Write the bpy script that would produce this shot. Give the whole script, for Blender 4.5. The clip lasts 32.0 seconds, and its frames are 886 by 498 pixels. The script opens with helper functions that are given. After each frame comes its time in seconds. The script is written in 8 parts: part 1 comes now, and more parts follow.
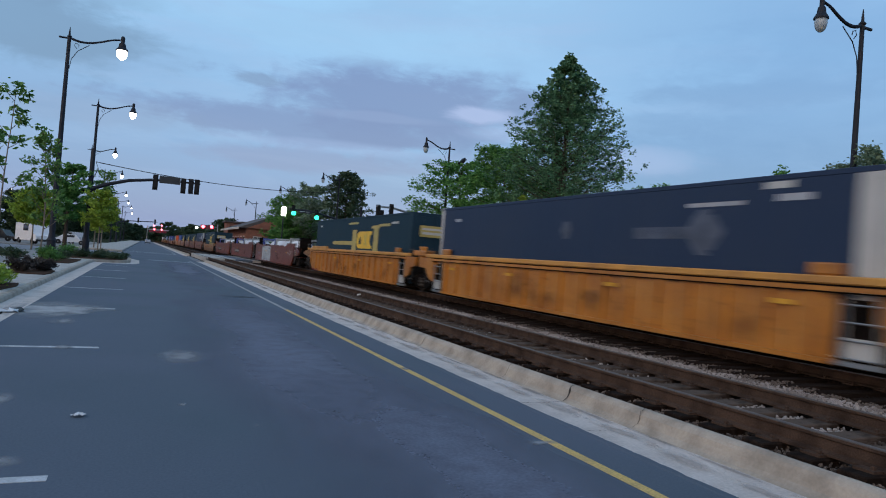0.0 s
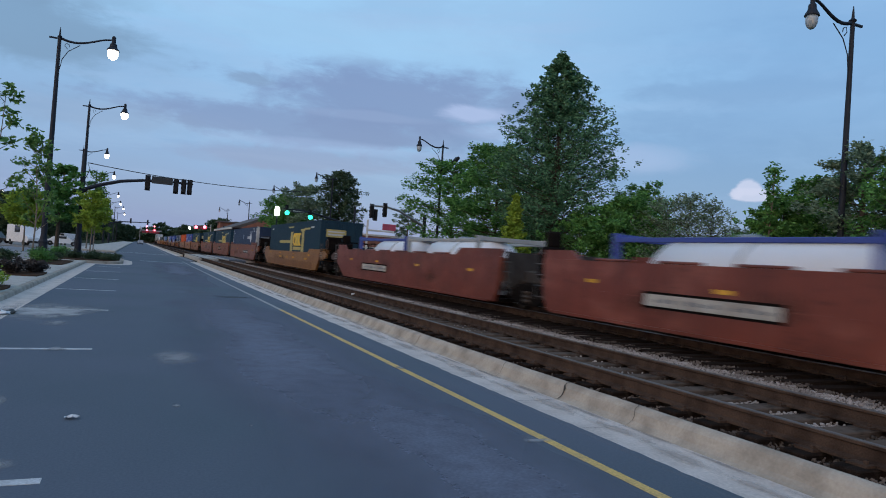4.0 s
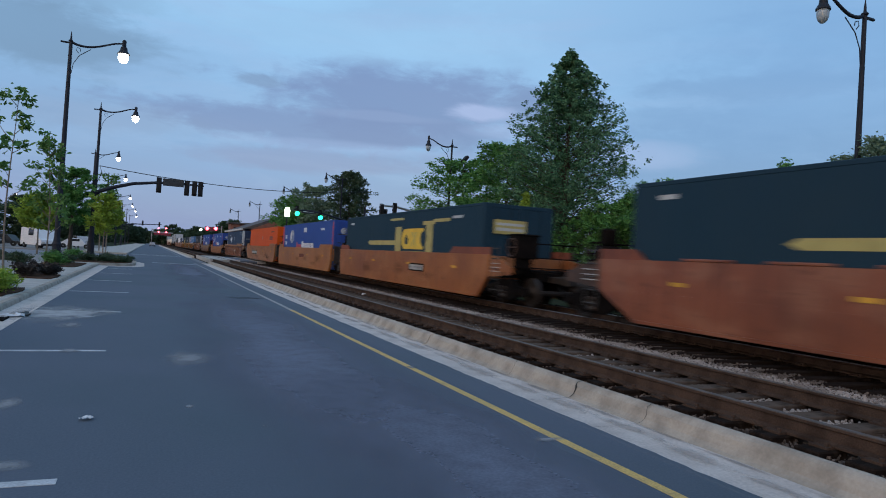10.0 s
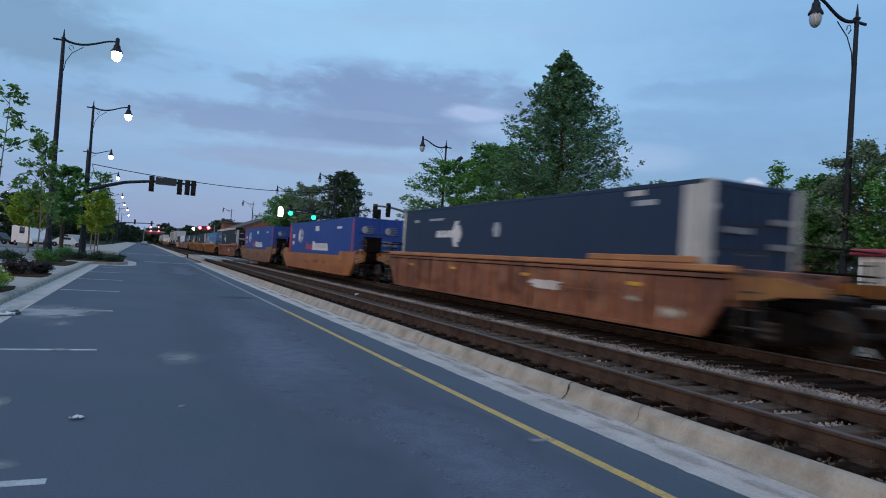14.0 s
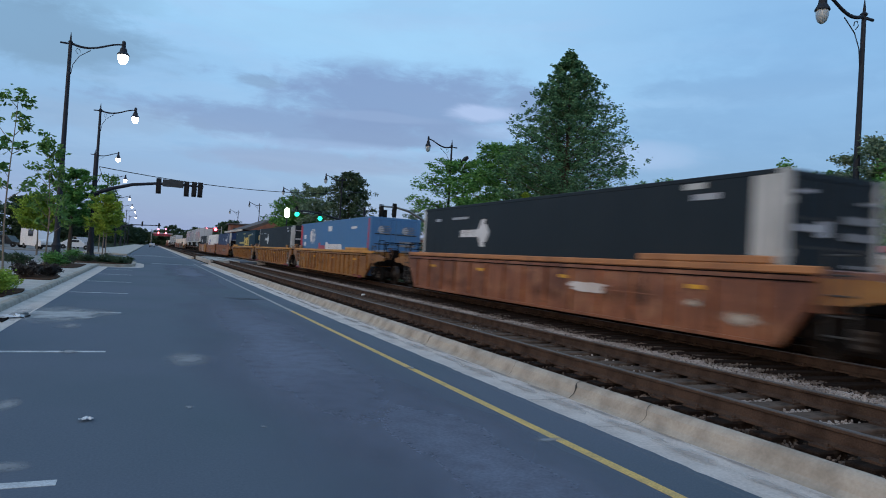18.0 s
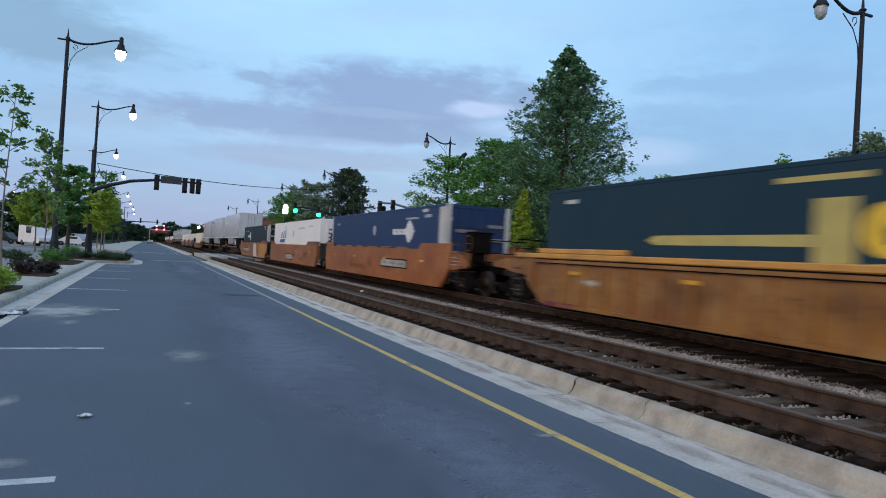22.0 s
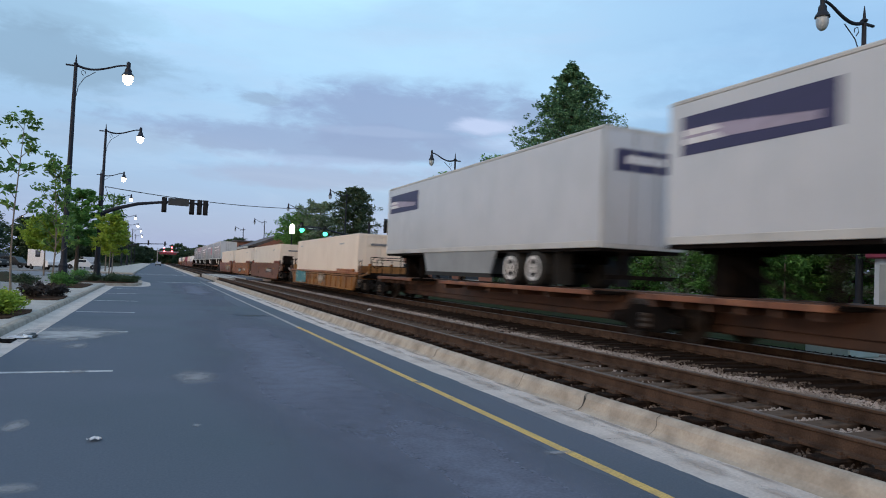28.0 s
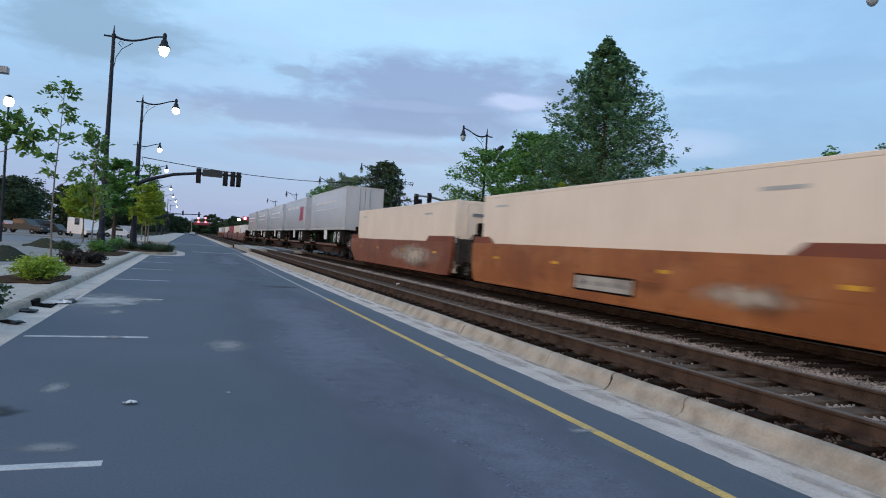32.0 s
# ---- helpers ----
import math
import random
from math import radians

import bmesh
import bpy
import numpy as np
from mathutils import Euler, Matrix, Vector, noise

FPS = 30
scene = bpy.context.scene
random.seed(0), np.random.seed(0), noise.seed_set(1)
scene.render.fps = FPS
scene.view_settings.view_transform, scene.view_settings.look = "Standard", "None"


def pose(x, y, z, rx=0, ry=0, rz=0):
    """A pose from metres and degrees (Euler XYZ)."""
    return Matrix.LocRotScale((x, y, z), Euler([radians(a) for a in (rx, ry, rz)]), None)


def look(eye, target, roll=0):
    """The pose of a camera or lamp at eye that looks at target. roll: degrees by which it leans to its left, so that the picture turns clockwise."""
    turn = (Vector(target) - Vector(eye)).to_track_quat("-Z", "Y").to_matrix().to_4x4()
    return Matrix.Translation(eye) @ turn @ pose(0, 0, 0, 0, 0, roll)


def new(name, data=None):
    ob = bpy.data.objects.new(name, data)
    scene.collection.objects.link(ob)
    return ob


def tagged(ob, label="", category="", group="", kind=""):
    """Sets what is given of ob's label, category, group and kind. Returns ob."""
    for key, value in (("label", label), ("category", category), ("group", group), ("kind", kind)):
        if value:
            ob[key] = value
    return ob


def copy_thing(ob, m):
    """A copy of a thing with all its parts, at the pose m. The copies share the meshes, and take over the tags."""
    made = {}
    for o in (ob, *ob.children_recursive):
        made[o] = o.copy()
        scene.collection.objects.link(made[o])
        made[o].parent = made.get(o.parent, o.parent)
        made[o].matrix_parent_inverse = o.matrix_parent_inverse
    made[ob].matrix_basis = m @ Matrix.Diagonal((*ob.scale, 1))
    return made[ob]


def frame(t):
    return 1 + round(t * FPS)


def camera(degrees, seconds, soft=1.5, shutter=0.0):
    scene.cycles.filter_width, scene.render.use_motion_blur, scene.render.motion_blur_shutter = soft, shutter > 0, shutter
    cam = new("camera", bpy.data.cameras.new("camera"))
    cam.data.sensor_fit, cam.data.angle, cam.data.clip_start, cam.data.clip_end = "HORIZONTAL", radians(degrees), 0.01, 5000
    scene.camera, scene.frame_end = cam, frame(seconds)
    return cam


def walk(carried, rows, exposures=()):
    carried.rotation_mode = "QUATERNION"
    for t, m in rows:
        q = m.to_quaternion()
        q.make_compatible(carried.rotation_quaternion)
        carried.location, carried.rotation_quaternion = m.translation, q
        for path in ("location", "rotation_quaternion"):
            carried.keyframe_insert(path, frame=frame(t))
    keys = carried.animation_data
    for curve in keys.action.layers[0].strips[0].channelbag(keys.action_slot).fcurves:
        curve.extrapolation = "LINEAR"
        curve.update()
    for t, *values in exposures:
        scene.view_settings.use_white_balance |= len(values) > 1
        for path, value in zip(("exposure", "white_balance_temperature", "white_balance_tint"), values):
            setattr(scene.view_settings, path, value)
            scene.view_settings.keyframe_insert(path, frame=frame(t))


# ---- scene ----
cam = camera(67.02, 32.0, soft=1.0, shutter=0.6)
EYE = (0.0, 0.0, 1.65)  # a phone held at eye height by the road
# seconds, yaw, pitch, roll in degrees
ROWS = [
    (0.0, -24.10, 1.11, -4.43),
    (0.5, -24.35, 1.62, -4.03),
    (1.0, -24.73, 1.65, -3.68),
    (1.5, -25.04, 1.58, -3.91),
    (2.0, -24.60, 1.38, -4.13),
    (2.5, -24.78, 1.45, -4.25),
    (3.0, -24.91, 1.61, -4.16),
    (3.5, -24.53, 0.97, -4.07),
    (5.5, -25.01, 1.38, -3.69),
    (6.0, -24.70, 1.08, -4.05),
    (6.5, -24.67, 0.86, -4.04),
    (7.0, -24.38, 0.46, -3.91),
    (7.5, -24.23, 0.55, -3.64),
    (8.0, -23.95, 0.55, -3.66),
    (8.5, -23.55, 0.42, -3.70),
    (9.0, -23.65, 0.39, -3.55),
    (9.5, -23.63, 0.76, -3.52),
    (10.0, -23.74, 0.92, -3.53),
    (10.5, -24.14, 1.05, -3.85),
    (11.0, -23.75, 0.55, -3.66),
    (11.5, -23.84, 0.30, -3.68),
    (12.0, -23.43, 0.07, -3.82),
    (12.5, -23.72, 0.09, -3.62),
    (13.0, -23.75, 0.26, -3.91),
    (13.5, -24.20, 0.96, -3.86),
    (14.0, -24.31, 1.01, -3.85),
    (14.5, -24.32, 1.14, -3.86),
    (16.5, -24.04, 0.62, -3.21),
    (17.0, -23.89, 0.64, -3.38),
    (17.5, -23.67, 0.97, -3.37),
    (18.0, -23.76, 0.97, -3.47),
    (18.5, -23.97, 0.70, -3.44),
    (19.0, -23.90, 0.64, -3.51),
    (19.5, -23.80, 0.78, -3.49),
    (20.0, -23.65, 0.81, -3.34),
    (20.5, -23.62, 0.76, -3.56),
    (21.0, -23.77, 0.39, -3.36),
    (21.5, -23.67, 0.26, -3.30),
    (22.0, -23.88, 0.67, -3.42),
    (22.5, -23.78, 0.89, -3.17),
    (23.0, -23.77, 0.88, -3.36),
    (23.5, -23.80, 0.88, -3.41),
    (24.0, -22.20, 0.57, -2.71),
    (24.5, -23.37, 2.71, -0.86),
    (25.0, -22.47, 2.67, -2.18),
    (25.5, -22.32, 2.63, -2.93),
    (27.5, -23.23, 2.26, -2.43),
    (28.0, -23.29, 2.09, -2.45),
    (28.5, -22.40, 1.30, -2.87),
    (29.0, -23.49, 1.58, -2.55),
    (29.5, -22.83, 1.59, -2.31),
    (30.0, -22.47, 0.64, -2.06),
    (30.5, -20.87, 0.68, -2.36),
    (31.0, -19.99, 0.67, -3.41),
    (31.5, -20.22, -0.27, -3.81),
    (32.0, -20.79, -0.11, -3.72),
]
walk(cam, [(t, pose(*EYE, 90 + pitch, roll, yaw)) for t, yaw, pitch, roll in ROWS], exposures=[(0.0, 0.09, 6480, 10), (9.0, 0.02, 6380, 10), (14.0, 0.04, 6330, 9), (17.0, 0.06, 6350, 8), (19.0, 0.31, 6500, 6), (23.0, 0.41, 6740, 9), (24.0, 0.42, 6800, 10), (28.0, 0.42, 7120, 10), (32.0, 0.42, 6930, 10)])

# ---- world and light: dusk under broken cloud, brighter towards the sunset on the road's side ----
world = bpy.data.worlds.new("dusk_sky")
scene.world = world
world.use_nodes = True
wn, wl = world.node_tree.nodes, world.node_tree.links
wn.clear()


def wnode(kind, **values):
    n = wn.new(kind)
    for k, v in values.items():
        n.inputs[k].default_value = v
    return n


def wmath(op, a, b=None, c=None, clamp=False):
    n = wn.new("ShaderNodeMath")
    n.operation, n.use_clamp = op, clamp
    for i, v in enumerate((a, b, c)):
        if v is None:
            continue
        if isinstance(v, (int, float)):
            n.inputs[i].default_value = v
        else:
            wl.new(v, n.inputs[i])
    return n.outputs[0]


def wramp(fac, stops):
    n = wn.new("ShaderNodeValToRGB")
    e = n.color_ramp.elements
    while len(e) < len(stops):
        e.new(0.5)
    for i, (p, c) in enumerate(stops):
        e[i].position, e[i].color = p, (*c, 1)
    wl.new(fac, n.inputs[0])
    return n.outputs[0]


def wmix(fac, a, b):
    n = wn.new("ShaderNodeMix")
    n.data_type = "RGBA"
    for s, v in ((0, fac), (6, a), (7, b)):
        if isinstance(v, (int, float)):
            n.inputs[s].default_value = v
        elif isinstance(v, tuple):
            n.inputs[s].default_value = (*v, 1)
        else:
            wl.new(v, n.inputs[s])
    return n.outputs[2]


coord = wn.new("ShaderNodeTexCoord").outputs["Generated"]
sep = wn.new("ShaderNodeSeparateXYZ")
wl.new(coord, sep.inputs[0])
dx, dy, dz = sep.outputs
elev = wmath("MULTIPLY", wmath("ARCSINE", dz), 57.2958)
azim = wmath("MULTIPLY", wmath("ARCTAN2", dx, dy), 57.2958)


def sky_noise(sx, sy, scale, detail, rough, seed):
    """Cloud texture over bearing and height, stretched along the horizon."""
    c = wn.new("ShaderNodeCombineXYZ")
    wl.new(wmath("MULTIPLY", azim, sx), c.inputs[0])
    wl.new(wmath("MULTIPLY", elev, sy), c.inputs[1])
    c.inputs[2].default_value = seed
    n = wnode("ShaderNodeTexNoise", Scale=scale, Detail=detail, Roughness=rough, Distortion=0.4)
    wl.new(c.outputs[0], n.inputs["Vector"])
    return n.outputs[0]


broad = sky_noise(0.04, 0.12, 1.0, 6, 0.55, 3.1)
streak = sky_noise(0.05, 0.30, 1.3, 7, 0.6, 8.4)
fine = sky_noise(0.22, 0.55, 1.0, 6, 0.6, 1.7)
lump = sky_noise(0.30, 0.75, 1.6, 5, 0.62, 5.2)


def cloud(az, el, wide, high, edge=0.5):
    """The mask of one cloud bank with a ragged edge."""
    a = wmath("DIVIDE", wmath("SUBTRACT", azim, az), wide)
    b = wmath("DIVIDE", wmath("SUBTRACT", elev, el), high)
    r = wmath("SQRT", wmath("ADD", wmath("MULTIPLY", a, a), wmath("MULTIPLY", b, b)))
    ragged = wmath("ADD", wmath("MULTIPLY", wmath("SUBTRACT", fine, 0.5), 1.5), wmath("ADD", wmath("MULTIPLY", wmath("SUBTRACT", streak, 0.5), 0.9), wmath("MULTIPLY", wmath("SUBTRACT", lump, 0.5), 0.55)))
    n = wn.new("ShaderNodeMapRange")
    n.interpolation_type = "SMOOTHSTEP"
    wl.new(wmath("ADD", r, ragged), n.inputs[0])
    n.inputs[1].default_value, n.inputs[2].default_value = 1.0 + edge, 1.0 - edge
    return n.outputs[0]


clear = wramp(wmath("DIVIDE", elev, 90.0, clamp=True), [
    (0.0, (0.190, 0.280, 0.520)), (0.05, (0.188, 0.305, 0.565)), (0.10, (0.205, 0.380, 0.655)), (0.17, (0.257, 0.468, 0.742)), (0.24, (0.315, 0.572, 0.845)), (0.5, (0.20, 0.40, 0.64)), (1.0, (0.17, 0.33, 0.55))])
veil = wramp(broad, [(0.42, (0, 0, 0)), (0.62, (1, 1, 1))])
sky = wmix(wmath("MULTIPLY", veil, 0.40), clear, (0.19, 0.31, 0.53))
thin = wramp(streak, [(0.48, (0, 0, 0)), (0.68, (1, 1, 1))])
sky = wmix(wmath("MULTIPLY", thin, 0.40), sky, (0.30, 0.44, 0.68))
for az, el, wide, high, edge, amount, tint in (
        (20.5, 13.2, 12.0, 2.5, 0.42, 0.85, (0.138, 0.205, 0.42)),
        (11.0, 10.3, 12.0, 1.5, 0.35, 0.78, (0.148, 0.218, 0.435)),
        (20.0, 10.6, 8.0, 1.3, 0.35, 0.70, (0.143, 0.213, 0.43)),
        (32.5, 13.4, 5.0, 1.6, 0.35, 0.65, (0.150, 0.230, 0.44)),
        (13.0, 7.5, 10.5, 0.9, 0.45, 0.60, (0.195, 0.250, 0.46)),
        (27.0, 8.4, 8.0, 0.8, 0.45, 0.55, (0.18, 0.245, 0.46)),
        (7.6, 13.6, 1.7, 0.5, 0.4, 0.6, (0.15, 0.235, 0.41)),
        (-7.0, 14.6, 6.5, 2.2, 0.45, 0.70, (0.13, 0.23, 0.38)),
        (-9.0, 18.0, 9.0, 1.5, 0.5, 0.5, (0.15, 0.26, 0.42)),
        (-4.0, 9.3, 8.0, 1.1, 0.5, 0.45, (0.185, 0.275, 0.47)),
        (44.0, 7.6, 12.0, 1.3, 0.5, 0.50, (0.165, 0.295, 0.53)),
        (49.0, 14.6, 8.0, 0.9, 0.45, 0.55, (0.155, 0.275, 0.49)),
        (40.0, 12.4, 7.0, 0.9, 0.5, 0.40, (0.16, 0.28, 0.50)),
        (52.0, 12.0, 13.0, 4.5, 0.6, 0.45, (0.165, 0.295, 0.52)),
        (60.0, 17.5, 16.0, 3.0, 0.6, 0.45, (0.17, 0.32, 0.56)),
        (26.3, 12.6, 2.9, 0.70, 0.40, 0.85, (0.335, 0.42, 0.68)),
        (30.0, 11.2, 4.0, 0.7, 0.45, 0.55, (0.30, 0.40, 0.66)),
        (17.0, 11.7, 5.5, 0.35, 0.5, 0.45, (0.212, 0.300, 0.53)),
        (14.0, 8.9, 9.0, 0.45, 0.5, 0.38, (0.27, 0.375, 0.64)),
        (14.0, 18.0, 14.0, 1.6, 0.6, 0.45, (0.30, 0.53, 0.78)),
        (41.3, 9.6, 3.4, 0.9, 0.40, 0.70, (0.37, 0.50, 0.74)),
        (52.0, 7.8, 9.0, 1.5, 0.45, 0.65, (0.150, 0.285, 0.51)),
        (58.0, 10.5, 8.0, 1.0, 0.45, 0.5, (0.155, 0.29, 0.51)),
        (36.5, 10.2, 4.0, 0.45, 0.5, 0.45, (0.33, 0.46, 0.71))):
    sky = wmix(wmath("MULTIPLY", cloud(az, el, wide, high, edge), amount), sky, tint)
east = wn.new("ShaderNodeMapRange")
east.interpolation_type = "SMOOTHSTEP"
wl.new(azim, east.inputs[0])
east.inputs[1].default_value, east.inputs[2].default_value = 26.0, 52.0
sky = wmix(wmath("MULTIPLY", east.outputs[0], 0.50), sky, (0.120, 0.280, 0.56))
sky = wmix(wmath("MULTIPLY", cloud(45.0, 7.6, 15.0, 4.2, 0.75), 0.58), sky, (0.110, 0.245, 0.50))
sky = wmix(wmath("MULTIPLY", cloud(39.5, 9.3, 4.0, 0.9, 0.6), 0.45), sky, (0.29, 0.39, 0.66))
for az, el, wide, high in ((49.0, 6.75, 1.7, 0.45), (48.8, 7.35, 0.75, 0.55), (47.9, 6.85, 0.5, 0.4)):
    sky = wmix(wmath("MULTIPLY", cloud(az, el, wide, high, 0.25), 0.85), sky, (0.46, 0.50, 0.72))
# the sunset's side, at the camera's back and left, is paler and warmer
glow = wn.new("ShaderNodeVectorMath")
glow.operation = "DOT_PRODUCT"
wl.new(coord, glow.inputs[0])
glow.inputs[1].default_value = Vector((-0.80, -0.55, 0.22)).normalized()
glow_fac = wmath("POWER", wmath("MAXIMUM", glow.outputs["Value"], 0.0), 2.0)
sky = wmix(wmath("MULTIPLY", glow_fac, 0.8, clamp=True), sky, (0.95, 0.80, 0.72))
air = wn.new("ShaderNodeTexSky")
air.sky_type, air.sun_disc = "NISHITA", False
air.sun_elevation, air.sun_rotation = radians(3), radians(235)
bg = wnode("ShaderNodeBackground", Strength=1.0)
wl.new(sky, bg.inputs[0])
haze = wnode("ShaderNodeBackground", Strength=0.05)
wl.new(air.outputs[0], haze.inputs[0])
both = wn.new("ShaderNodeAddShader")
wl.new(bg.outputs[0], both.inputs[0])
wl.new(haze.outputs[0], both.inputs[1])
out = wn.new("ShaderNodeOutputWorld")
wl.new(both.outputs[0], out.inputs[0])

sun = new("sun", bpy.data.lights.new("sun", "SUN"))
sun.data.energy, sun.data.angle, sun.data.color = 0.38, radians(50), (1.0, 0.84, 0.74)
sun.matrix_world = look((0, 0, 0), (0.80, 0.55, -0.42))

# ---- materials ----
def material(name, colour, rough=0.6, metal=0.0, tint=None, scale=3.0, amount=0.5, grain=0.15, grain_scale=60.0, bump=0.1, streak=0.0, per_piece=0.0, glow=0.0, stretch=(1, 1, 1), spec=0.5, fade=None):
    """Paint, stone or metal: a base colour with broad stains, fine grain, relief and, where asked, rain streaks and a change from piece to piece."""
    m = bpy.data.materials.new(name)
    m.use_nodes = True
    nt = m.node_tree
    nodes, links = nt.nodes, nt.links
    bsdf = nodes["Principled BSDF"]
    tint = tint or tuple(c * 0.5 for c in colour)
    tc = nodes.new("ShaderNodeTexCoord")
    mp = nodes.new("ShaderNodeMapping")
    mp.inputs["Scale"].default_value = stretch
    links.new(tc.outputs["Object"], mp.inputs[0])

    def tex(size, detail=5.0, vec=None):
        n = nodes.new("ShaderNodeTexNoise")
        n.inputs["Scale"].default_value, n.inputs["Detail"].default_value = size, detail
        links.new(vec or mp.outputs[0], n.inputs["Vector"])
        return n.outputs[0]

    def ramp(fac, lo, hi):
        n = nodes.new("ShaderNodeMapRange")
        n.inputs[1].default_value, n.inputs[2].default_value = lo, hi
        links.new(fac, n.inputs[0])
        return n.outputs[0]

    def mul(a, b):
        n = nodes.new("ShaderNodeMath")
        n.operation = "MULTIPLY"
        links.new(a, n.inputs[0])
        if isinstance(b, float):
            n.inputs[1].default_value = b
        else:
            links.new(b, n.inputs[1])
        return n.outputs[0]

    def mix(fac, a, b, blend="MIX"):
        n = nodes.new("ShaderNodeMix")
        n.data_type, n.blend_type = "RGBA", blend
        for s, v in ((0, fac), (6, a), (7, b)):
            if isinstance(v, float):
                n.inputs[s].default_value = v
            elif isinstance(v, tuple):
                n.inputs[s].default_value = (*v, 1)
            else:
                links.new(v, n.inputs[s])
        return n.outputs[2]

    stain = mul(ramp(tex(scale), 0.42, 0.70), float(amount))
    c = mix(stain, tuple(colour), tuple(tint))
    if fade:
        shift = nodes.new("ShaderNodeMapping")
        shift.inputs["Location"].default_value = (3.0, 11.0, 5.0)
        shift.inputs["Scale"].default_value = (1.0, 1.0, 1.8)
        links.new(tc.outputs["Object"], shift.inputs[0])
        c = mix(mul(ramp(tex(scale * 1.5, 7.0, shift.outputs[0]), 0.50, 0.66), 0.6), c, tuple(fade))
        c = mix(mul(ramp(tex(scale * 6.0, 6.0, shift.outputs[0]), 0.58, 0.68), 0.45), c, tuple(x * 0.5 for x in tint))
    fine = tex(grain_scale, 4.0)
    g = mix(mul(ramp(fine, 0.3, 0.75), float(grain)), (1.0, 1.0, 1.0), (0.25, 0.25, 0.25))
    c = mix(1.0, c, g, "MULTIPLY")
    if streak:
        ms = nodes.new("ShaderNodeMapping")
        ms.inputs["Scale"].default_value = (1.0, 5.0, 0.35)
        links.new(tc.outputs["Object"], ms.inputs[0])
        c = mix(mul(ramp(tex(2.2, 4.0, ms.outputs[0]), 0.50, 0.72), float(streak)), c, tuple(x * 0.45 for x in tint))
    if per_piece:
        info = nodes.new("ShaderNodeObjectInfo")
        c = mix(mul(info.outputs["Random"], float(per_piece)), c, tuple(x * 0.4 for x in colour))
    links.new(c, bsdf.inputs["Base Color"])
    bsdf.inputs["Metallic"].default_value = metal
    bsdf.inputs["Specular IOR Level"].default_value = spec
    rr = nodes.new("ShaderNodeMapRange")
    rr.inputs[3].default_value, rr.inputs[4].default_value = max(rough - 0.1, 0.03), min(rough + 0.12, 1.0)
    links.new(fine, rr.inputs[0])
    links.new(rr.outputs[0], bsdf.inputs["Roughness"])
    if bump:
        b = nodes.new("ShaderNodeBump")
        b.inputs["Strength"].default_value, b.inputs["Distance"].default_value = bump, 0.02
        links.new(fine, b.inputs["Height"])
        links.new(b.outputs[0], bsdf.inputs["Normal"])
    if glow:
        bsdf.inputs["Emission Color"].default_value = (*colour, 1)
        bsdf.inputs["Emission Strength"].default_value = glow
    return m


def leaf_material(name, colour, light):
    m = bpy.data.materials.new(name)
    m.use_nodes = True
    nodes, links = m.node_tree.nodes, m.node_tree.links
    bsdf = nodes["Principled BSDF"]
    geo = nodes.new("ShaderNodeNewGeometry")
    r = nodes.new("ShaderNodeValToRGB")
    r.color_ramp.elements[0].color, r.color_ramp.elements[1].color = (*colour, 1), (*light, 1)
    links.new(geo.outputs["Random Per Island"], r.inputs[0])
    links.new(r.outputs[0], bsdf.inputs["Base Color"])
    bsdf.inputs["Roughness"].default_value = 0.6
    bsdf.inputs["Specular IOR Level"].default_value = 0.2
    tr = nodes.new("ShaderNodeBsdfTranslucent")
    links.new(r.outputs[0], tr.inputs[0])
    mx = nodes.new("ShaderNodeMixShader")
    mx.inputs[0].default_value = 0.22
    links.new(bsdf.outputs[0], mx.inputs[1])
    links.new(tr.outputs[0], mx.inputs[2])
    links.new(mx.outputs[0], nodes["Material Output"].inputs[0])
    return m


ASPHALT = material("worn_asphalt", (0.094, 0.116, 0.155), 0.85, tint=(0.066, 0.097, 0.122), scale=0.22, amount=0.9, grain=0.22, grain_scale=45, bump=0.18)
LOT_ASPHALT = material("lot_asphalt", (0.25, 0.245, 0.235), 0.9, tint=(0.16, 0.16, 0.16), scale=0.3, amount=0.6, grain=0.3, grain_scale=30, bump=0.2)
CONCRETE = material("weathered_concrete", (0.50, 0.47, 0.43), 0.9, tint=(0.33, 0.31, 0.28), scale=1.6, amount=0.75, grain=0.3, grain_scale=35, bump=0.3)
# darker than the gutter: stains, and the upright face's shade in the colour
KERB_CONCRETE = material("kerb_concrete", (0.46, 0.402, 0.335), 0.92, tint=(0.21, 0.18, 0.146), scale=2.6, amount=0.72, grain=0.22, grain_scale=34, bump=0.16, per_piece=0.10, spec=0.2)
GUTTER_CONCRETE = material("gutter_concrete", (0.72, 0.64, 0.585), 0.9, tint=(0.50, 0.43, 0.385), scale=2.2, amount=0.7, grain=0.35, grain_scale=30, bump=0.3, per_piece=0.10, spec=0.2)
CRACK = material("dark_joint", (0.05, 0.045, 0.04), 0.95)
YELLOW_LINE = material("yellow_road_paint", (0.80, 0.545, 0.17), 0.8, tint=(0.56, 0.40, 0.17), scale=4, amount=0.7, grain=0.6, grain_scale=50)
WHITE_LINE = material("white_road_paint", (0.62, 0.64, 0.66), 0.8, tint=(0.36, 0.38, 0.40), scale=5, amount=0.8, grain=0.5, grain_scale=50)
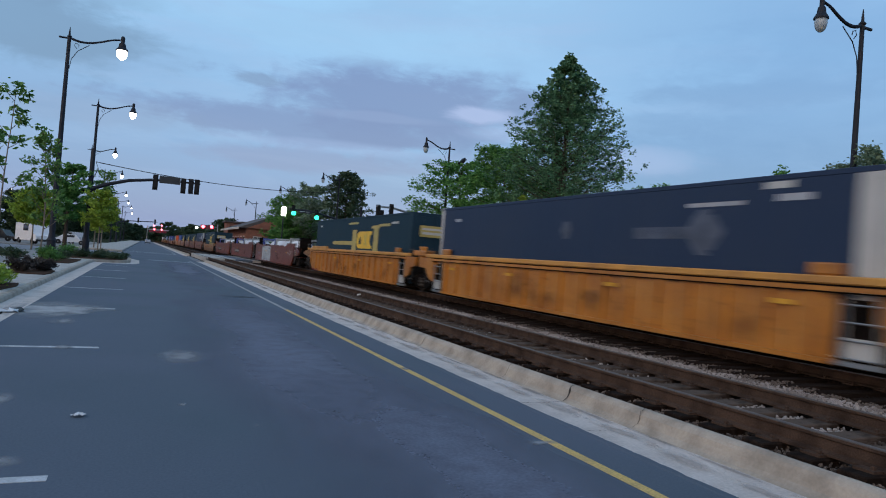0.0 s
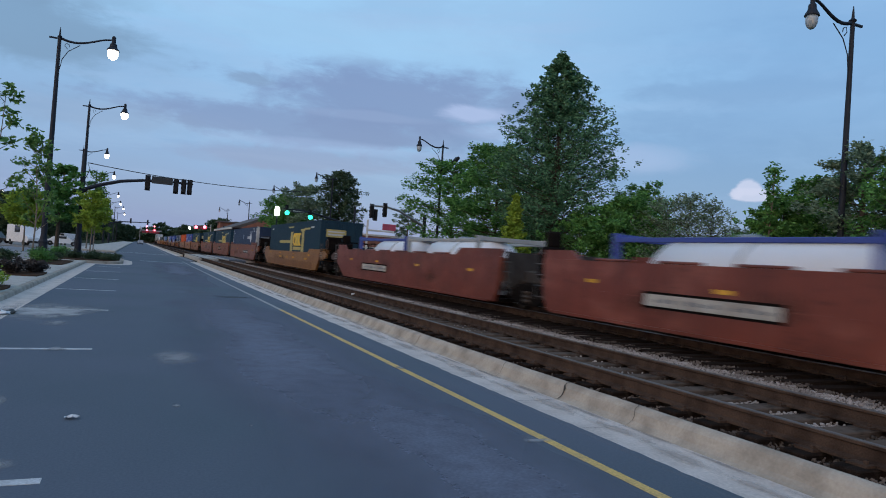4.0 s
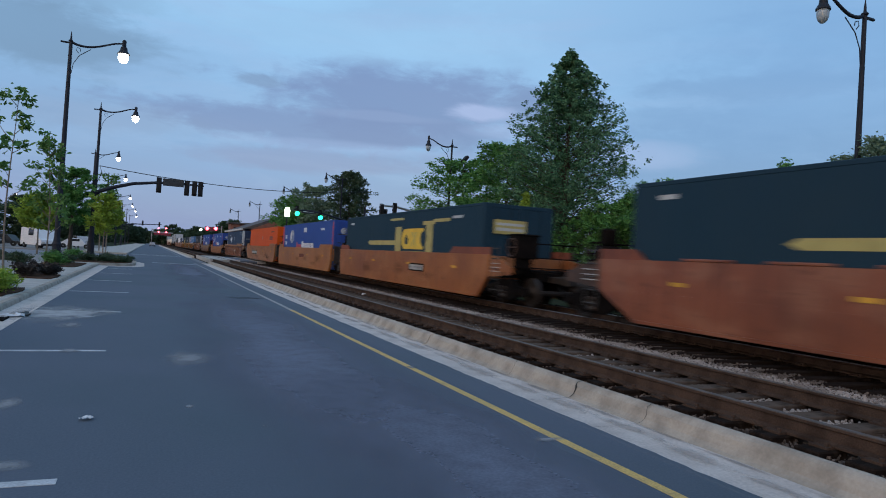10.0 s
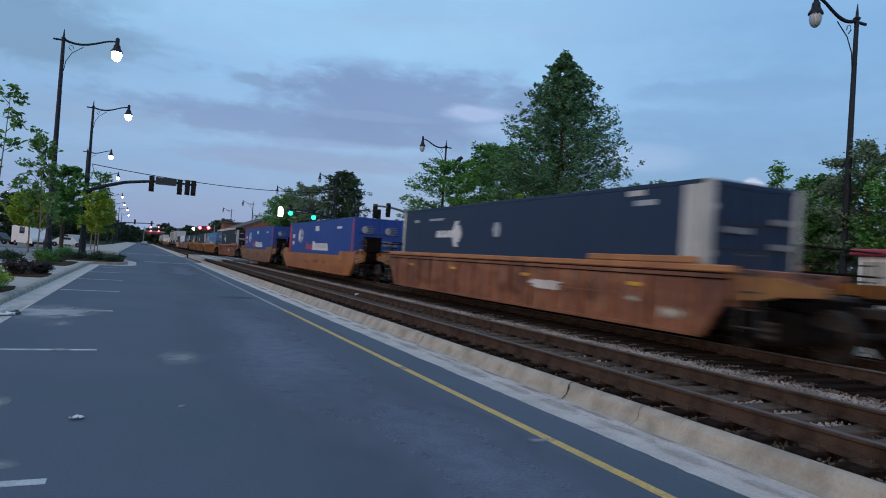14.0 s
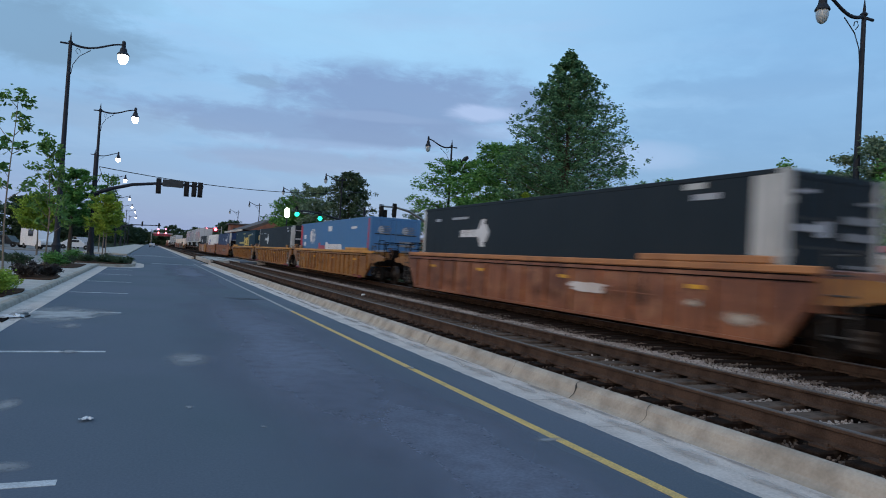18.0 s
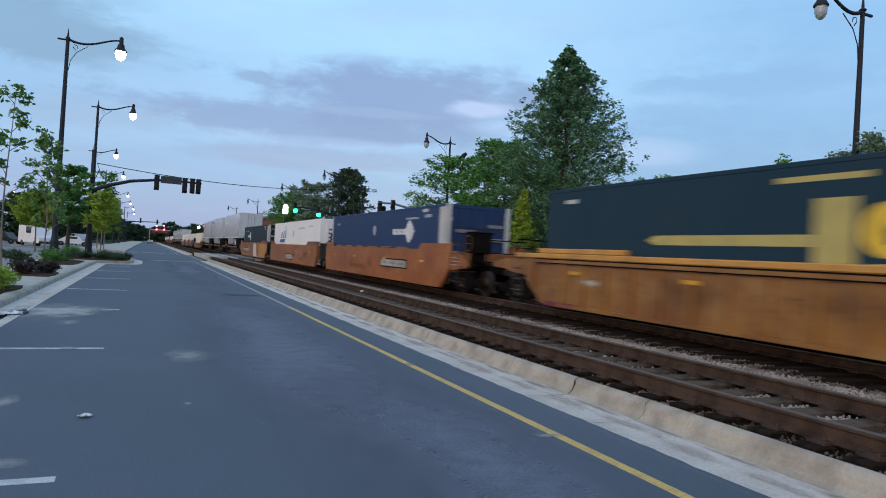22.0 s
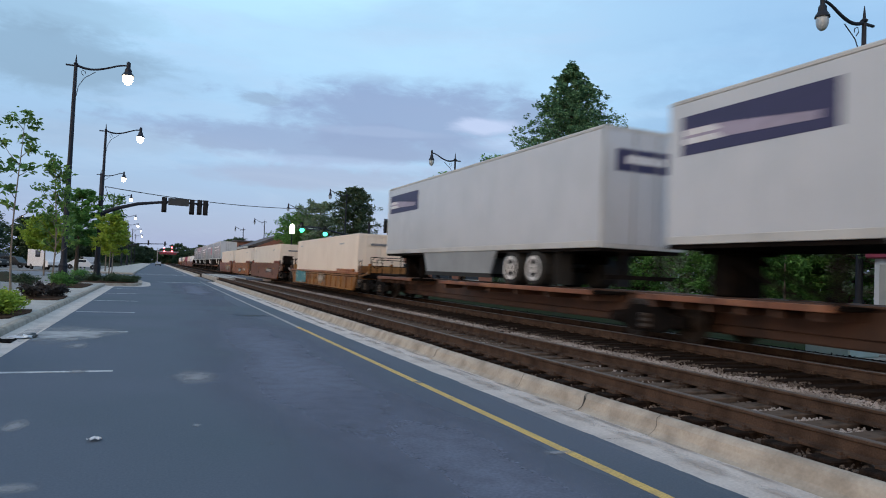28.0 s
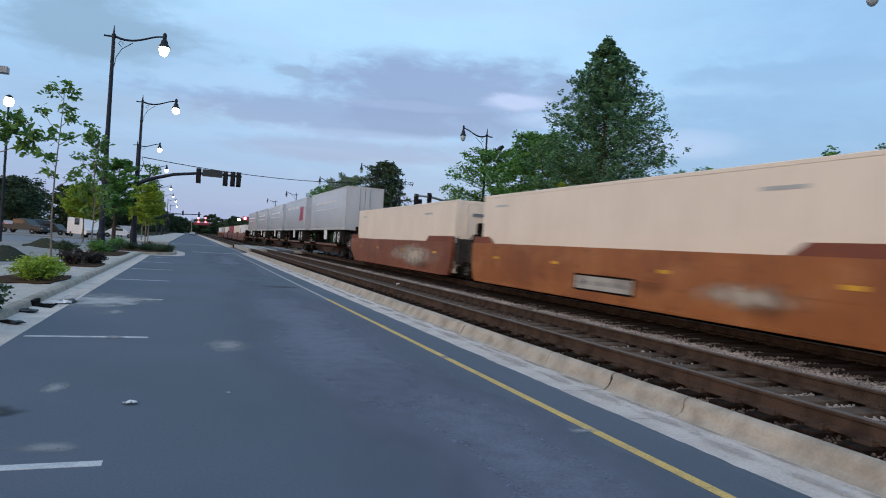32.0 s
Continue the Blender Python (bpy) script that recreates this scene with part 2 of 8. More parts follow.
def soft_patch(name, colour, rough=0.9, strength=0.8, centre=(0.5, 0.5, 1.0), size=3.5, detail=8.0):
    """A smear that thins out towards an uneven edge."""
    m = material(name, colour, rough, tint=tuple(c * 0.7 for c in colour), scale=4, amount=0.8, grain=0.4, grain_scale=30)
    nodes, links = m.node_tree.nodes, m.node_tree.links
    tc = nodes.new("ShaderNodeTexCoord")
    grad = nodes.new("ShaderNodeVectorMath")
    grad.operation = "DISTANCE"
    links.new(tc.outputs["Generated"], grad.inputs[0])
    grad.inputs[1].default_value = centre
    n = nodes.new("ShaderNodeTexNoise")
    n.inputs["Scale"].default_value, n.inputs["Detail"].default_value = size, detail
    links.new(tc.outputs["Object"], n.inputs["Vector"])
    add = nodes.new("ShaderNodeMath")
    add.operation = "MULTIPLY_ADD"
    links.new(n.outputs[0], add.inputs[0])
    add.inputs[1].default_value = 0.55
    links.new(grad.outputs["Value"], add.inputs[2])
    r = nodes.new("ShaderNodeMapRange")
    r.interpolation_type = "SMOOTHSTEP"
    r.inputs[1].default_value, r.inputs[2].default_value = 0.74, 0.28
    r.inputs[3].default_value, r.inputs[4].default_value = 0.0, strength
    links.new(add.outputs[0], r.inputs[0])
    clear_bsdf = nodes.new("ShaderNodeBsdfTransparent")
    mx = nodes.new("ShaderNodeMixShader")
    links.new(r.outputs[0], mx.inputs[0])
    links.new(clear_bsdf.outputs[0], mx.inputs[1])
    links.new(nodes["Principled BSDF"].outputs[0], mx.inputs[2])
    links.new(mx.outputs[0], nodes["Material Output"].inputs[0])
    return m


def tie_material(m):
    """Dry grey-brown dust on the tie's middle, in patches; its ends stay black with oil."""
    nodes, links = m.node_tree.nodes, m.node_tree.links
    bsdf = nodes["Principled BSDF"]
    old = bsdf.inputs["Base Color"].links[0].from_socket
    tc = nodes.new("ShaderNodeTexCoord")
    sp = nodes.new("ShaderNodeSeparateXYZ")
    links.new(tc.outputs["Object"], sp.inputs[0])
    ab = nodes.new("ShaderNodeMath")
    ab.operation = "ABSOLUTE"
    links.new(sp.outputs[0], ab.inputs[0])
    n = nodes.new("ShaderNodeTexNoise")
    n.inputs["Scale"].default_value, n.inputs["Detail"].default_value = 7.0, 6.0
    links.new(tc.outputs["Object"], n.inputs["Vector"])
    add = nodes.new("ShaderNodeMath")
    add.operation = "MULTIPLY_ADD"
    links.new(n.outputs[0], add.inputs[0])
    add.inputs[1].default_value = 0.9
    links.new(ab.outputs[0], add.inputs[2])
    r = nodes.new("ShaderNodeMapRange")
    r.inputs[1].default_value, r.inputs[2].default_value = 1.25, 0.75
    r.inputs[3].default_value, r.inputs[4].default_value = 0.0, 0.8
    links.new(add.outputs[0], r.inputs[0])
    mx = nodes.new("ShaderNodeMix")
    mx.data_type = "RGBA"
    links.new(r.outputs[0], mx.inputs[0])
    links.new(old, mx.inputs[6])
    mx.inputs[7].default_value = (0.155, 0.114, 0.090, 1)
    links.new(mx.outputs[2], bsdf.inputs["Base Color"])
    return m


CHALK = soft_patch("chalky_dust", (0.50, 0.51, 0.52), strength=0.95, size=2.0)
PALE_LINE = material("faded_pale_road_paint", (0.42, 0.41, 0.39), 0.8, tint=(0.26, 0.265, 0.28), scale=3, amount=0.8, grain=0.5, grain_scale=50)
FADED = soft_patch("faded_chalky_patch", (0.42, 0.43, 0.45), strength=0.7)
WORN = soft_patch("worn_paler_asphalt", (0.190, 0.214, 0.288), strength=0.82, size=0.22, detail=2.0)
GRIME = soft_patch("dark_gutter_grime", (0.31, 0.265, 0.23), strength=0.45, size=2.6)
SILT = soft_patch("beige_silt", (0.56, 0.485, 0.43), strength=0.6, size=4.0)
STAIN = soft_patch("dark_oil_stain", (0.03, 0.036, 0.045), 0.7, 0.95)
# near-black bed: shade under train and between ties is put into the colour
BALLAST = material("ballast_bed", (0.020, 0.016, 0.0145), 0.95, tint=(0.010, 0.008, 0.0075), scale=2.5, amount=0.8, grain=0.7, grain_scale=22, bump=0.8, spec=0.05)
STONE = material("ballast_stone", (0.46, 0.405, 0.375), 0.9, tint=(0.20, 0.166, 0.148), scale=1.7, amount=0.9, grain=0.3, grain_scale=40, spec=0.15)
# dark stone, deepened further to carry the shade under train and ties
STONE_SHADED = material("shade_dark_ballast_stone", (0.028, 0.022, 0.019), 0.9, tint=(0.012, 0.0095, 0.0085), scale=1.5, amount=0.9, grain=0.3, grain_scale=40, spec=0.05)
STONE_DIRTY = material("dirty_ballast_stone", (0.19, 0.153, 0.132), 0.9, tint=(0.055, 0.044, 0.038), scale=2.2, amount=0.9, grain=0.3, grain_scale=40, spec=0.1)
TIE = tie_material(material("creosote_tie", (0.037, 0.026, 0.021), 0.95, tint=(0.008, 0.0065, 0.006), scale=3, amount=0.9, grain=0.6, grain_scale=25, bump=0.6, per_piece=0.6, stretch=(0.3, 4, 4), spec=0.03))
RAIL_RUST = material("rusty_rail", (0.098, 0.064, 0.048), 0.9, metal=0.0, tint=(0.030, 0.020, 0.016), scale=3, amount=0.8, grain=0.5, spec=0.06)
RAIL_TOP = material("polished_rail_head", (0.30, 0.30, 0.31), 0.42, metal=0.8, scale=6, amount=0.3, grain=0.1, bump=0.02)
GRASS = material("grass_and_weeds", (0.034, 0.050, 0.022), 0.95, tint=(0.055, 0.045, 0.03), scale=0.5, amount=0.8, grain=0.6, grain_scale=12, bump=0.6, spec=0.03)
UTILITY_GREEN = material("pale_green_enamel", (0.42, 0.55, 0.53), 0.4, scale=2, amount=0.3)
MULCH = material("bark_mulch", (0.10, 0.06, 0.04), 0.95, tint=(0.05, 0.03, 0.02), scale=4, amount=0.8, grain=0.6, grain_scale=30, bump=0.7, spec=0.04)
POLE = material("dark_bronze_pole", (0.015, 0.019, 0.030), 0.6, scale=2, amount=0.4, grain=0.1, spec=0.3)
SIGNAL_BLACK = material("signal_black", (0.008, 0.008, 0.010), 0.6, spec=0.3)
GALVANISED = material("galvanised_steel", (0.34, 0.35, 0.36), 0.45, metal=0.7, scale=5, amount=0.3)
GLASS_OFF = material("frosted_globe", (0.38, 0.44, 0.48), 0.15, scale=2, amount=0.1, grain=0.05, bump=0.0)
GLASS_ON = material("lit_globe", (1.0, 0.92, 0.78), 0.3, glow=7.0, bump=0.0)
RED_ON = material("red_signal_lens", (1.0, 0.10, 0.14), 0.3, glow=9.0, bump=0.0)
# dull red of the sill guards, and painted bloom at the crossing lamps
RED_GUARD_BLOOM = material("dull_red_guard_and_bloom", (0.20, 0.03, 0.045), 0.6, bump=0.0)
GREEN_ON = material("green_signal_lens", (0.03, 1.0, 0.55), 0.3, glow=3.2, bump=0.0)
LENS_OFF = material("unlit_lens", (0.03, 0.03, 0.03), 0.25)
WHITE_ON = material("white_lamp_lens", (1.0, 0.97, 0.90), 0.3, glow=8.0, bump=0.0)
SIGN_FACE = material("dark_street_sign", (0.03, 0.035, 0.04), 0.5)
SIGN_BARS = material("pale_sign_bars", (0.45, 0.5, 0.5), 0.5)
BARK = material("grey_brown_bark", (0.10, 0.075, 0.055), 0.95, tint=(0.05, 0.04, 0.03), scale=5, amount=0.7, grain=0.5, grain_scale=30, bump=0.6, stretch=(3, 3, 0.6))
PALE_BARK = material("pale_young_bark", (0.24, 0.20, 0.16), 0.9, scale=5, amount=0.6, grain=0.4, grain_scale=30)
LEAF_DARK = leaf_material("dark_green_leaf", (0.026, 0.054, 0.030), (0.085, 0.13, 0.070))
LEAF_MID = leaf_material("mid_green_leaf", (0.042, 0.140, 0.034), (0.165, 0.365, 0.095))
LEAF_YOUNG = leaf_material("young_green_leaf", (0.055, 0.140, 0.038), (0.18, 0.32, 0.085))
LEAF_LIME = leaf_material("lime_green_leaf", (0.17, 0.28, 0.03), (0.34, 0.46, 0.07))
LEAF_SPIRE = leaf_material("blue_green_leaf", (0.038, 0.110, 0.058), (0.165, 0.325, 0.165))
LEAF_PURPLE = leaf_material("dark_purple_leaf", (0.035, 0.03, 0.032), (0.085, 0.075, 0.065))
LEAF_GREY = leaf_material("grey_green_leaf", (0.09, 0.15, 0.09), (0.24, 0.33, 0.22))
BRICK_WALL = material("red_brick_wall", (0.30, 0.13, 0.09), 0.9, tint=(0.20, 0.09, 0.06), scale=1.5, amount=0.6, grain=0.4, grain_scale=25, bump=0.3)
ROOFING = material("dark_shingle_roof", (0.10, 0.09, 0.09), 0.9, scale=2, amount=0.5)
PALE_TRIM = material("pale_trim", (0.60, 0.57, 0.52), 0.7, scale=2, amount=0.3)
WINDOW_DARK = material("dark_window_glass", (0.03, 0.035, 0.04), 0.08, scale=1, amount=0.1, grain=0.0, bump=0.0)
STEEL_DARK = material("grimy_black_steel", (0.007, 0.006, 0.0058), 0.9, metal=0.0, tint=(0.022, 0.015, 0.012), scale=3, amount=0.6, grain=0.4, spec=0.06)
WHEEL_STEEL = material("wheel_steel", (0.05, 0.04, 0.034), 0.6, metal=0.6, tint=(0.06, 0.04, 0.03), scale=5, amount=0.6)
RUBBER = material("tyre_rubber", (0.02, 0.02, 0.02), 0.9)
RIM_WHITE = material("white_wheel_rim", (0.72, 0.72, 0.72), 0.45, scale=6, amount=0.3)
END_GREY = material("grimy_grey_steel", (0.055, 0.048, 0.044), 0.7, tint=(0.028, 0.022, 0.019), scale=2.5, amount=0.8, grain=0.4, spec=0.25)
CAR_TERRACOTTA = material("faded_terracotta_paint", (0.288, 0.093, 0.044), 0.30, tint=(0.166, 0.056, 0.030), scale=0.7, amount=0.85, grain=0.3, streak=0.55, fade=(0.367, 0.155, 0.086), spec=0.35)
CAR_PEACH = material("faded_peach_paint", (0.414, 0.177, 0.094), 0.30, tint=(0.288, 0.112, 0.057), scale=0.7, amount=0.8, grain=0.3, streak=0.4, fade=(0.450, 0.217, 0.122), spec=0.35)
PRIMER_RED = material("rusty_primer_red_paint", (0.25, 0.07, 0.035), 0.75, tint=(0.14, 0.045, 0.028), scale=1.2, amount=0.8, grain=0.3, streak=0.4)
CAR_ORANGE = material("sun_faded_orange_paint", (0.379, 0.132, 0.038), 0.30, tint=(0.255, 0.085, 0.031), scale=0.6, amount=0.8, grain=0.3, streak=0.5, fade=(0.478, 0.199, 0.074), spec=0.35)
RAIL_TOP_RUSTY = material("dull_rail_head", (0.125, 0.098, 0.082), 0.6, metal=0.2, scale=6, amount=0.4, grain=0.2, bump=0.02)
CAR_BROWN = material("boxcar_brown_paint", (0.202, 0.051, 0.031), 0.30, tint=(0.121, 0.036, 0.023), scale=0.7, amount=0.8, grain=0.3, streak=0.5, fade=(0.303, 0.101, 0.069), spec=0.35)
CAR_YELLOW = material("weathered_yellow_paint", (0.539, 0.219, 0.036), 0.30, tint=(0.305, 0.120, 0.036), scale=0.7, amount=0.75, grain=0.3, streak=0.55, fade=(0.574, 0.272, 0.071), spec=0.35)
CAR_MUSTARD = material("rust_streaked_mustard_paint", (0.333, 0.156, 0.042), 0.30, tint=(0.202, 0.080, 0.032), scale=0.8, amount=0.85, grain=0.3, streak=0.65, fade=(0.403, 0.224, 0.076), spec=0.35)
CAR_OCHRE = material("dull_ochre_brown_paint", (0.245, 0.108, 0.034), 0.35, tint=(0.140, 0.058, 0.024), scale=0.7, amount=0.85, grain=0.3, streak=0.5, fade=(0.30, 0.150, 0.054), spec=0.3)
CAR_TAN = material("dusty_tan_orange_paint", (0.459, 0.173, 0.042), 0.30, tint=(0.289, 0.108, 0.035), scale=0.6, amount=0.8, grain=0.3, streak=0.5, fade=(0.510, 0.230, 0.082), spec=0.35)
CAR_RUSTY = material("rusty_brown_paint", (0.326, 0.132, 0.068), 0.30, tint=(0.121, 0.050, 0.031), scale=1.0, amount=0.85, grain=0.3, streak=0.95, fade=(0.435, 0.211, 0.114), spec=0.35)
SPINE_RUST = material("dark_rusty_spine_steel", (0.115, 0.060, 0.040), 0.7, tint=(0.045, 0.027, 0.022), scale=1.5, amount=0.9, grain=0.4, streak=0.5)
CHORD_YELLOW = material("yellow_top_chord", (0.62, 0.31, 0.065), 0.6, tint=(0.38, 0.18, 0.055), scale=1.2, amount=0.7, streak=0.4)
CHORD_RUST = material("rusty_orange_top_chord", (0.46, 0.205, 0.08), 0.65, tint=(0.26, 0.11, 0.05), scale=1.2, amount=0.7, streak=0.4)
MARK_SOFT = material("dusty_white_marking", (0.40, 0.43, 0.48), 0.6, scale=3, amount=0.5)
MARK_DIM = material("grimy_grey_marking", (0.20, 0.215, 0.235), 0.6, scale=3, amount=0.5)
MARK_FAINT = material("faint_grey_marking", (0.62, 0.62, 0.64), 0.55, scale=2, amount=0.5)
MARK_GHOST = material("ghosted_grey_marking", (0.085, 0.105, 0.155), 0.6, scale=2.5, amount=0.8)
TAG_OUTLINE = material("dark_slate_spray_paint", (0.20, 0.245, 0.30), 0.55, tint=(0.12, 0.14, 0.18), scale=2, amount=0.6)
NAVY = material("navy_container_paint", (0.018, 0.036, 0.082), 0.6, tint=(0.030, 0.046, 0.085), scale=0.5, amount=0.5, streak=0.15, spec=0.3)
NAVY_DEEP = material("deep_blue_container_paint", (0.014, 0.036, 0.115), 0.5, tint=(0.024, 0.042, 0.10), scale=0.5, amount=0.5, streak=0.12, spec=0.3)
TEAL_BLUE = material("slate_blue_container_paint", (0.014, 0.041, 0.066), 0.7, tint=(0.022, 0.046, 0.064), scale=0.5, amount=0.5, streak=0.15, spec=0.18)
ROYAL = material("royal_blue_container_paint", (0.024, 0.070, 0.31), 0.55, tint=(0.028, 0.065, 0.23), scale=0.5, amount=0.4, streak=0.1, spec=0.3)
SKY_BLUE = material("faded_light_blue_container_paint", (0.056, 0.175, 0.385), 0.5, tint=(0.08, 0.18, 0.34), scale=0.5, amount=0.5, streak=0.1)
ORANGE = material("orange_container_paint", (0.68, 0.095, 0.004), 0.6, tint=(0.52, 0.085, 0.008), scale=0.5, amount=0.4, streak=0.12, spec=0.2)
CHARCOAL = material("charcoal_container_paint", (0.011, 0.018, 0.025), 0.65, tint=(0.021, 0.029, 0.036), scale=0.5, amount=0.5, streak=0.12, spec=0.3)
WHITE_BOX = material("white_container_paint", (0.88, 0.87, 0.865), 0.45, tint=(0.76, 0.74, 0.73), scale=0.6, amount=0.4, streak=0.12)
CREAM_BOX = material("cream_container_paint", (0.86, 0.755, 0.64), 0.5, tint=(0.74, 0.63, 0.52), scale=0.6, amount=0.5, streak=0.15)
SILVER_BOX = material("silver_trailer_skin", (0.54, 0.57, 0.605), 0.22, tint=(0.44, 0.475, 0.51), scale=0.7, amount=0.5, streak=0.12, spec=0.7)
# the skirt's shade under the trailer is put into this grey
SKIRT_SHADED = material("shade_toned_skirt_sheet", (0.30, 0.32, 0.33), 0.5, scale=1, amount=0.4, streak=0.2)
LADDER_GREY = material("dull_grey_ladder_steel", (0.05, 0.048, 0.047), 0.6, scale=4, amount=0.6, grain=0.3)
POST_GREY = material("pale_grey_end_post", (0.52, 0.53, 0.52), 0.55, scale=1, amount=0.4, streak=0.2)
RED_POST = material("red_end_post", (0.50, 0.035, 0.06), 0.5, scale=1, amount=0.3)
MARK_WHITE = material("white_marking", (0.72, 0.73, 0.75), 0.55, scale=3, amount=0.4)
MARK_YELLOW = material("yellow_marking", (0.80, 0.52, 0.04), 0.55, scale=3, amount=0.35)
MARK_DULL_YELLOW = material("dull_yellow_marking", (0.48, 0.40, 0.13), 0.6, scale=3, amount=0.4)
MARK_BLUE = material("blue_marking", (0.035, 0.10, 0.35), 0.5, scale=3, amount=0.3)
MARK_RED = material("red_marking", (0.42, 0.06, 0.10), 0.5, scale=3, amount=0.3)
MARK_PURPLE = material("dark_purple_panel", (0.035, 0.030, 0.095), 0.45, scale=3, amount=0.3)
MARK_LILAC = material("pale_lilac_marking", (0.36, 0.32, 0.42), 0.5, scale=3, amount=0.5)
MARK_BLACK = material("black_marking", (0.02, 0.018, 0.018), 0.5, scale=3, amount=0.3)
PLATE_WHITE = material("dirty_white_plate", (0.46, 0.44, 0.40), 0.65, tint=(0.22, 0.18, 0.15), scale=3, amount=0.85)
GRAFFITI_TEAL = material("teal_graffiti_paint", (0.025, 0.22, 0.25), 0.55, tint=(0.10, 0.20, 0.26), scale=1.4, amount=0.9, grain=0.2, fade=(0.40, 0.50, 0.52))
GRAFFITI_SILVER = material("silver_graffiti_paint", (0.46, 0.53, 0.58), 0.5, tint=(0.34, 0.41, 0.47), scale=1.0, amount=0.8, grain=0.2, fade=(0.56, 0.60, 0.62))
CAR_GRIME = soft_patch("dark_car_grime", (0.10, 0.05, 0.032), 0.8, 0.30, (0.0, 0.5, 0.5), 1.6)
GRAFFITI_CREAM = soft_patch("faded_cream_graffiti", (0.60, 0.52, 0.43), 0.6, 0.85, (0.0, 0.5, 0.5))
SCRAPED_WHITE = material("scraped_white_patch", (0.66, 0.62, 0.60), 0.7, tint=(0.50, 0.42, 0.38), scale=1.5, amount=0.7, grain=0.2)
CAR_YELLOWED = material("yellowed_car_paint", (0.55, 0.27, 0.06), 0.7, tint=(0.40, 0.17, 0.05), scale=0.7, amount=0.8, grain=0.3, streak=0.4, fade=(0.60, 0.32, 0.10))
REFLECTOR = material("yellow_reflective_tape", (0.72, 0.38, 0.03), 0.5, bump=0.0)
TANK_WHITE = material("white_tank_cladding", (0.78, 0.78, 0.80), 0.35, tint=(0.62, 0.62, 0.64), scale=0.8, amount=0.4)
FRAME_BLUE = material("blue_tank_frame", (0.05, 0.08, 0.33), 0.5, scale=1, amount=0.4)
FRAME_GREY = material("grey_tank_frame", (0.36, 0.38, 0.38), 0.55, scale=1, amount=0.4)
PAINT_WHITE_CAR = material("white_car_paint", (0.72, 0.73, 0.75), 0.25, scale=1, amount=0.1, grain=0.05, bump=0.0)
PAINT_DARK_CAR = material("dark_car_paint", (0.02, 0.023, 0.027), 0.45, scale=1, amount=0.1, grain=0.05, bump=0.0)
PAINT_SILVER_CAR = material("silver_car_paint", (0.35, 0.36, 0.38), 0.25, scale=1, amount=0.1, grain=0.05, bump=0.0)
HEADLAMP = material("lit_headlamp", (1.0, 0.95, 0.85), 0.3, glow=8.0, bump=0.0)
TAILLAMP = material("lit_tail_lamp", (1.0, 0.05, 0.03), 0.3, glow=5.0, bump=0.0)
CAR_RUST_ORANGE = material("rusty_orange_brown_paint", (0.238, 0.080, 0.025), 0.30, tint=(0.132, 0.045, 0.017), scale=0.7, amount=0.85, grain=0.3, streak=0.5, fade=(0.277, 0.112, 0.044), spec=0.35)
PAVING = material("grey_paving", (0.30, 0.295, 0.29), 0.9, tint=(0.20, 0.195, 0.19), scale=1.6, amount=0.75, grain=0.3, grain_scale=35, bump=0.3)
# paler than the road: grazing sky reflection is put into the base colour
ASPHALT_SHEEN = material("crossing_asphalt_with_sheen", (0.20, 0.215, 0.245), 0.85, tint=(0.15, 0.165, 0.19), scale=0.3, amount=0.8, grain=0.25, grain_scale=40, bump=0.2)
BERM_COVER = material("dark_ground_cover", (0.045, 0.055, 0.035), 0.95, tint=(0.06, 0.042, 0.03), scale=2.5, amount=0.9, grain=0.7, grain_scale=18, bump=0.9, spec=0.04)

# ---- mesh helpers ----
def finish(name, bm, mat, smooth=False):
    me = bpy.data.meshes.new(name)
    bm.to_mesh(me)
    bm.free()
    me.materials.append(mat)
    if smooth:
        for p in me.polygons:
            p.use_smooth = True
    return me


def part(name, bm, mat, parent, label="", smooth=False):
    """One mesh object under a thing or under a part."""
    ob = new(name, finish(name, bm, mat, smooth) if isinstance(bm, bmesh.types.BMesh) else bm)
    ob.parent = parent
    if label:
        ob["label"] = label
    return ob


def thing(name, label, category, group="", kind="", at=None, data=None):
    ob = new(name, data)
    if at is not None:
        ob.matrix_basis = at
    return tagged(ob, label, category, group, kind)


def box(bm, x0, x1, y0, y1, z0, z1, bevel=0.0):
    """A box between two corners, with eased edges."""
    made = bmesh.ops.create_cube(bm, size=1.0, matrix=Matrix.Translation(((x0 + x1) / 2, (y0 + y1) / 2, (z0 + z1) / 2)) @ Matrix.Diagonal((x1 - x0, y1 - y0, z1 - z0, 1)))
    if bevel:
        edges = list({e for v in made["verts"] for e in v.link_edges})
        bmesh.ops.bevel(bm, geom=edges, offset=bevel, segments=1, affect="EDGES")


def ring(bm, centre, axis, radius, seg):
    axis = Vector(axis).normalized()
    q = axis.to_track_quat("Z", "Y")
    return [bm.verts.new(Vector(centre) + q @ Vector((radius * math.cos(2 * math.pi * i / seg), radius * math.sin(2 * math.pi * i / seg), 0))) for i in range(seg)]


def bridge(bm, a, b):
    n = len(a)
    for i in range(n):
        bm.faces.new((a[i], a[(i + 1) % n], b[(i + 1) % n], b[i]))


def tube(bm, points, radii, seg=8, caps=True):
    """A tube along points, with a radius at each."""
    points = [Vector(p) for p in points]
    rings = []
    for i, p in enumerate(points):
        d = points[min(i + 1, len(points) - 1)] - points[max(i - 1, 0)]
        rings.append(ring(bm, p, d, radii[i] if isinstance(radii, (list, tuple)) else radii, seg))
    for a, b in zip(rings, rings[1:]):
        bridge(bm, a, b)
    if caps:
        bm.faces.new(list(reversed(rings[0])))
        bm.faces.new(rings[-1])


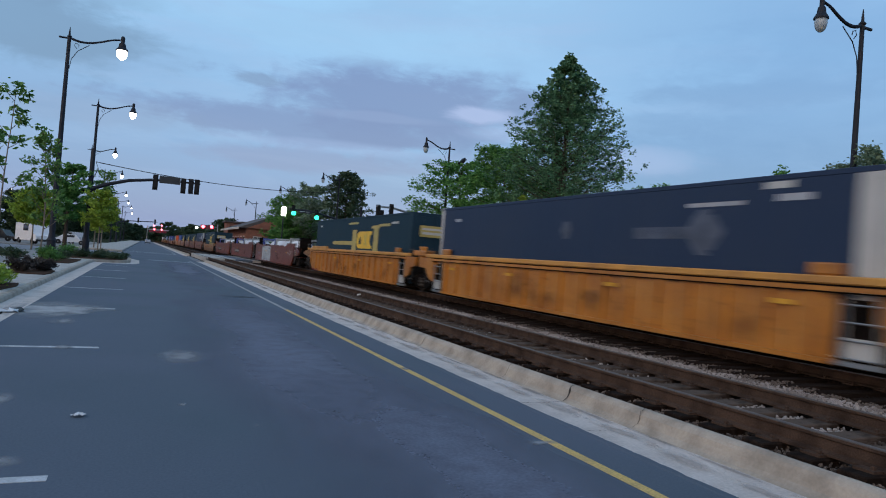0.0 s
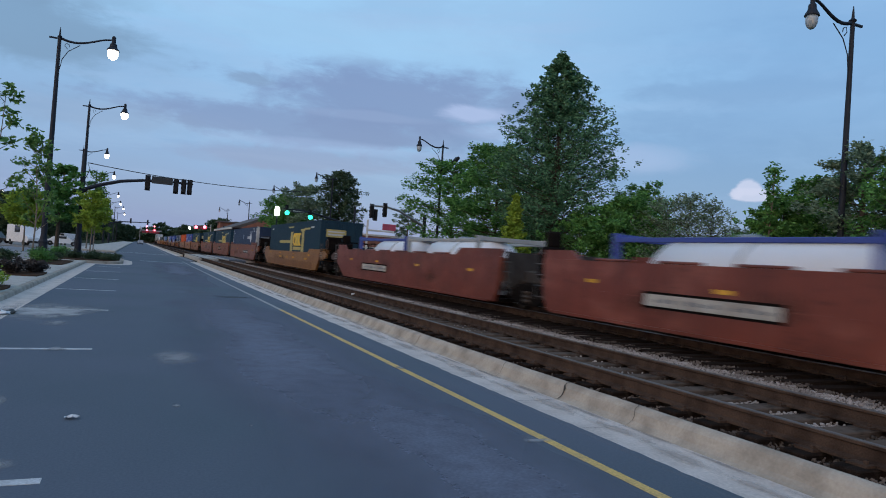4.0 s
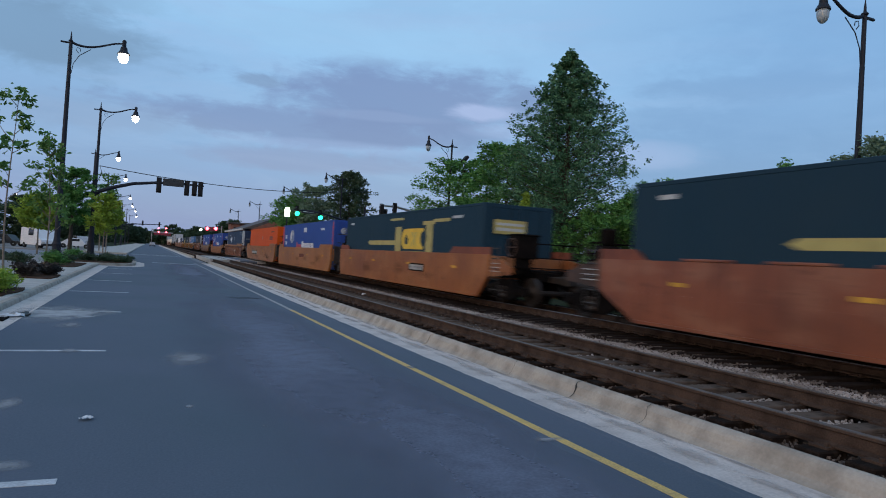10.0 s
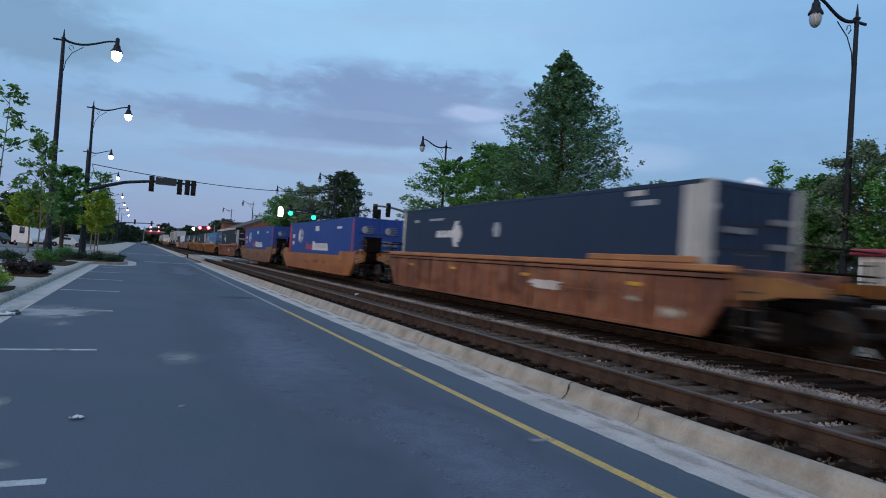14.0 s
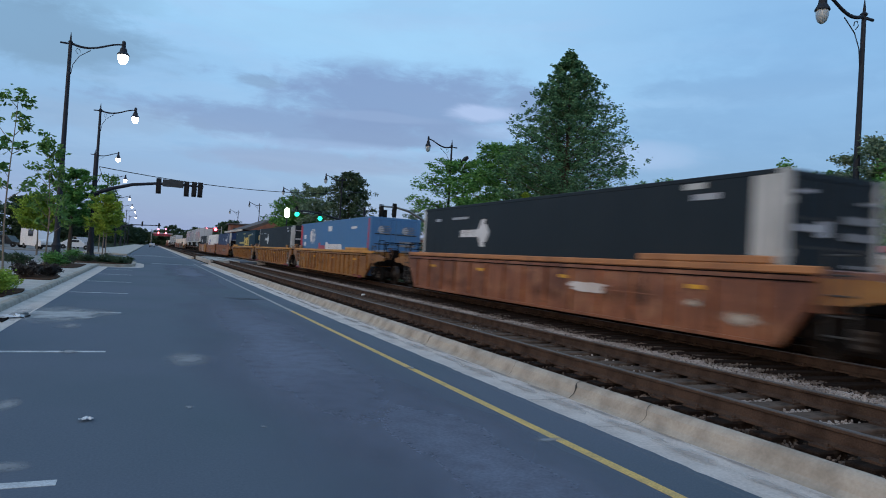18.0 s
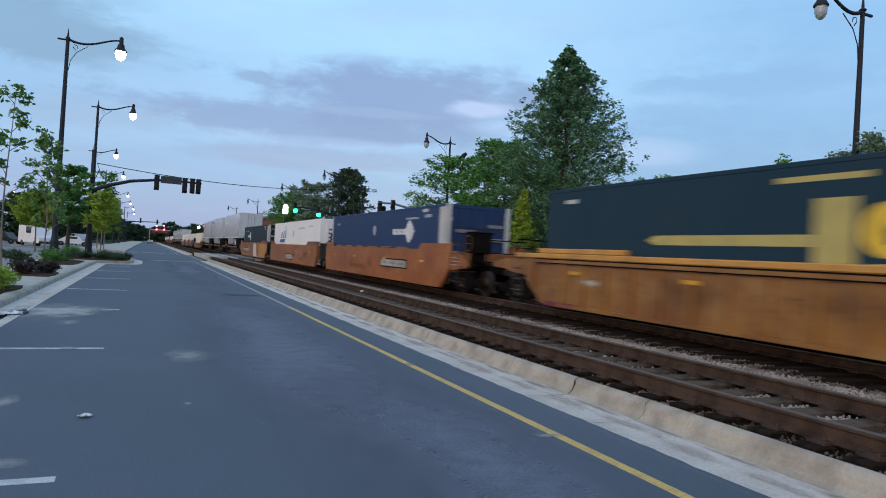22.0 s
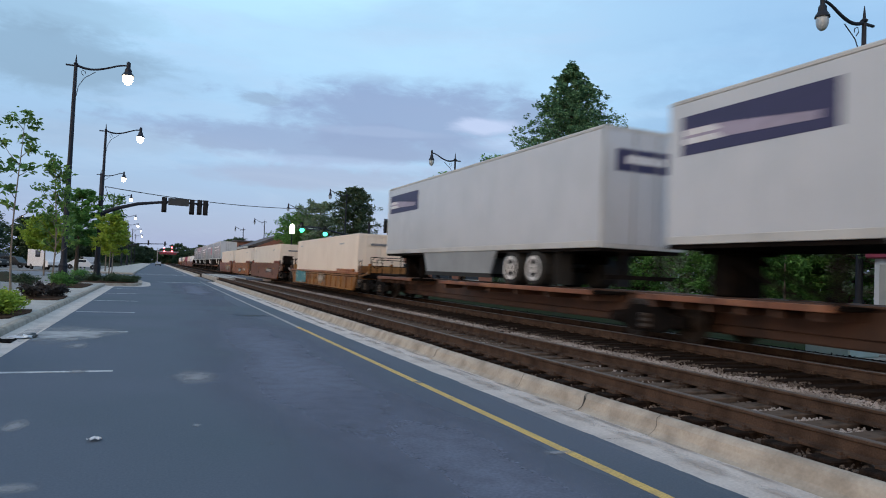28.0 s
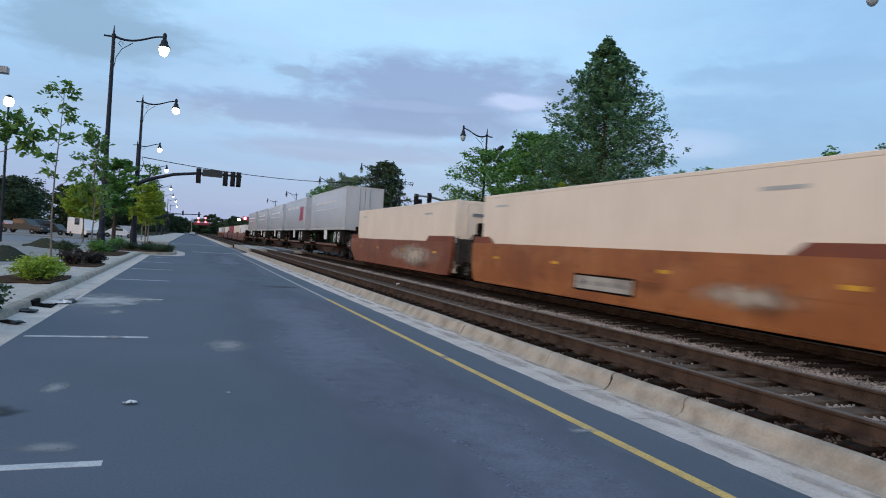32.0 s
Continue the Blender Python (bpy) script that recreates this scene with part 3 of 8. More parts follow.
def lathe(bm, profile, centre=(0, 0, 0), seg=16, axis="Z", caps=True):
    """A turned form from (radius, height) pairs about an upright or lying axis."""
    rings = []
    cx, cy, cz = centre
    for r, h in profile:
        row = []
        for i in range(seg):
            a = 2 * math.pi * i / seg
            u, v = max(r, 0.0005) * math.cos(a), max(r, 0.0005) * math.sin(a)
            row.append(bm.verts.new({"Z": (cx + u, cy + v, cz + h), "X": (cx + h, cy + u, cz + v), "Y": (cx + v, cy + h, cz + u)}[axis]))
        rings.append(row)
    for a, b in zip(rings, rings[1:]):
        bridge(bm, a, b)
    if caps:
        bm.faces.new(list(reversed(rings[0])))
        bm.faces.new(rings[-1])
    else:
        bridge(bm, rings[-1], rings[0])
    bmesh.ops.recalc_face_normals(bm, faces=bm.faces)


def prism(bm, outline, x0, x1):
    """A plate with a (y, z) outline, between x0 and x1."""
    a = [bm.verts.new((x0, y, z)) for y, z in outline]
    b = [bm.verts.new((x1, y, z)) for y, z in outline]
    bm.faces.new(a)
    bm.faces.new(list(reversed(b)))
    bridge(bm, b, a)
    bmesh.ops.recalc_face_normals(bm, faces=bm.faces)


def sweep(bm, section, y0, y1, steps=1, wobble=0.0):
    """An (x, z) section drawn along y, closed at its ends."""
    rows = []
    for i in range(steps + 1):
        y = y0 + (y1 - y0) * i / steps
        rows.append([bm.verts.new((x + wobble * random.uniform(-1, 1), y, z + wobble * random.uniform(-0.6, 0.6))) for x, z in section])
    for a, b in zip(rows, rows[1:]):
        bridge(bm, a, b)
    bm.faces.new(rows[0])
    bm.faces.new(list(reversed(rows[-1])))
    bmesh.ops.recalc_face_normals(bm, faces=bm.faces)


def one(fn, *args, **kw):
    bm = bmesh.new()
    fn(bm, *args, **kw)
    return bm


def boxes(*rows, bevel=0.0):
    bm = bmesh.new()
    for r in rows:
        box(bm, *r, bevel=bevel)
    return bm

# ---- ground, road, kerbs, tracks ----
RAIL_Z = 0.42
NEAR_TRACK, TRAIN_TRACK = 6.28, 11.05


def grid_sheet(name, mat, x0, x1, y0, y1, nx, ny, z, relief=0.0, seed=0.0):
    verts, faces = [], []
    for j in range(ny + 1):
        for i in range(nx + 1):
            x, y = x0 + (x1 - x0) * i / nx, y0 + (y1 - y0) * j / ny
            verts.append((x, y, z + relief * noise.noise((x * 0.9 + seed, y * 0.9, seed))))
    for j in range(ny):
        for i in range(nx):
            a = j * (nx + 1) + i
            faces.append((a, a + 1, a + nx + 2, a + nx + 1))
    me = bpy.data.meshes.new(name)
    me.from_pydata(verts, [], faces)
    me.materials.append(mat)
    return new(name, me)


tagged(grid_sheet("ground", GRASS, -1600, 1600, -600, 2600, 8, 8, -0.06), "grass and weeds over flat ground", "ground", kind="structure")
tagged(new("road", finish("road", boxes((-2.2, 4.33, -620, 640, -0.2, 0.0)), ASPHALT)), "worn grey asphalt road beside the tracks", "road", kind="structure")
tagged(new("cross_street", finish("cross_street", boxes((-70, -2.2, 62, 84, -0.2, 0.002), (4.4, 5.0, 66, 84, -0.2, 0.004), (12.9, 80, 66, 84, -0.2, 0.30)), ASPHALT_SHEEN)), "asphalt side street that crosses the tracks", "road", kind="structure")

# the parking lane's lines, square to the kerb
for i, (y, xa, xb) in enumerate(((5.15, -2.12, -0.47), (11.05, -2.12, -0.49), (17.0, -1.75, -0.49), (23.3, -2.15, -0.50), (29.7, -2.15, -0.55), (36.2, -2.15, -0.65), (42.4, -2.1, -0.8))):
    tagged(new("parking_line", finish("parking_line", boxes((xa, xb, y - 0.055, y + 0.055, 0.0, 0.004)), WHITE_LINE)), "worn white painted stall line on asphalt", "road marking", group="parking stall lines", kind="structure")
tagged(new("edge_line", finish("edge_line", boxes((3.66, 3.765, -20, 18.6, 0.0, 0.004)), YELLOW_LINE)), "continuous yellow edge line beside the gutter", "road marking", kind="structure")
tagged(new("edge_line_far", finish("edge_line_far", boxes((3.66, 3.765, 18.6, 63, 0.0, 0.004), (3.66, 3.765, 90, 420, 0.0, 0.004)), PALE_LINE)), "edge line faded to pale grey farther on", "road marking", kind="structure")
tagged(new("stop_line", finish("stop_line", boxes((0.3, 3.5, 58.0, 58.5, 0.0, 0.004), (-2.0, 3.6, 88.4, 88.7, 0.0, 0.004), (-2.0, 3.6, 91.5, 91.8, 0.0, 0.004)), WHITE_LINE)), "faded white lines at the crossing", "road marking", kind="structure")


def blot(name, mat, x, y, rx, ry, label, seed, z=0.005):
    """A thin uneven patch on the asphalt."""
    bm = bmesh.new()
    n = 26
    pts = []
    for i in range(n):
        a = 2 * math.pi * i / n
        k = 0.75 + 0.45 * noise.noise((math.cos(a) * 1.7 + seed, math.sin(a) * 1.7, seed))
        pts.append((x + rx * k * math.cos(a), y + ry * k * math.sin(a)))
    lo = [bm.verts.new((px, py, z - 0.004)) for px, py in pts]
    hi = [bm.verts.new((px, py, z)) for px, py in pts]
    bridge(bm, lo, hi)
    bm.faces.new(hi)
    return tagged(new(name, finish(name, bm, mat)), label, "road stain", kind="structure")


blot("faded_patch", FADED, 0.58, 10.45, 0.55, 1.0, "pale scuffed patch on the asphalt", 2.0)
blot("faded_patch", CHALK, -1.75, 16.5, 1.7, 2.3, "pale chalky patch in the parking lane", 5.0)
blot("faded_patch", FADED, -1.24, 14.2, 0.35, 0.8, "pale scuff on the asphalt", 6.0)
blot("faded_patch", FADED, -1.16, 7.58, 0.22, 0.45, "pale scuff on the asphalt", 7.0)
blot("faded_patch", FADED, -0.98, 11.0, 0.22, 0.34, "small pale spot on the stall line", 8.0, 0.009)
blot("faded_patch", FADED, 3.64, 5.42, 0.30, 0.14, "white scuff across the yellow line", 11.0, 0.0095)
blot("faded_patch", FADED, 3.72, 9.4, 0.16, 0.22, "pale scuff on the yellow line", 12.0, 0.0095)
blot("faded_patch", FADED, -0.9, 5.55, 0.5, 0.22, "faint pale smear on the asphalt", 13.0)
blot("dark_patch", STAIN, 3.02, 22.6, 1.0, 0.75, "dark damp stain by the yellow line", 9.0)
blot("dark_patch", STAIN, -1.45, 6.65, 0.55, 0.4, "dark oil stain in the parking lane", 4.0)
blot("worn_lane", WORN, 2.05, 14.0, 2.15, 22.0, "paler worn lane beside the yellow line", 31.0, 0.0032)
blot("worn_lane", WORN, 2.05, 42.0, 2.4, 26.0, "paler worn lane beside the yellow line", 32.0, 0.0034)
blot("worn_lane", WORN, 2.3, 4.0, 2.0, 7.0, "paler worn lane beside the yellow line", 33.0, 0.0036)
gy0 = 1.6
for i in range(24):
    # silt lies at the kerb's foot; a paler crust breaks up the line to the washed edge
    blot("gutter_grime", GRIME, 4.895 + 0.02 * math.sin(i * 2.1), gy0, 0.085 + 0.02 * math.sin(i * 1.3), 0.55 + 0.045 * gy0, "dark silt washed along the kerb's foot", 40.0 + i, 0.0135)
    blot("gutter_crust", SILT, 4.70 + 0.03 * math.sin(i * 1.7), gy0 + 0.4, 0.17 + 0.03 * math.sin(i * 2.9), 0.6 + 0.05 * gy0, "beige silt crust on the gutter", 70.0 + i, 0.0095)
    gy0 += 0.75 + 0.06 * gy0
random.seed(11)
for i in range(16):
    blot("speck", random.choice((FADED, STAIN)), random.uniform(-1.9, 3.4), random.uniform(3.5, 30), random.uniform(0.04, 0.10), random.uniform(0.04, 0.14), "small speck on the asphalt", 20.0 + i)

# gutters and kerbs, cast in lengths with open joints
GUTTER = [(4.33, -0.1), (4.33, 0.006), (4.45, 0.002), (4.56, 0.0), (4.72, 0.002), (4.86, 0.006), (4.935, 0.012), (4.935, -0.1)]
KERB = [(4.936, -0.1), (4.936, 0.012), (4.985, 0.030), (5.015, 0.062), (5.038, 0.108), (5.058, 0.152), (5.082, 0.184), (5.112, 0.203), (5.145, 0.212), (5.175, 0.213), (5.198, 0.203), (5.205, -0.1)]
gutter = tagged(new("gutter"), "pale concrete gutter along the track-side kerb", "gutter", kind="structure")
kerb = tagged(new("kerb"), "stained concrete kerb with cracked joints beside the ballast", "kerb", kind="structure")
joints = [-14.0, -9.5, -5.0, -0.5, 2.2, 11.9, 15.0, 18.0, 21.0, 24.0, 27.0, 30.1, 33.2, 36.2, 39.2, 42.3, 45.3, 48.4, 51.4, 54.4, 57.5, 60.5, 63.5]
random.seed(4)
for a, b in zip(joints, joints[1:]):
    off = random.uniform(-0.008, 0.008)
    o = part("kerb_length", one(sweep, [(x + off, z + random.uniform(-0.004, 0.004)) for x, z in KERB], a + 0.012, b - 0.012, max(2, int((b - a) / 0.4)), 0.004), KERB_CONCRETE, kerb)
    part("gutter_length", one(sweep, GUTTER, a + 0.006, b - 0.006), GUTTER_CONCRETE, gutter)
part("joint_filler", boxes((4.45, 5.18, -14, 63.5, -0.1, -0.02)), CRACK, kerb)
random.seed(21)
for y0, spread in ((5.76, 0.010), (7.08, 0.022), (8.65, 0.008)):
    rows, bm = [], bmesh.new()
    for k, (x, z) in enumerate(((5.175, 0.213), (5.145, 0.212), (5.112, 0.203), (5.082, 0.184), (5.058, 0.152), (5.038, 0.108), (5.015, 0.062), (4.95, 0.017), (4.66, 0.004), (4.36, 0.006))):
        drift = 0.03 - 0.06 * min(k, 6) / 6 + random.uniform(-0.014, 0.014)
        wide = spread * 0.6 * random.uniform(0.5, 1.2) * (1.0 + (1.2 if k == 4 and spread > 0.02 else 0.0)) * (0.6 if k > 6 else 0.75)
        rows.append([bm.verts.new((x - 0.005, y0 + drift - wide, z + 0.005)), bm.verts.new((x - 0.005, y0 + drift + wide, z + 0.005))])
    for a, b in zip(rows, rows[1:]):
        bm.faces.new((a[0], a[1], b[1], b[0]))
    part("crack", bm, CRACK, kerb, "dark jagged crack across the kerb")
# the asphalt laps unevenly over the gutter's lip
bm, rows = bmesh.new(), []
for i in range(560):
    yy = -4.0 + 0.115 * i
    out_x = 4.335 + 0.026 * noise.noise((yy * 1.3, 2.0, 0.0)) + 0.022 * noise.noise((yy * 5.5, 7.0, 0.0))
    rows.append([bm.verts.new((4.24, yy, -0.002)), bm.verts.new((4.27, yy, 0.0085)), bm.verts.new((out_x, yy, 0.0105)), bm.verts.new((out_x + 0.004, yy, 0.0))])
for a, b in zip(rows, rows[1:]):
    for k in range(3):
        bm.faces.new((a[k], a[k + 1], b[k + 1], b[k]))
tagged(new("asphalt_edge", finish("asphalt_edge", bm, ASPHALT)), "ragged asphalt edge lapped over the gutter", "road edge", kind="structure")
far_kerb = tagged(new("kerb_far"), "concrete kerb and gutter past the crossing", "kerb", kind="structure")
part("kerb_length", one(sweep, KERB, 88.0, 420.0), KERB_CONCRETE, far_kerb)
part("gutter_length", one(sweep, GUTTER, 88.0, 420.0), GUTTER_CONCRETE, far_kerb)

# the parking side: gutter, kerb, walk and planting beds
LEFT_GUTTER = [(-2.2, -0.1), (-2.2, 0.006), (-2.5, 0.0), (-2.72, 0.03), (-2.72, -0.1)]
LEFT_KERB = [(-2.724, -0.1), (-2.724, 0.035), (-2.75, 0.12), (-2.79, 0.15), (-2.90, 0.155), (-2.90, -0.1)]
left_kerb = tagged(new("parking_kerb"), "concrete kerb and gutter of the parking lane", "kerb", kind="structure")
y = -14.0
while y < 44.0:
    part("kerb_length", one(sweep, LEFT_KERB, y + 0.008, y + 2.992, 3, 0.003), KERB_CONCRETE, left_kerb)
    part("gutter_length", one(sweep, LEFT_GUTTER, y + 0.006, y + 2.994), GUTTER_CONCRETE, left_kerb)
    y += 3.0
walkway = tagged(new("pavement"), "concrete pavement between kerb and car park", "pavement", kind="structure")
for i in range(38):
    part("slab", boxes((-5.6, -2.905, -14 + 1.9 * i + 0.006, -14 + 1.9 * (i + 1) - 0.006, -0.1, 0.15 + 0.004 * (i % 3)), bevel=0.012), CONCRETE, walkway)
part("slab_bed", boxes((-9.0, -2.92, -14, 58.2, -0.12, 0.13)), CRACK, walkway)
for i in range(24):
    part("slab", boxes((-9.0, -5.61, -14 + 3.0 * i + 0.006, -14 + 3.0 * (i + 1) - 0.006, -0.1, 0.15 + 0.004 * (i % 2)), bevel=0.012), PAVING, walkway)


def slab_outline(name, mat, pts, z0, z1, label, category, kind="structure"):
    bm = bmesh.new()
    lo, hi = [bm.verts.new((x, y, z0)) for x, y in pts], [bm.verts.new((x, y, z1)) for x, y in pts]
    bridge(bm, lo, hi)
    bm.faces.new(hi)
    bmesh.ops.recalc_face_normals(bm, faces=bm.faces)
    return tagged(new(name, finish(name, bm, mat)), label, category, kind=kind)


# the kerbed island that closes the parking lane
island = [(-2.9, 46.0), (-2.2, 46.3), (-1.35, 46.8), (-0.95, 47.6), (-0.75, 49.0), (-0.8, 54.5), (-1.3, 57.2), (-2.3, 58.4), (-5.0, 58.6), (-5.0, 46.0)]
slab_outline("island_gutter", GUTTER_CONCRETE, [(x + (0.55 if x > -2.6 else 0.0), y + (-0.6 if y < 50 else 0.4)) for x, y in island], -0.1, 0.008, "pale concrete gutter round the planted island", "gutter")
slab_outline("island_kerb", KERB_CONCRETE, island, -0.1, 0.165, "concrete kerb of the planted island", "kerb")
slab_outline("island_bed", MULCH, [(x - 0.25 if x > -4 else x, y + (0.3 if y < 50 else -0.3)) for x, y in island], 0.0, 0.20, "dark mulch bed on the island", "planting bed")
for k, (x0, x1, y0, y1) in enumerate(((-4.5, -2.95, 18.2, 21.6), (-4.5, -2.95, 26.4, 29.6), (-5.2, -3.15, 37.0, 44.5), (-4.2, -3.0, 8.5, 13.5))):
    pts = []
    for i in range(24):
        a = 2 * math.pi * i / 24
        r = 1.0 + 0.12 * noise.noise((math.cos(a) * 2 + k * 7, math.sin(a) * 2, 0.5))
        c, s = math.cos(a), math.sin(a)
        sq = 1 / max(abs(c), abs(s)) ** 0.7
        pts.append(((x0 + x1) / 2 + (x1 - x0) / 2 * c * sq * r * 0.95, (y0 + y1) / 2 + (y1 - y0) / 2 * s * sq * r * 0.95))
    slab_outline("mulch_bed", MULCH, pts, 0.0, 0.185, "dark bark mulch bed in the pavement", "planting bed")
tagged(new("car_park", finish("car_park", boxes((-90, -9.0, -20, 60.5, -0.2, 0.05), (-90, -7.5, 86, 170, -0.2, 0.06)), LOT_ASPHALT)), "grey car park beside the road", "car park", kind="structure")
tagged(new("far_pavement", finish("far_pavement", boxes((-7.4, -2.3, 88, 420, -0.1, 0.15), bevel=0.02), CONCRETE)), "pale concrete pavement past the side street", "pavement", kind="structure")


def berm(cx, cy, rx, ry, h, turn, seed):
    """A low mounded planting bed."""
    bm = bmesh.new()
    rows = []
    for k in range(7):
        r = k / 6
        rows.append([bm.verts.new(Matrix.Rotation(turn, 3, "Z") @ Vector((rx * r * math.cos(a), ry * r * math.sin(a), h * (0.5 + 0.5 * math.cos(math.pi * r)) * (1 + 0.35 * noise.noise((rx * r * math.cos(a) * 0.8 + seed, ry * r * math.sin(a) * 0.8, seed))))) + Vector((cx, cy, 0.10))) for a in [2 * math.pi * i / 28 for i in range(28)]] if k else [])
    top = bm.verts.new((cx, cy, 0.10 + h))
    for i in range(28):
        bm.faces.new((top, rows[1][i], rows[1][(i + 1) % 28]))
    for a, b in zip(rows[1:], rows[2:]):
        bridge(bm, a, b)
    bmesh.ops.recalc_face_normals(bm, faces=bm.faces)
    return tagged(new("planting_berm", finish("planting_berm", bm, BERM_COVER, True)), "low planted berm beside the car park", "planting bed", kind="structure")


berm(-8.3, 48.0, 1.3, 6.0, 0.55, 0.25, 1.0)
berm(-6.9, 31.5, 1.1, 5.2, 0.45, 0.18, 2.0)
drain = thing("storm_drain", "dark storm drain inlet in the parking kerb", "drain", kind="structure", at=pose(-2.72, 15.0, 0))
part("inlet", boxes((-0.10, 0.03, -0.30, 0.30, 0.02, 0.13), bevel=0.01), STEEL_DARK, drain)
part("grate", boxes(*[(0.05, 0.30, -0.28 + 0.08 * i, -0.24 + 0.08 * i, 0.004, 0.03) for i in range(7)]), STEEL_DARK, drain)
part("grate_frame", boxes((0.03, 0.06, -0.32, 0.32, 0.0, 0.034), (0.29, 0.32, -0.32, 0.32, 0.0, 0.034)), STEEL_DARK, drain)

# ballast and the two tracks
tagged(grid_sheet("ballast_bed", BALLAST, 5.19, 14.6, -20, 64, 40, 300, 0.13, 0.035), "dark ballast under the tracks, deepened in colour for shade", "ballast", kind="structure")
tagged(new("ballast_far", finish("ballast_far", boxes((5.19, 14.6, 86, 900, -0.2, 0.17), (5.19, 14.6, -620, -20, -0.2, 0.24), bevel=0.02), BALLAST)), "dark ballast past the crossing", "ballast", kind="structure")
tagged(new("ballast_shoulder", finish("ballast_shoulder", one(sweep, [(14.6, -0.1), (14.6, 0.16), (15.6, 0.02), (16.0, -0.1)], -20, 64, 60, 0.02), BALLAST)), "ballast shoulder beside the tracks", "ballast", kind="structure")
RAIL = [(-0.075, -0.175), (-0.075, -0.155), (-0.012, -0.135), (-0.010, -0.045), (-0.035, -0.035), (-0.035, -0.005), (0.035, -0.005), (0.035, -0.035), (0.010, -0.045), (0.012, -0.135), (0.075, -0.155), (0.075, -0.175)]
HEAD = [(-0.036, -0.012), (-0.036, -0.004), (-0.024, 0.0), (0.024, 0.0), (0.036, -0.004), (0.036, -0.012)]
tracks = {}
for name, cx, word in (("track_near", NEAR_TRACK, "empty"), ("track_train", TRAIN_TRACK, "running")):
    track = tagged(new(name), "rusty rails on dark wooden ties, the " + word + " track", "railway track", kind="structure")
    tracks[name] = track
    for side in (-0.7525, 0.7525):
        rail = part("rail", one(sweep, [(cx + side + x, RAIL_Z + z) for x, z in RAIL], -620, 900), RAIL_RUST, track)
        part("rail_head", one(sweep, [(cx + side + x, RAIL_Z + 0.001 + z) for x, z in HEAD], -620, 900), RAIL_TOP if cx > 8 else RAIL_TOP_RUSTY, rail, "worn bright rail head" if cx > 8 else "dull brown rail head")
crossing = tagged(new("grade_crossing"), "concrete panels where the side street crosses the tracks", "crossing", kind="structure")
for cx in (NEAR_TRACK, TRAIN_TRACK):
    for j in range(6):
        y0 = 65.0 + 3.4 * j
        for x0, x1 in ((cx - 0.66, cx + 0.66), (cx - 1.6, cx - 0.82), (cx + 0.82, cx + 1.6)):
            part("panel", boxes((max(x0, 5.21), x1, y0 + 0.01, y0 + 3.38, 0.0, RAIL_Z - 0.02), bevel=0.012), CONCRETE, crossing)
part("apron", boxes((NEAR_TRACK + 1.61, TRAIN_TRACK - 1.61, 65, 85.4, 0.0, RAIL_Z - 0.03), (TRAIN_TRACK + 1.61, 16.0, 65, 85.4, 0.0, RAIL_Z - 0.03), bevel=0.01), ASPHALT, crossing)

# ---- the train: well cars, spine cars and their loads; a car's y axis points away from its leading end ----
moving = []  # thing, place along the track, x, z
HALF = 8.075  # half a 53-foot box


def truck(parent, y, articulated=False):
    """A two-axle freight truck: bolster, side frames, springs, axles, wheels."""
    f = part("truck", boxes((-1.05, 1.05, y - 0.2, y + 0.2, 0.42, 0.74), bevel=0.02), STEEL_DARK, parent, "grimy steel truck")
    for sx in (-1, 1):
        x0, x1 = min(sx * 1.06, sx * 1.22), max(sx * 1.06, sx * 1.22)
        part("side_frame", one(prism, [(y - 1.2, 0.34), (y - 1.2, 0.54), (y - 0.75, 0.60), (y - 0.42, 0.74), (y + 0.42, 0.74), (y + 0.75, 0.60), (y + 1.2, 0.54), (y + 1.2, 0.34), (y + 0.8, 0.30), (y + 0.45, 0.17), (y - 0.45, 0.17), (y - 0.8, 0.30)], x0, x1), STEEL_DARK, f)
        part("spring_nest", one(lathe, [(0.16, 0.24), (0.18, 0.28), (0.15, 0.34), (0.18, 0.40), (0.15, 0.46), (0.17, 0.52), (0.16, 0.56)], (sx * 1.17, y, 0), 10), WHEEL_STEEL, f)
    for k in (-0.86, 0.86):
        part("axle", one(tube, [(-1.1, y + k, 0.42), (1.1, y + k, 0.42)], 0.075, 8), WHEEL_STEEL, f)
        for sx in (-1, 1):
            bm = bmesh.new()
            lathe(bm, [(0.10, -0.09), (0.13, -0.09), (0.20, -0.02), (0.34, -0.02), (0.36, -0.065), (0.42, -0.065), (0.42, 0.05), (0.445, 0.055), (0.445, 0.075), (0.36, 0.075), (0.32, 0.02), (0.10, 0.05)], (sx * 0.7525, y + k, 0.42), 20, "X")
            part("wheel", bm, WHEEL_STEEL, f, smooth=False)
            part("bearing_cap", one(lathe, [(0.06, 0.0), (0.11, 0.02), (0.11, 0.12), (0.07, 0.16)] if sx > 0 else [(0.07, -0.16), (0.11, -0.12), (0.11, -0.02), (0.06, 0.0)], (sx * 1.12, y + k, 0.42), 10, "X"), STEEL_DARK, f)
    return f


def ladder(parent, x, y0, y1, z0, z1, mat, rungs=5):
    s = -1 if x < 0 else 1
    bm = bmesh.new()
    tube(bm, [(x, y0, z0), (x, y0, z1)], 0.02, 6)
    tube(bm, [(x, y1, z0), (x, y1, z1)], 0.02, 6)
    for i in range(rungs):
        z = z0 + 0.08 + (z1 - z0 - 0.16) * i / (rungs - 1)
        tube(bm, [(x + s * 0.005, y0, z), (x + s * 0.03, y0 + 0.04 * (1 if y1 > y0 else -1), z), (x + s * 0.03, y1 - 0.04 * (1 if y1 > y0 else -1), z), (x + s * 0.005, y1, z)], 0.016, 5)
    return part("ladder", bm, mat, parent)


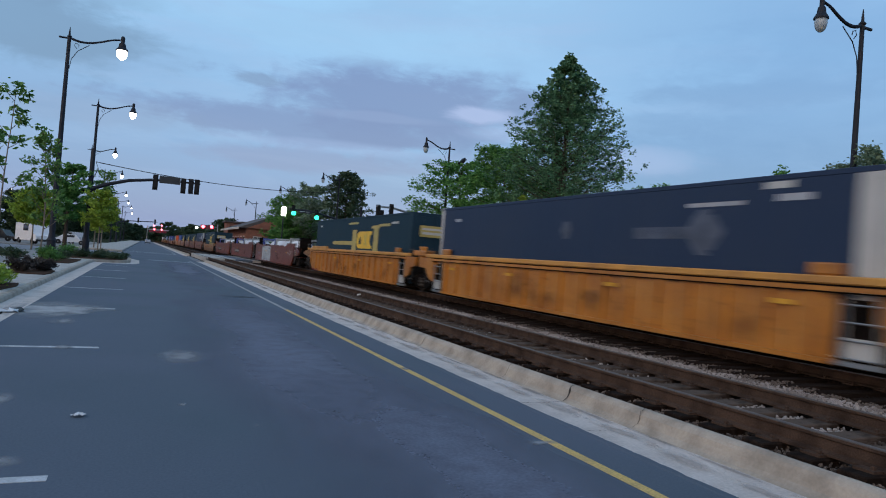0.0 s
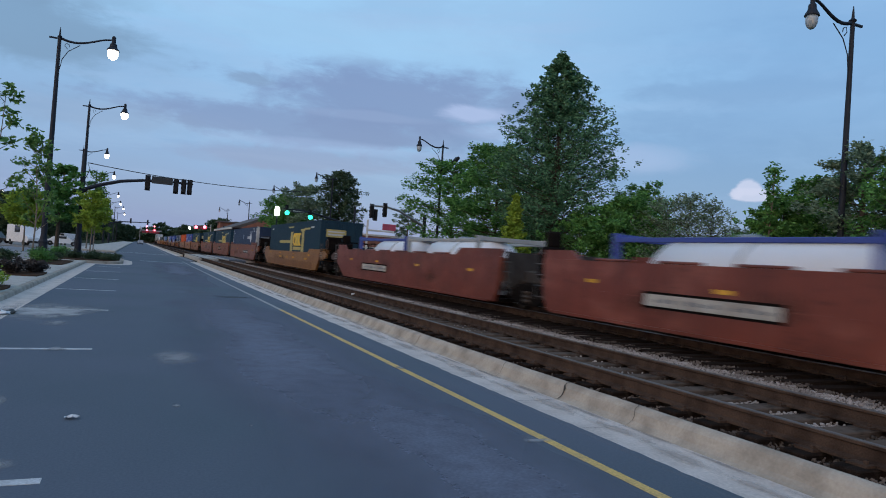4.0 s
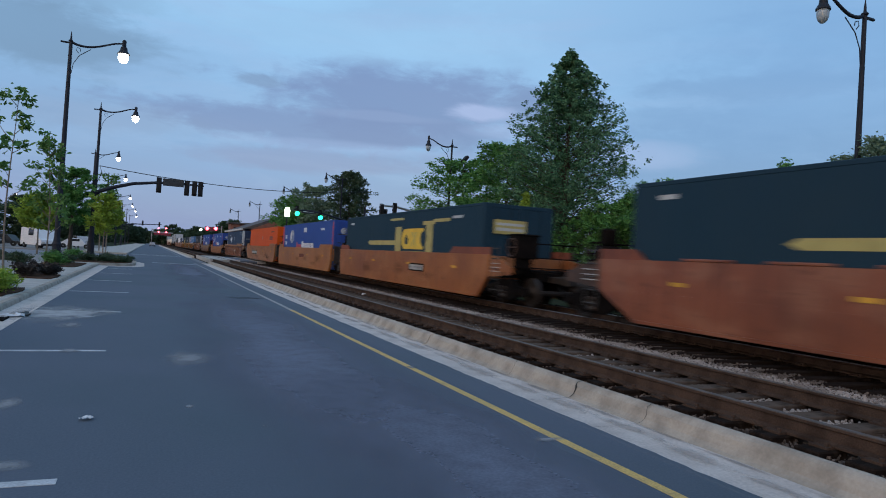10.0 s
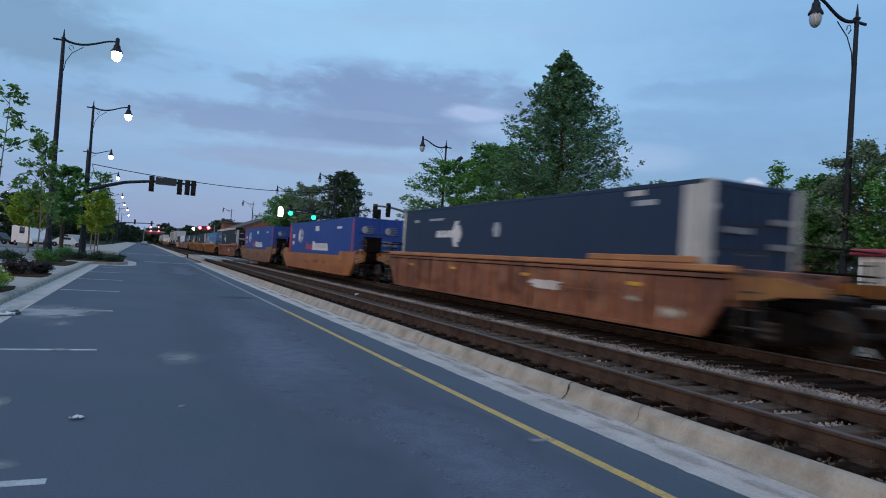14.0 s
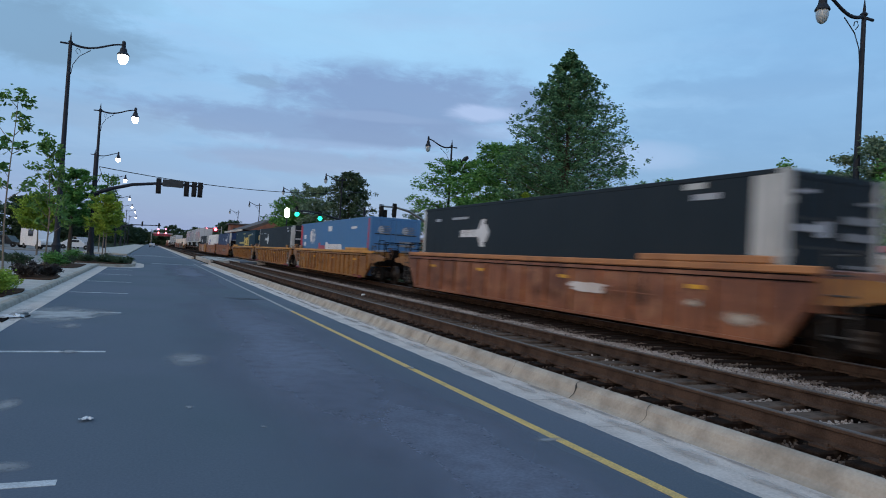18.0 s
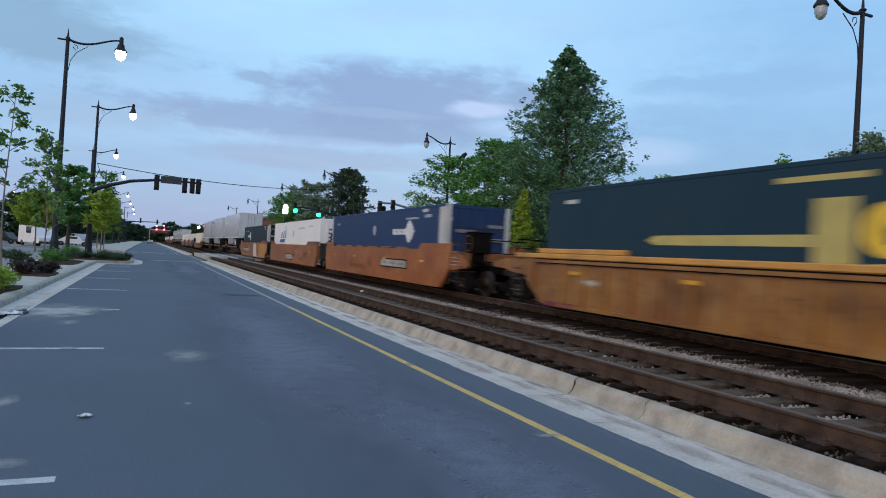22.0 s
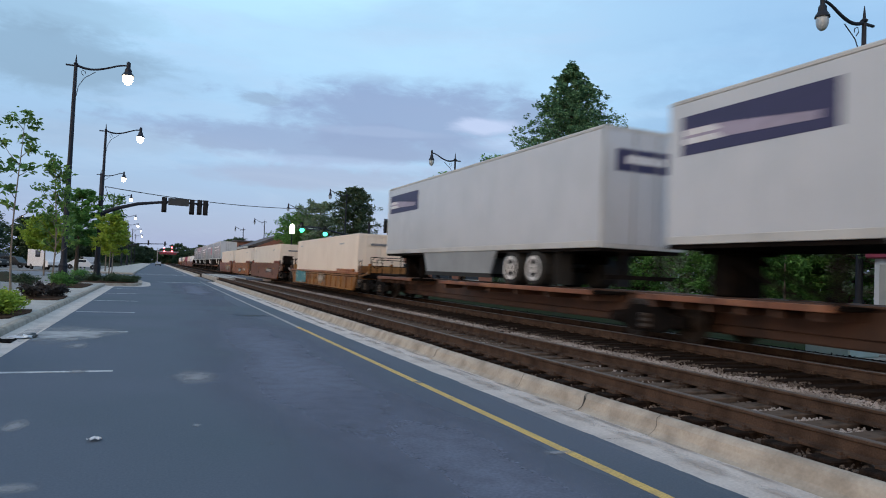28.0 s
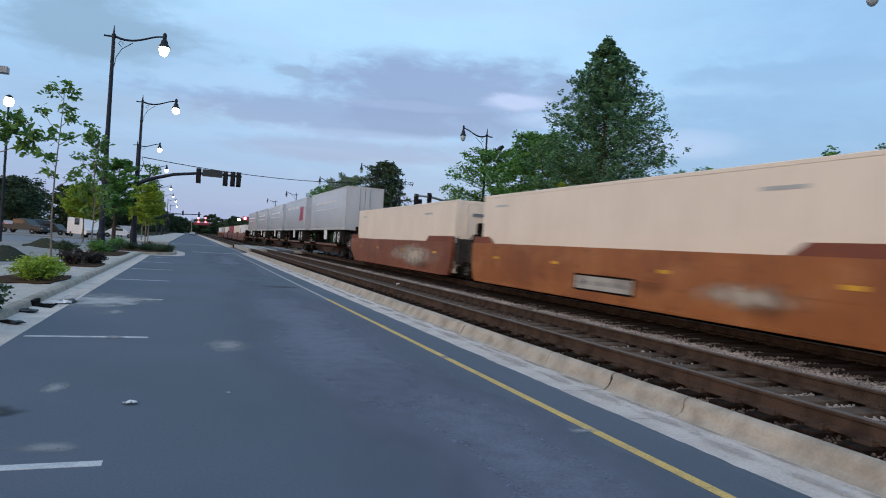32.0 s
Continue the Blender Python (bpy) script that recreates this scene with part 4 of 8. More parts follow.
def brake_gear(parent, y, sign):
    """The end platform with brake wheel, hoses and cut lever, in black steel."""
    e = part("end_platform", boxes((-0.55, 0.55, y - 0.55, y + 0.55, 0.74, 1.00), (-1.35, 1.35, y - 0.10 - 0.35 * sign, y + 0.10 - 0.35 * sign, 0.80, 1.10), (-1.30, -1.18, y - 0.7, y + 0.7, 0.95, 1.06), (1.18, 1.30, y - 0.7, y + 0.7, 0.95, 1.06), bevel=0.02), STEEL_DARK, parent)
    bm = bmesh.new()
    for xx in (-1.1, -0.5, 0.5, 1.1):
        tube(bm, [(xx, y + 0.2 * sign, 1.0), (xx, y + 0.2 * sign, 1.9)], 0.022, 6)
    for zz in (1.45, 1.88):
        tube(bm, [(-1.1, y + 0.2 * sign, zz), (1.1, y + 0.2 * sign, zz)], 0.022, 6)
    part("handrail", bm, STEEL_DARK, e)
    bm = bmesh.new()
    n = 14
    pts = [(-0.8 + 0.28 * math.cos(2 * math.pi * i / n), y + 0.28 * sign, 1.62 + 0.28 * math.sin(2 * math.pi * i / n)) for i in range(n + 1)]
    tube(bm, pts, 0.018, 5)
    tube(bm, [(-1.08, y + 0.28 * sign, 1.62), (-0.52, y + 0.28 * sign, 1.62)], 0.014, 5)
    part("brake_wheel", bm, STEEL_DARK, e)
    bm = bmesh.new()
    tube(bm, [(0.35, y, 0.85), (0.4, y + 0.35 * sign, 0.6), (0.3, y + 0.7 * sign, 0.45), (0.1, y + 0.95 * sign, 0.5)], 0.03, 6)
    part("air_hose", bm, RUBBER, e)
    return e


def coupler(parent, y, sign):
    part("coupler", boxes((-0.12, 0.12, min(y, y + 0.9 * sign), max(y, y + 0.9 * sign), 0.72, 0.92), (-0.20, 0.16, min(y + 0.75 * sign, y + 1.1 * sign), max(y + 0.75 * sign, y + 1.1 * sign), 0.68, 0.96), bevel=0.03), WHEEL_STEEL, parent)


def well_car(style, paint, label, lead, trail, chord=None, extras=(), top=1.48, brackets=True, plate=None):
    """One well unit. style: smooth or ribbed sides. lead and trail: 'link' where it shares a truck with its neighbour, 'end' where it has a coupler."""
    car = thing("well_car", label, "rail car", group="cars of the train")
    low = 0.17
    ends = {-1: 8.95 if lead == "end" else 8.25, 1: 8.95 if trail == "end" else 8.45}
    for s in (-1, 1):
        xo, xi = s * 1.50, s * 1.385
        x0, x1 = min(xo, xi), max(xo, xi)
        if style in ("smooth", "single"):
            lo = {e: (ends[e] - (0.7 if style == "single" or e < 0 else 1.25), low + (0.85 if style == "single" else 0.64 if e < 0 else 0.60)) if ends[e] > 8.8 else (ends[e] - 0.25, low + 0.45) for e in ends}
            side = part("side_sill", one(prism, [(-lo[-1][0], low), (lo[1][0], low), (ends[1] - 0.04, lo[1][1]), (ends[1], top), (-ends[-1], top), (-ends[-1] + 0.04, lo[-1][1])], x0, x1), paint, car)
            for e in (-1, 1) if style == "smooth" else ():
                ya, yb = (-ends[-1], -ends[-1] + 3.1) if e < 0 else (ends[1] - 1.5, ends[1])
                part("end_bulkhead_plate", one(prism, [(ya, top + 0.002), (yb, top + 0.002), (yb - (0.35 if e < 0 else 0), top + 0.23), (ya + (0 if e < 0 else 0.35), top + 0.23)], x0 + 0.04, x1 - 0.01), plate or paint, side)
            half_low = min(lo[-1][0], lo[1][0])
            part("bottom_flange", boxes((min(xo + s * 0.035, xi), max(xo + s * 0.035, xi), -half_low + 0.05, half_low - 0.05, low - 0.03, low + 0.035)), paint, side)
            part("seam", boxes((min(xo, xo + s * 0.006), max(xo, xo + s * 0.006), -half_low, half_low, 0.78, 0.80)), paint, side)
            if style == "single":
                part("top_chord", boxes((min(xo + s * 0.05, xi), max(xo + s * 0.05, xi), -ends[-1], ends[1], top - 0.12, top + 0.015), bevel=0.02), chord or paint, side)
                part("end_chord", boxes((min(xo + s * 0.045, xi), max(xo + s * 0.045, xi), -ends[-1] + 0.9, -ends[-1] + 4.2, top + 0.02, top + 0.16), bevel=0.02), chord or paint, side)
                # a painted band; black strips draw the dark gaps above and below it
                for z0, z1, lift, skin in ((top - 0.150, top - 0.124, 0.02, STEEL_DARK), (top - 0.225, top - 0.152, 0.045, paint), (top - 0.252, top - 0.227, 0.03, STEEL_DARK)):
                    part("lower_chord", boxes((min(xo + s * lift, xi), max(xo + s * lift, xi), -ends[-1] + 0.1, ends[1] - 0.1, z0, z1)), skin, side)
                for j in range(15):
                    yy = -half_low + 0.3 + (2 * half_low - 0.6) * j / 14
                    part("rib", one(prism, [(yy - 0.05, low + 0.05), (yy + 0.05, low + 0.05), (yy + 0.05, top - 0.255), (yy - 0.05, top - 0.255)], xo - 0.055, xo + 0.055), paint, side)
            for j in range(6 if brackets and top > 1.4 and style == "smooth" else 0):
                yy = -4.6 + 1.95 * j
                part("side_bracket", boxes((min(xo + s * 0.012, xi), max(xo + s * 0.012, xi), yy, yy + 1.15, top + 0.003, top + 0.06), bevel=0.015), paint if chord is None else chord, side)
        else:
            half_low = 7.25
            tapered = {e: ends[e] > 8.8 for e in (-1, 1)}
            tips = {e: [(e * 7.95, low), (e * 8.55, low + 0.42), (e * 8.93, low + 0.80), (e * 8.95, top - 0.12)] if tapered[e] else [(e * half_low, low), (e * (half_low + 0.05), top - 0.12)] for e in tapered}
            side = part("side_sill", one(prism, tips[1] + tips[-1][::-1], x0 + (0.03 if s < 0 else 0), x1 - (0.03 if s > 0 else 0)), paint, car)
            part("top_chord", boxes((min(xo + s * 0.05, xi), max(xo + s * 0.05, xi), -ends[-1] - 0.3, ends[1] + 0.3, top - 0.13, top), bevel=0.02), chord or paint, side)
            # painted band between two black strips that draw the dark gaps
            for z0, z1, lift, skin in ((top - 0.160, top - 0.132, 0.02, STEEL_DARK), (top - 0.235, top - 0.162, 0.045, paint), (top - 0.262, top - 0.237, 0.03, STEEL_DARK)):
                part("lower_chord", boxes((min(xo + s * lift, xi), max(xo + s * lift, xi), -8.2, 8.2, z0, z1)), skin, side)
            n = 17
            for j in range(n):
                yy = -half_low + 0.3 + (2 * half_low - 0.6) * j / (n - 1)
                part("rib", one(prism, [(yy - 0.05, low + 0.05), (yy + 0.05, low + 0.05), (yy + 0.05, top - 0.265), (yy - 0.05, top - 0.265)], xo - (0.035 if s < 0 else 0.03), xo + (0.035 if s > 0 else 0.03)), paint, side)
            part("bottom_flange", boxes((min(xo + s * 0.03, xi), max(xo + s * 0.03, xi), -half_low + 0.05, half_low - 0.05, low - 0.03, low + 0.05)), paint, side)
            for e in (-1, 1):
                if tapered[e]:
                    part("end_chord", boxes((min(xo + s * 0.045, xi), max(xo + s * 0.045, xi), min(e * 8.1, e * 4.6), max(e * 8.1, e * 4.6), top + 0.003, top + 0.13), bevel=0.02), chord or paint, side)
                    part("end_rib", one(prism, [(e * 8.35 - 0.05, low + 0.35), (e * 8.35 + 0.05, low + 0.35), (e * 8.35 + 0.05, top - 0.265), (e * 8.35 - 0.05, top - 0.265)], xo - (0.035 if s < 0 else 0.03), xo + (0.035 if s > 0 else 0.03)), paint, side)
                    part("sill_guard", boxes((min(s * 1.50, s * 1.53), max(s * 1.50, s * 1.53), min(e * 6.3, e * 7.7), max(e * 6.3, e * 7.7), low - 0.04, low + 0.09), bevel=0.01), RED_GUARD_BLOOM, car, "dull red sill guard")
                    continue
                yy = e * 7.1
                part("guide_block", boxes((x0, x1, yy - 0.28, yy + 0.28, top + 0.002, top + 0.2), bevel=0.03), paint, side)
                ya, yb = e * 7.35, e * 8.1
                part("step_panel", boxes((min(s * 1.36, s * 1.30), max(s * 1.36, s * 1.30), min(ya, yb), max(ya, yb), low, top - 0.34)), STEEL_DARK, car)
                ladder(car, s * 1.47, min(ya, yb) + 0.1, max(ya, yb) - 0.1, low + 0.02, top - 0.34, GALVANISED, 4)
                part("step_shield", boxes((min(s * 1.42, s * 1.44), max(s * 1.42, s * 1.44), min(ya, yb) + 0.08, max(ya, yb) - 0.08, low + 0.10, low + 0.40)), POST_GREY, car)
                part("step", boxes((min(s * 1.40, s * 1.50), max(s * 1.40, s * 1.50), min(ya, yb), max(ya, yb), low - 0.02, low + 0.05)), GALVANISED, car)
                if paint is CAR_MUSTARD:
                    part("step_guard", boxes((min(s * 1.50, s * 1.53), max(s * 1.50, s * 1.53), min(e * 6.5, e * 8.1), max(e * 6.5, e * 8.1), low - 0.04, low + 0.10), bevel=0.01), RED_GUARD_BLOOM, car, "dull red step guard")
                yc = e * (ends[e] + (0.35 if ends[e] > 8.8 else 0.95))
                part("end_block", one(prism, [(e * 8.12, 0.50), (e * 8.5, 0.62), (e * 8.8, 0.95), (yc, 1.0), (yc, top - 0.14), (e * 8.12, top - 0.14)], x0, x1), paint, car)
        for yy in (-6.6, -2.2, 2.4, 6.2):
            part("reflector", boxes((min(xo, xo + s * 0.012), max(xo, xo + s * 0.012), yy, yy + 0.4, 0.98, 1.06)) if style == "smooth" else boxes((min(xo, xo + s * 0.042), max(xo, xo + s * 0.042), yy, yy + 0.4, 0.98, 1.06)), REFLECTOR, side, "yellow reflective strip")
    for j in range(9):
        part("cross_member", boxes((-1.38, 1.38, -8.0 + 2.0 * j - 0.2, -8.0 + 2.0 * j + 0.2, low, low + 0.09)), STEEL_DARK, car)
    for s, kind in ((-1, lead), (1, trail)):
        y = s * ends[s]
        part("end_sill", boxes((-1.38, 1.38, min(y, y - s * 0.4), max(y, y - s * 0.4), 0.75, 1.45), bevel=0.02), paint, car)
        part("draft_beam", boxes((-0.45, 0.45, min(y, y + s * 0.95), max(y, y + s * 0.95), 0.78, 1.08), bevel=0.02), END_GREY, car)
        if style == "smooth" and s > 0:
            stand = part("brake_stand", boxes((-1.28, -0.62, y + 0.20, y + 0.62, 0.95, 1.80), (-1.16, -0.74, y + 0.28, y + 0.54, 1.78, 2.22), bevel=0.05), STEEL_DARK, car, "black brake stand")
            part("valve_pipe", one(tube, [(-0.62, y + 0.4, 1.5), (-0.2, y + 0.5, 1.4), (0.3, y + 0.4, 1.1)], 0.035, 6), STEEL_DARK, stand)
        if kind == "end":
            truck(car, y + s * 0.55)
            brake_gear(car, y + s * 0.75, s)
            coupler(car, y + s * 1.3, s)
            for xx in (-1.46, 1.46):
                ladder(car, xx, y + s * 0.10, y + s * 0.55, 0.35, 1.75, LADDER_GREY)
            if style == "smooth":
                for xs in (-1, 1):
                    skirt = part("end_skirt", one(prism, [(y - s * 0.02, 0.80), (y + s * 0.75, 0.86), (y + s * 1.35, 0.92), (y + s * 1.35, 1.12), (y + s * 0.7, 1.34), (y - s * 0.02, min(1.46, top - 0.02))], min(xs * 1.46, xs * 1.36), max(xs * 1.46, xs * 1.36)), paint if s < 0 else SPINE_RUST, car, "dirty painted end skirt")
                    for zz in (0.98, 1.10, 1.22):
                        part("grab_iron", one(tube, [(xs * 1.455, y + s * 0.12, zz), (xs * 1.50, y + s * 0.16, zz), (xs * 1.50, y + s * 0.58, zz), (xs * 1.455, y + s * 0.62, zz)], 0.013, 5), POST_GREY, skirt)
            if style != "smooth":
                for xs in (-1, 1):
                    part("end_beam", one(prism, [(y - s * 0.04, 0.88), (y + s * 0.55, 0.92), (y + s * 0.95, 1.00), (y + s * 1.75, 1.04), (y + s * 1.75, 1.18), (y + s * 0.95, top - 0.17), (y - s * 0.04, top - 0.17)], min(xs * 1.47, xs * 1.37), max(xs * 1.47, xs * 1.37)), CAR_MUSTARD, car, "yellowish end beam")
            if s < 0 and style != "single":
                # the hand brake with its housing, chain and steps at the leading end
                stand = part("hand_brake_stand", boxes(*(((-1.05, -0.70, y - 1.75, y - 1.40, 1.16, 1.56), (-0.96, -0.80, y - 1.64, y - 1.50, 0.98, 1.18)) if style == "ribbed" else ((-1.32, -0.62, y - 1.42, y - 0.86, 1.40, 2.08), (-1.18, -0.76, y - 1.30, y - 0.98, 0.98, 1.42), (-1.36, -0.58, y - 1.46, y - 0.82, 2.06, 2.12))), bevel=0.03), STEEL_DARK, car, "grimy hand brake housing")
                bm = bmesh.new()
                wx, wy, wz = (-1.07, y - 1.57, 1.38) if style == "ribbed" else (-1.37, y - 1.14, 1.72)
                tube(bm, [(wx, wy + 0.26 * math.cos(2 * math.pi * i / 14), wz + 0.26 * math.sin(2 * math.pi * i / 14)) for i in range(15)], 0.02, 5)
                tube(bm, [(wx, wy - 0.26, wz), (wx, wy + 0.26, wz)], 0.016, 5)
                part("hand_brake_wheel", bm, SPINE_RUST, stand)
                part("brake_chain", one(tube, [(-0.97, y - 1.1, 1.0), (-0.95, y - 1.0, 0.7), (-0.6, y - 0.6, 0.6)], 0.025, 5), STEEL_DARK, stand)
                part("crossover_grating", boxes(*[(-1.34, 1.34, y - 0.98 - 0.11 * i, y - 0.92 - 0.11 * i, 1.12, 1.16) for i in range(5)]), STEEL_DARK, car)
                for xs in (-1, 1):
                    part("sill_step", boxes((xs * 1.46 - 0.03, xs * 1.46 + 0.03, y - 1.42, y - 0.92, 0.44, 0.48), (xs * 1.46 - 0.02, xs * 1.46 + 0.02, y - 1.42, y - 1.37, 0.46, 0.98), (xs * 1.46 - 0.02, xs * 1.46 + 0.02, y - 0.97, y - 0.92, 0.46, 0.98)), STEEL_DARK, car)
                    part("corner_rail", one(tube, [(xs * 1.34, y - 0.70, 1.10), (xs * 1.34, y - 0.72, 1.96), (xs * 1.34, y - 1.44, 1.96), (xs * 1.34, y - 1.46, 1.10)], 0.02, 6), STEEL_DARK, car)
        else:
            if s < 0 and style == "ribbed":
                part("link_post", boxes((-1.36, -1.12, y - 1.30, y - 0.98, 0.96, 1.76), (1.12, 1.36, y - 1.30, y - 0.98, 0.96, 1.76), (-1.42, 1.42, y - 1.75, y - 0.50, 1.40, 1.60), bevel=0.03), paint, car)
            if s < 0:
                truck(car, y - 1.15)
                part("articulation", boxes((-1.0, 1.0, y - 1.7, y - 0.6, 0.76, 1.12), (-0.5, 0.5, y - 1.5, y - 0.8, 1.1, 1.35), bevel=0.04), END_GREY, car)
            for xx in (-1.40, 1.40):
                ladder(car, xx, y + s * 0.08, y + s * 0.5, 0.4, 1.7, LADDER_GREY)
            part("end_frame", boxes((-1.3, 1.3, min(y + s * 0.02, y + s * 0.1), max(y + s * 0.02, y + s * 0.1), 0.6, 1.62), bevel=0.01), END_GREY, car)
    dice = random.Random(len(label) * 7 + len(extras) * 3 + (lead == "end"))
    extras = list(extras)
    for _ in range(4 if style == "smooth" else 6):
        y0, z0 = dice.uniform(-7.0, 4.0), dice.uniform(0.2, 0.6)
        extras.append(("stain", CAR_GRIME, y0, y0 + dice.uniform(1.2, 3.2), z0, min(z0 + dice.uniform(0.3, 0.7), top - 0.25), dice.uniform(0, 50)))
    for kind, *v in extras:
        if kind == "plate":
            y0, y1, z0, z1 = v
            part("plate_frame", boxes((-1.508, -1.4995, y0 - 0.07, y1 + 0.07, z0 - 0.05, z1 + 0.05)), STEEL_DARK, car)
            part("stencil_plate", boxes((-1.512, -1.50, y0, y1, z0, z1), bevel=0.003), PLATE_WHITE, car, "dirty white stencilled plate")
            for j in range(13):
                if j % 5 != 4:
                    part("stencil_mark", boxes((-1.516, -1.511, y0 + (y1 - y0) * (0.06 + 0.068 * j), y0 + (y1 - y0) * (0.10 + 0.068 * j), z0 + (z1 - z0) * 0.34, z0 + (z1 - z0) * (0.58 + 0.06 * (j % 3)))), MARK_DIM, car)
        elif kind == "band":
            mat, z0, z1 = v
            part("lower_panel", boxes((-1.505, -1.499, -7.3, 7.3, z0, z1)), mat, car)
        elif kind == "shape":
            mat, pts = v
            part("paint_patch", one(prism, pts, -1.506, -1.498), mat, car)
        elif kind == "strokes":
            mat, y0, y1, z0, z1, count, seed = v
            dice = random.Random(seed)
            for j in range(count):
                yy, zz = dice.uniform(y0, y1), dice.uniform(z0, z1)
                long, thick, tilt = dice.uniform(0.10, 0.38), dice.uniform(0.012, 0.032), dice.uniform(-0.10, 0.10)
                za, zb = min(max(zz - tilt, z0), z1), min(max(zz + tilt, z0), z1)
                face = (-1.510 if style == "smooth" else -1.545) - 0.0006 * j
                part("spray_stroke", one(prism, [(yy - long, za - thick), (yy + long, zb - thick * 0.6), (yy + long, zb + thick), (yy - long, za + thick * 0.6)], face, face + 0.004), mat, car)
        elif kind in ("patch", "stain"):
            mat, y0, y1, z0, z1, seed = v
            bm = bmesh.new()
            pts = []
            for i in range(22):
                a = 2 * math.pi * i / 22
                k = (0.92 + 0.35 * noise.noise((math.cos(a) * 2.6 + seed, math.sin(a) * 2.6, seed))) / max(abs(math.cos(a)), abs(math.sin(a))) ** 0.75
                pts.append((min(max((y0 + y1) / 2 + (y1 - y0) / 2 * k * math.cos(a), y0 - 0.2), y1 + 0.2), min(max((z0 + z1) / 2 + (z1 - z0) * 0.62 * k * math.sin(a), low + 0.04), top - 0.05)))
            prism(bm, pts, (-1.474 if style == "ribbed" else -1.5035) if kind == "stain" else -1.506 if style == "smooth" else -1.541 if style == "ribbed" else -1.557, -1.469 if style == "ribbed" and kind == "stain" else -1.498)
            part("grime_stain" if kind == "stain" else "paint_patch", bm, mat, car)
    return car


def decal(parent, mat, y0, y1, z0, z1, lift=0.006, name="marking", label=""):
    """A thin painted panel on the side that faces the road."""
    return part(name, boxes((-1.295 - lift, -1.2945, y0, y1, z0, z1)), mat, parent, label)


def end_decal(parent, mat, x0, x1, z0, z1, lift=0.05):
    return part("end_marking", boxes((x0, x1, -HALF - lift, -HALF - lift + 0.006, z0, z1)), mat, parent)


def disc(parent, mat, y, z, r, squash=1.0, lift=0.006, seg=20, name="marking"):
    return part(name, one(prism, [(y + r * math.cos(2 * math.pi * i / seg), z + r * squash * math.sin(2 * math.pi * i / seg)) for i in range(seg)], -1.295 - lift, -1.2945), mat, parent)


def wedge(parent, mat, pts, lift=0.006):
    return part("marking", one(prism, pts, -1.295 - lift, -1.2945), mat, parent)


def lapped_panel(s, inset, pitch, half, z1, z0=0.12, size=HALF):
    """One side skin, its sheets lapped every pitch metres."""
    edge, y = [(s * 1.295, -size + inset)], -size + 0.6
    while y < size - 0.3:
        edge += [(s * 1.295, y - half), (s * 1.299, y - half + 0.004), (s * 1.299, y + half - 0.004), (s * 1.295, y + half)]
        y += pitch
    edge += [(s * 1.295, size - inset), (s * 1.255, size - inset), (s * 1.255, -size + inset)]
    bm = bmesh.new()
    lo, hi = [bm.verts.new((x, y, z0)) for x, y in edge], [bm.verts.new((x, y, z1)) for x, y in edge]
    bridge(bm, lo, hi)
    bm.faces.new(lo)
    bm.faces.new(hi)
    bmesh.ops.recalc_face_normals(bm, faces=bm.faces)
    return bm


ARROWED = ("navy", "navy_faded", "navy_far", "deep", "charcoal")


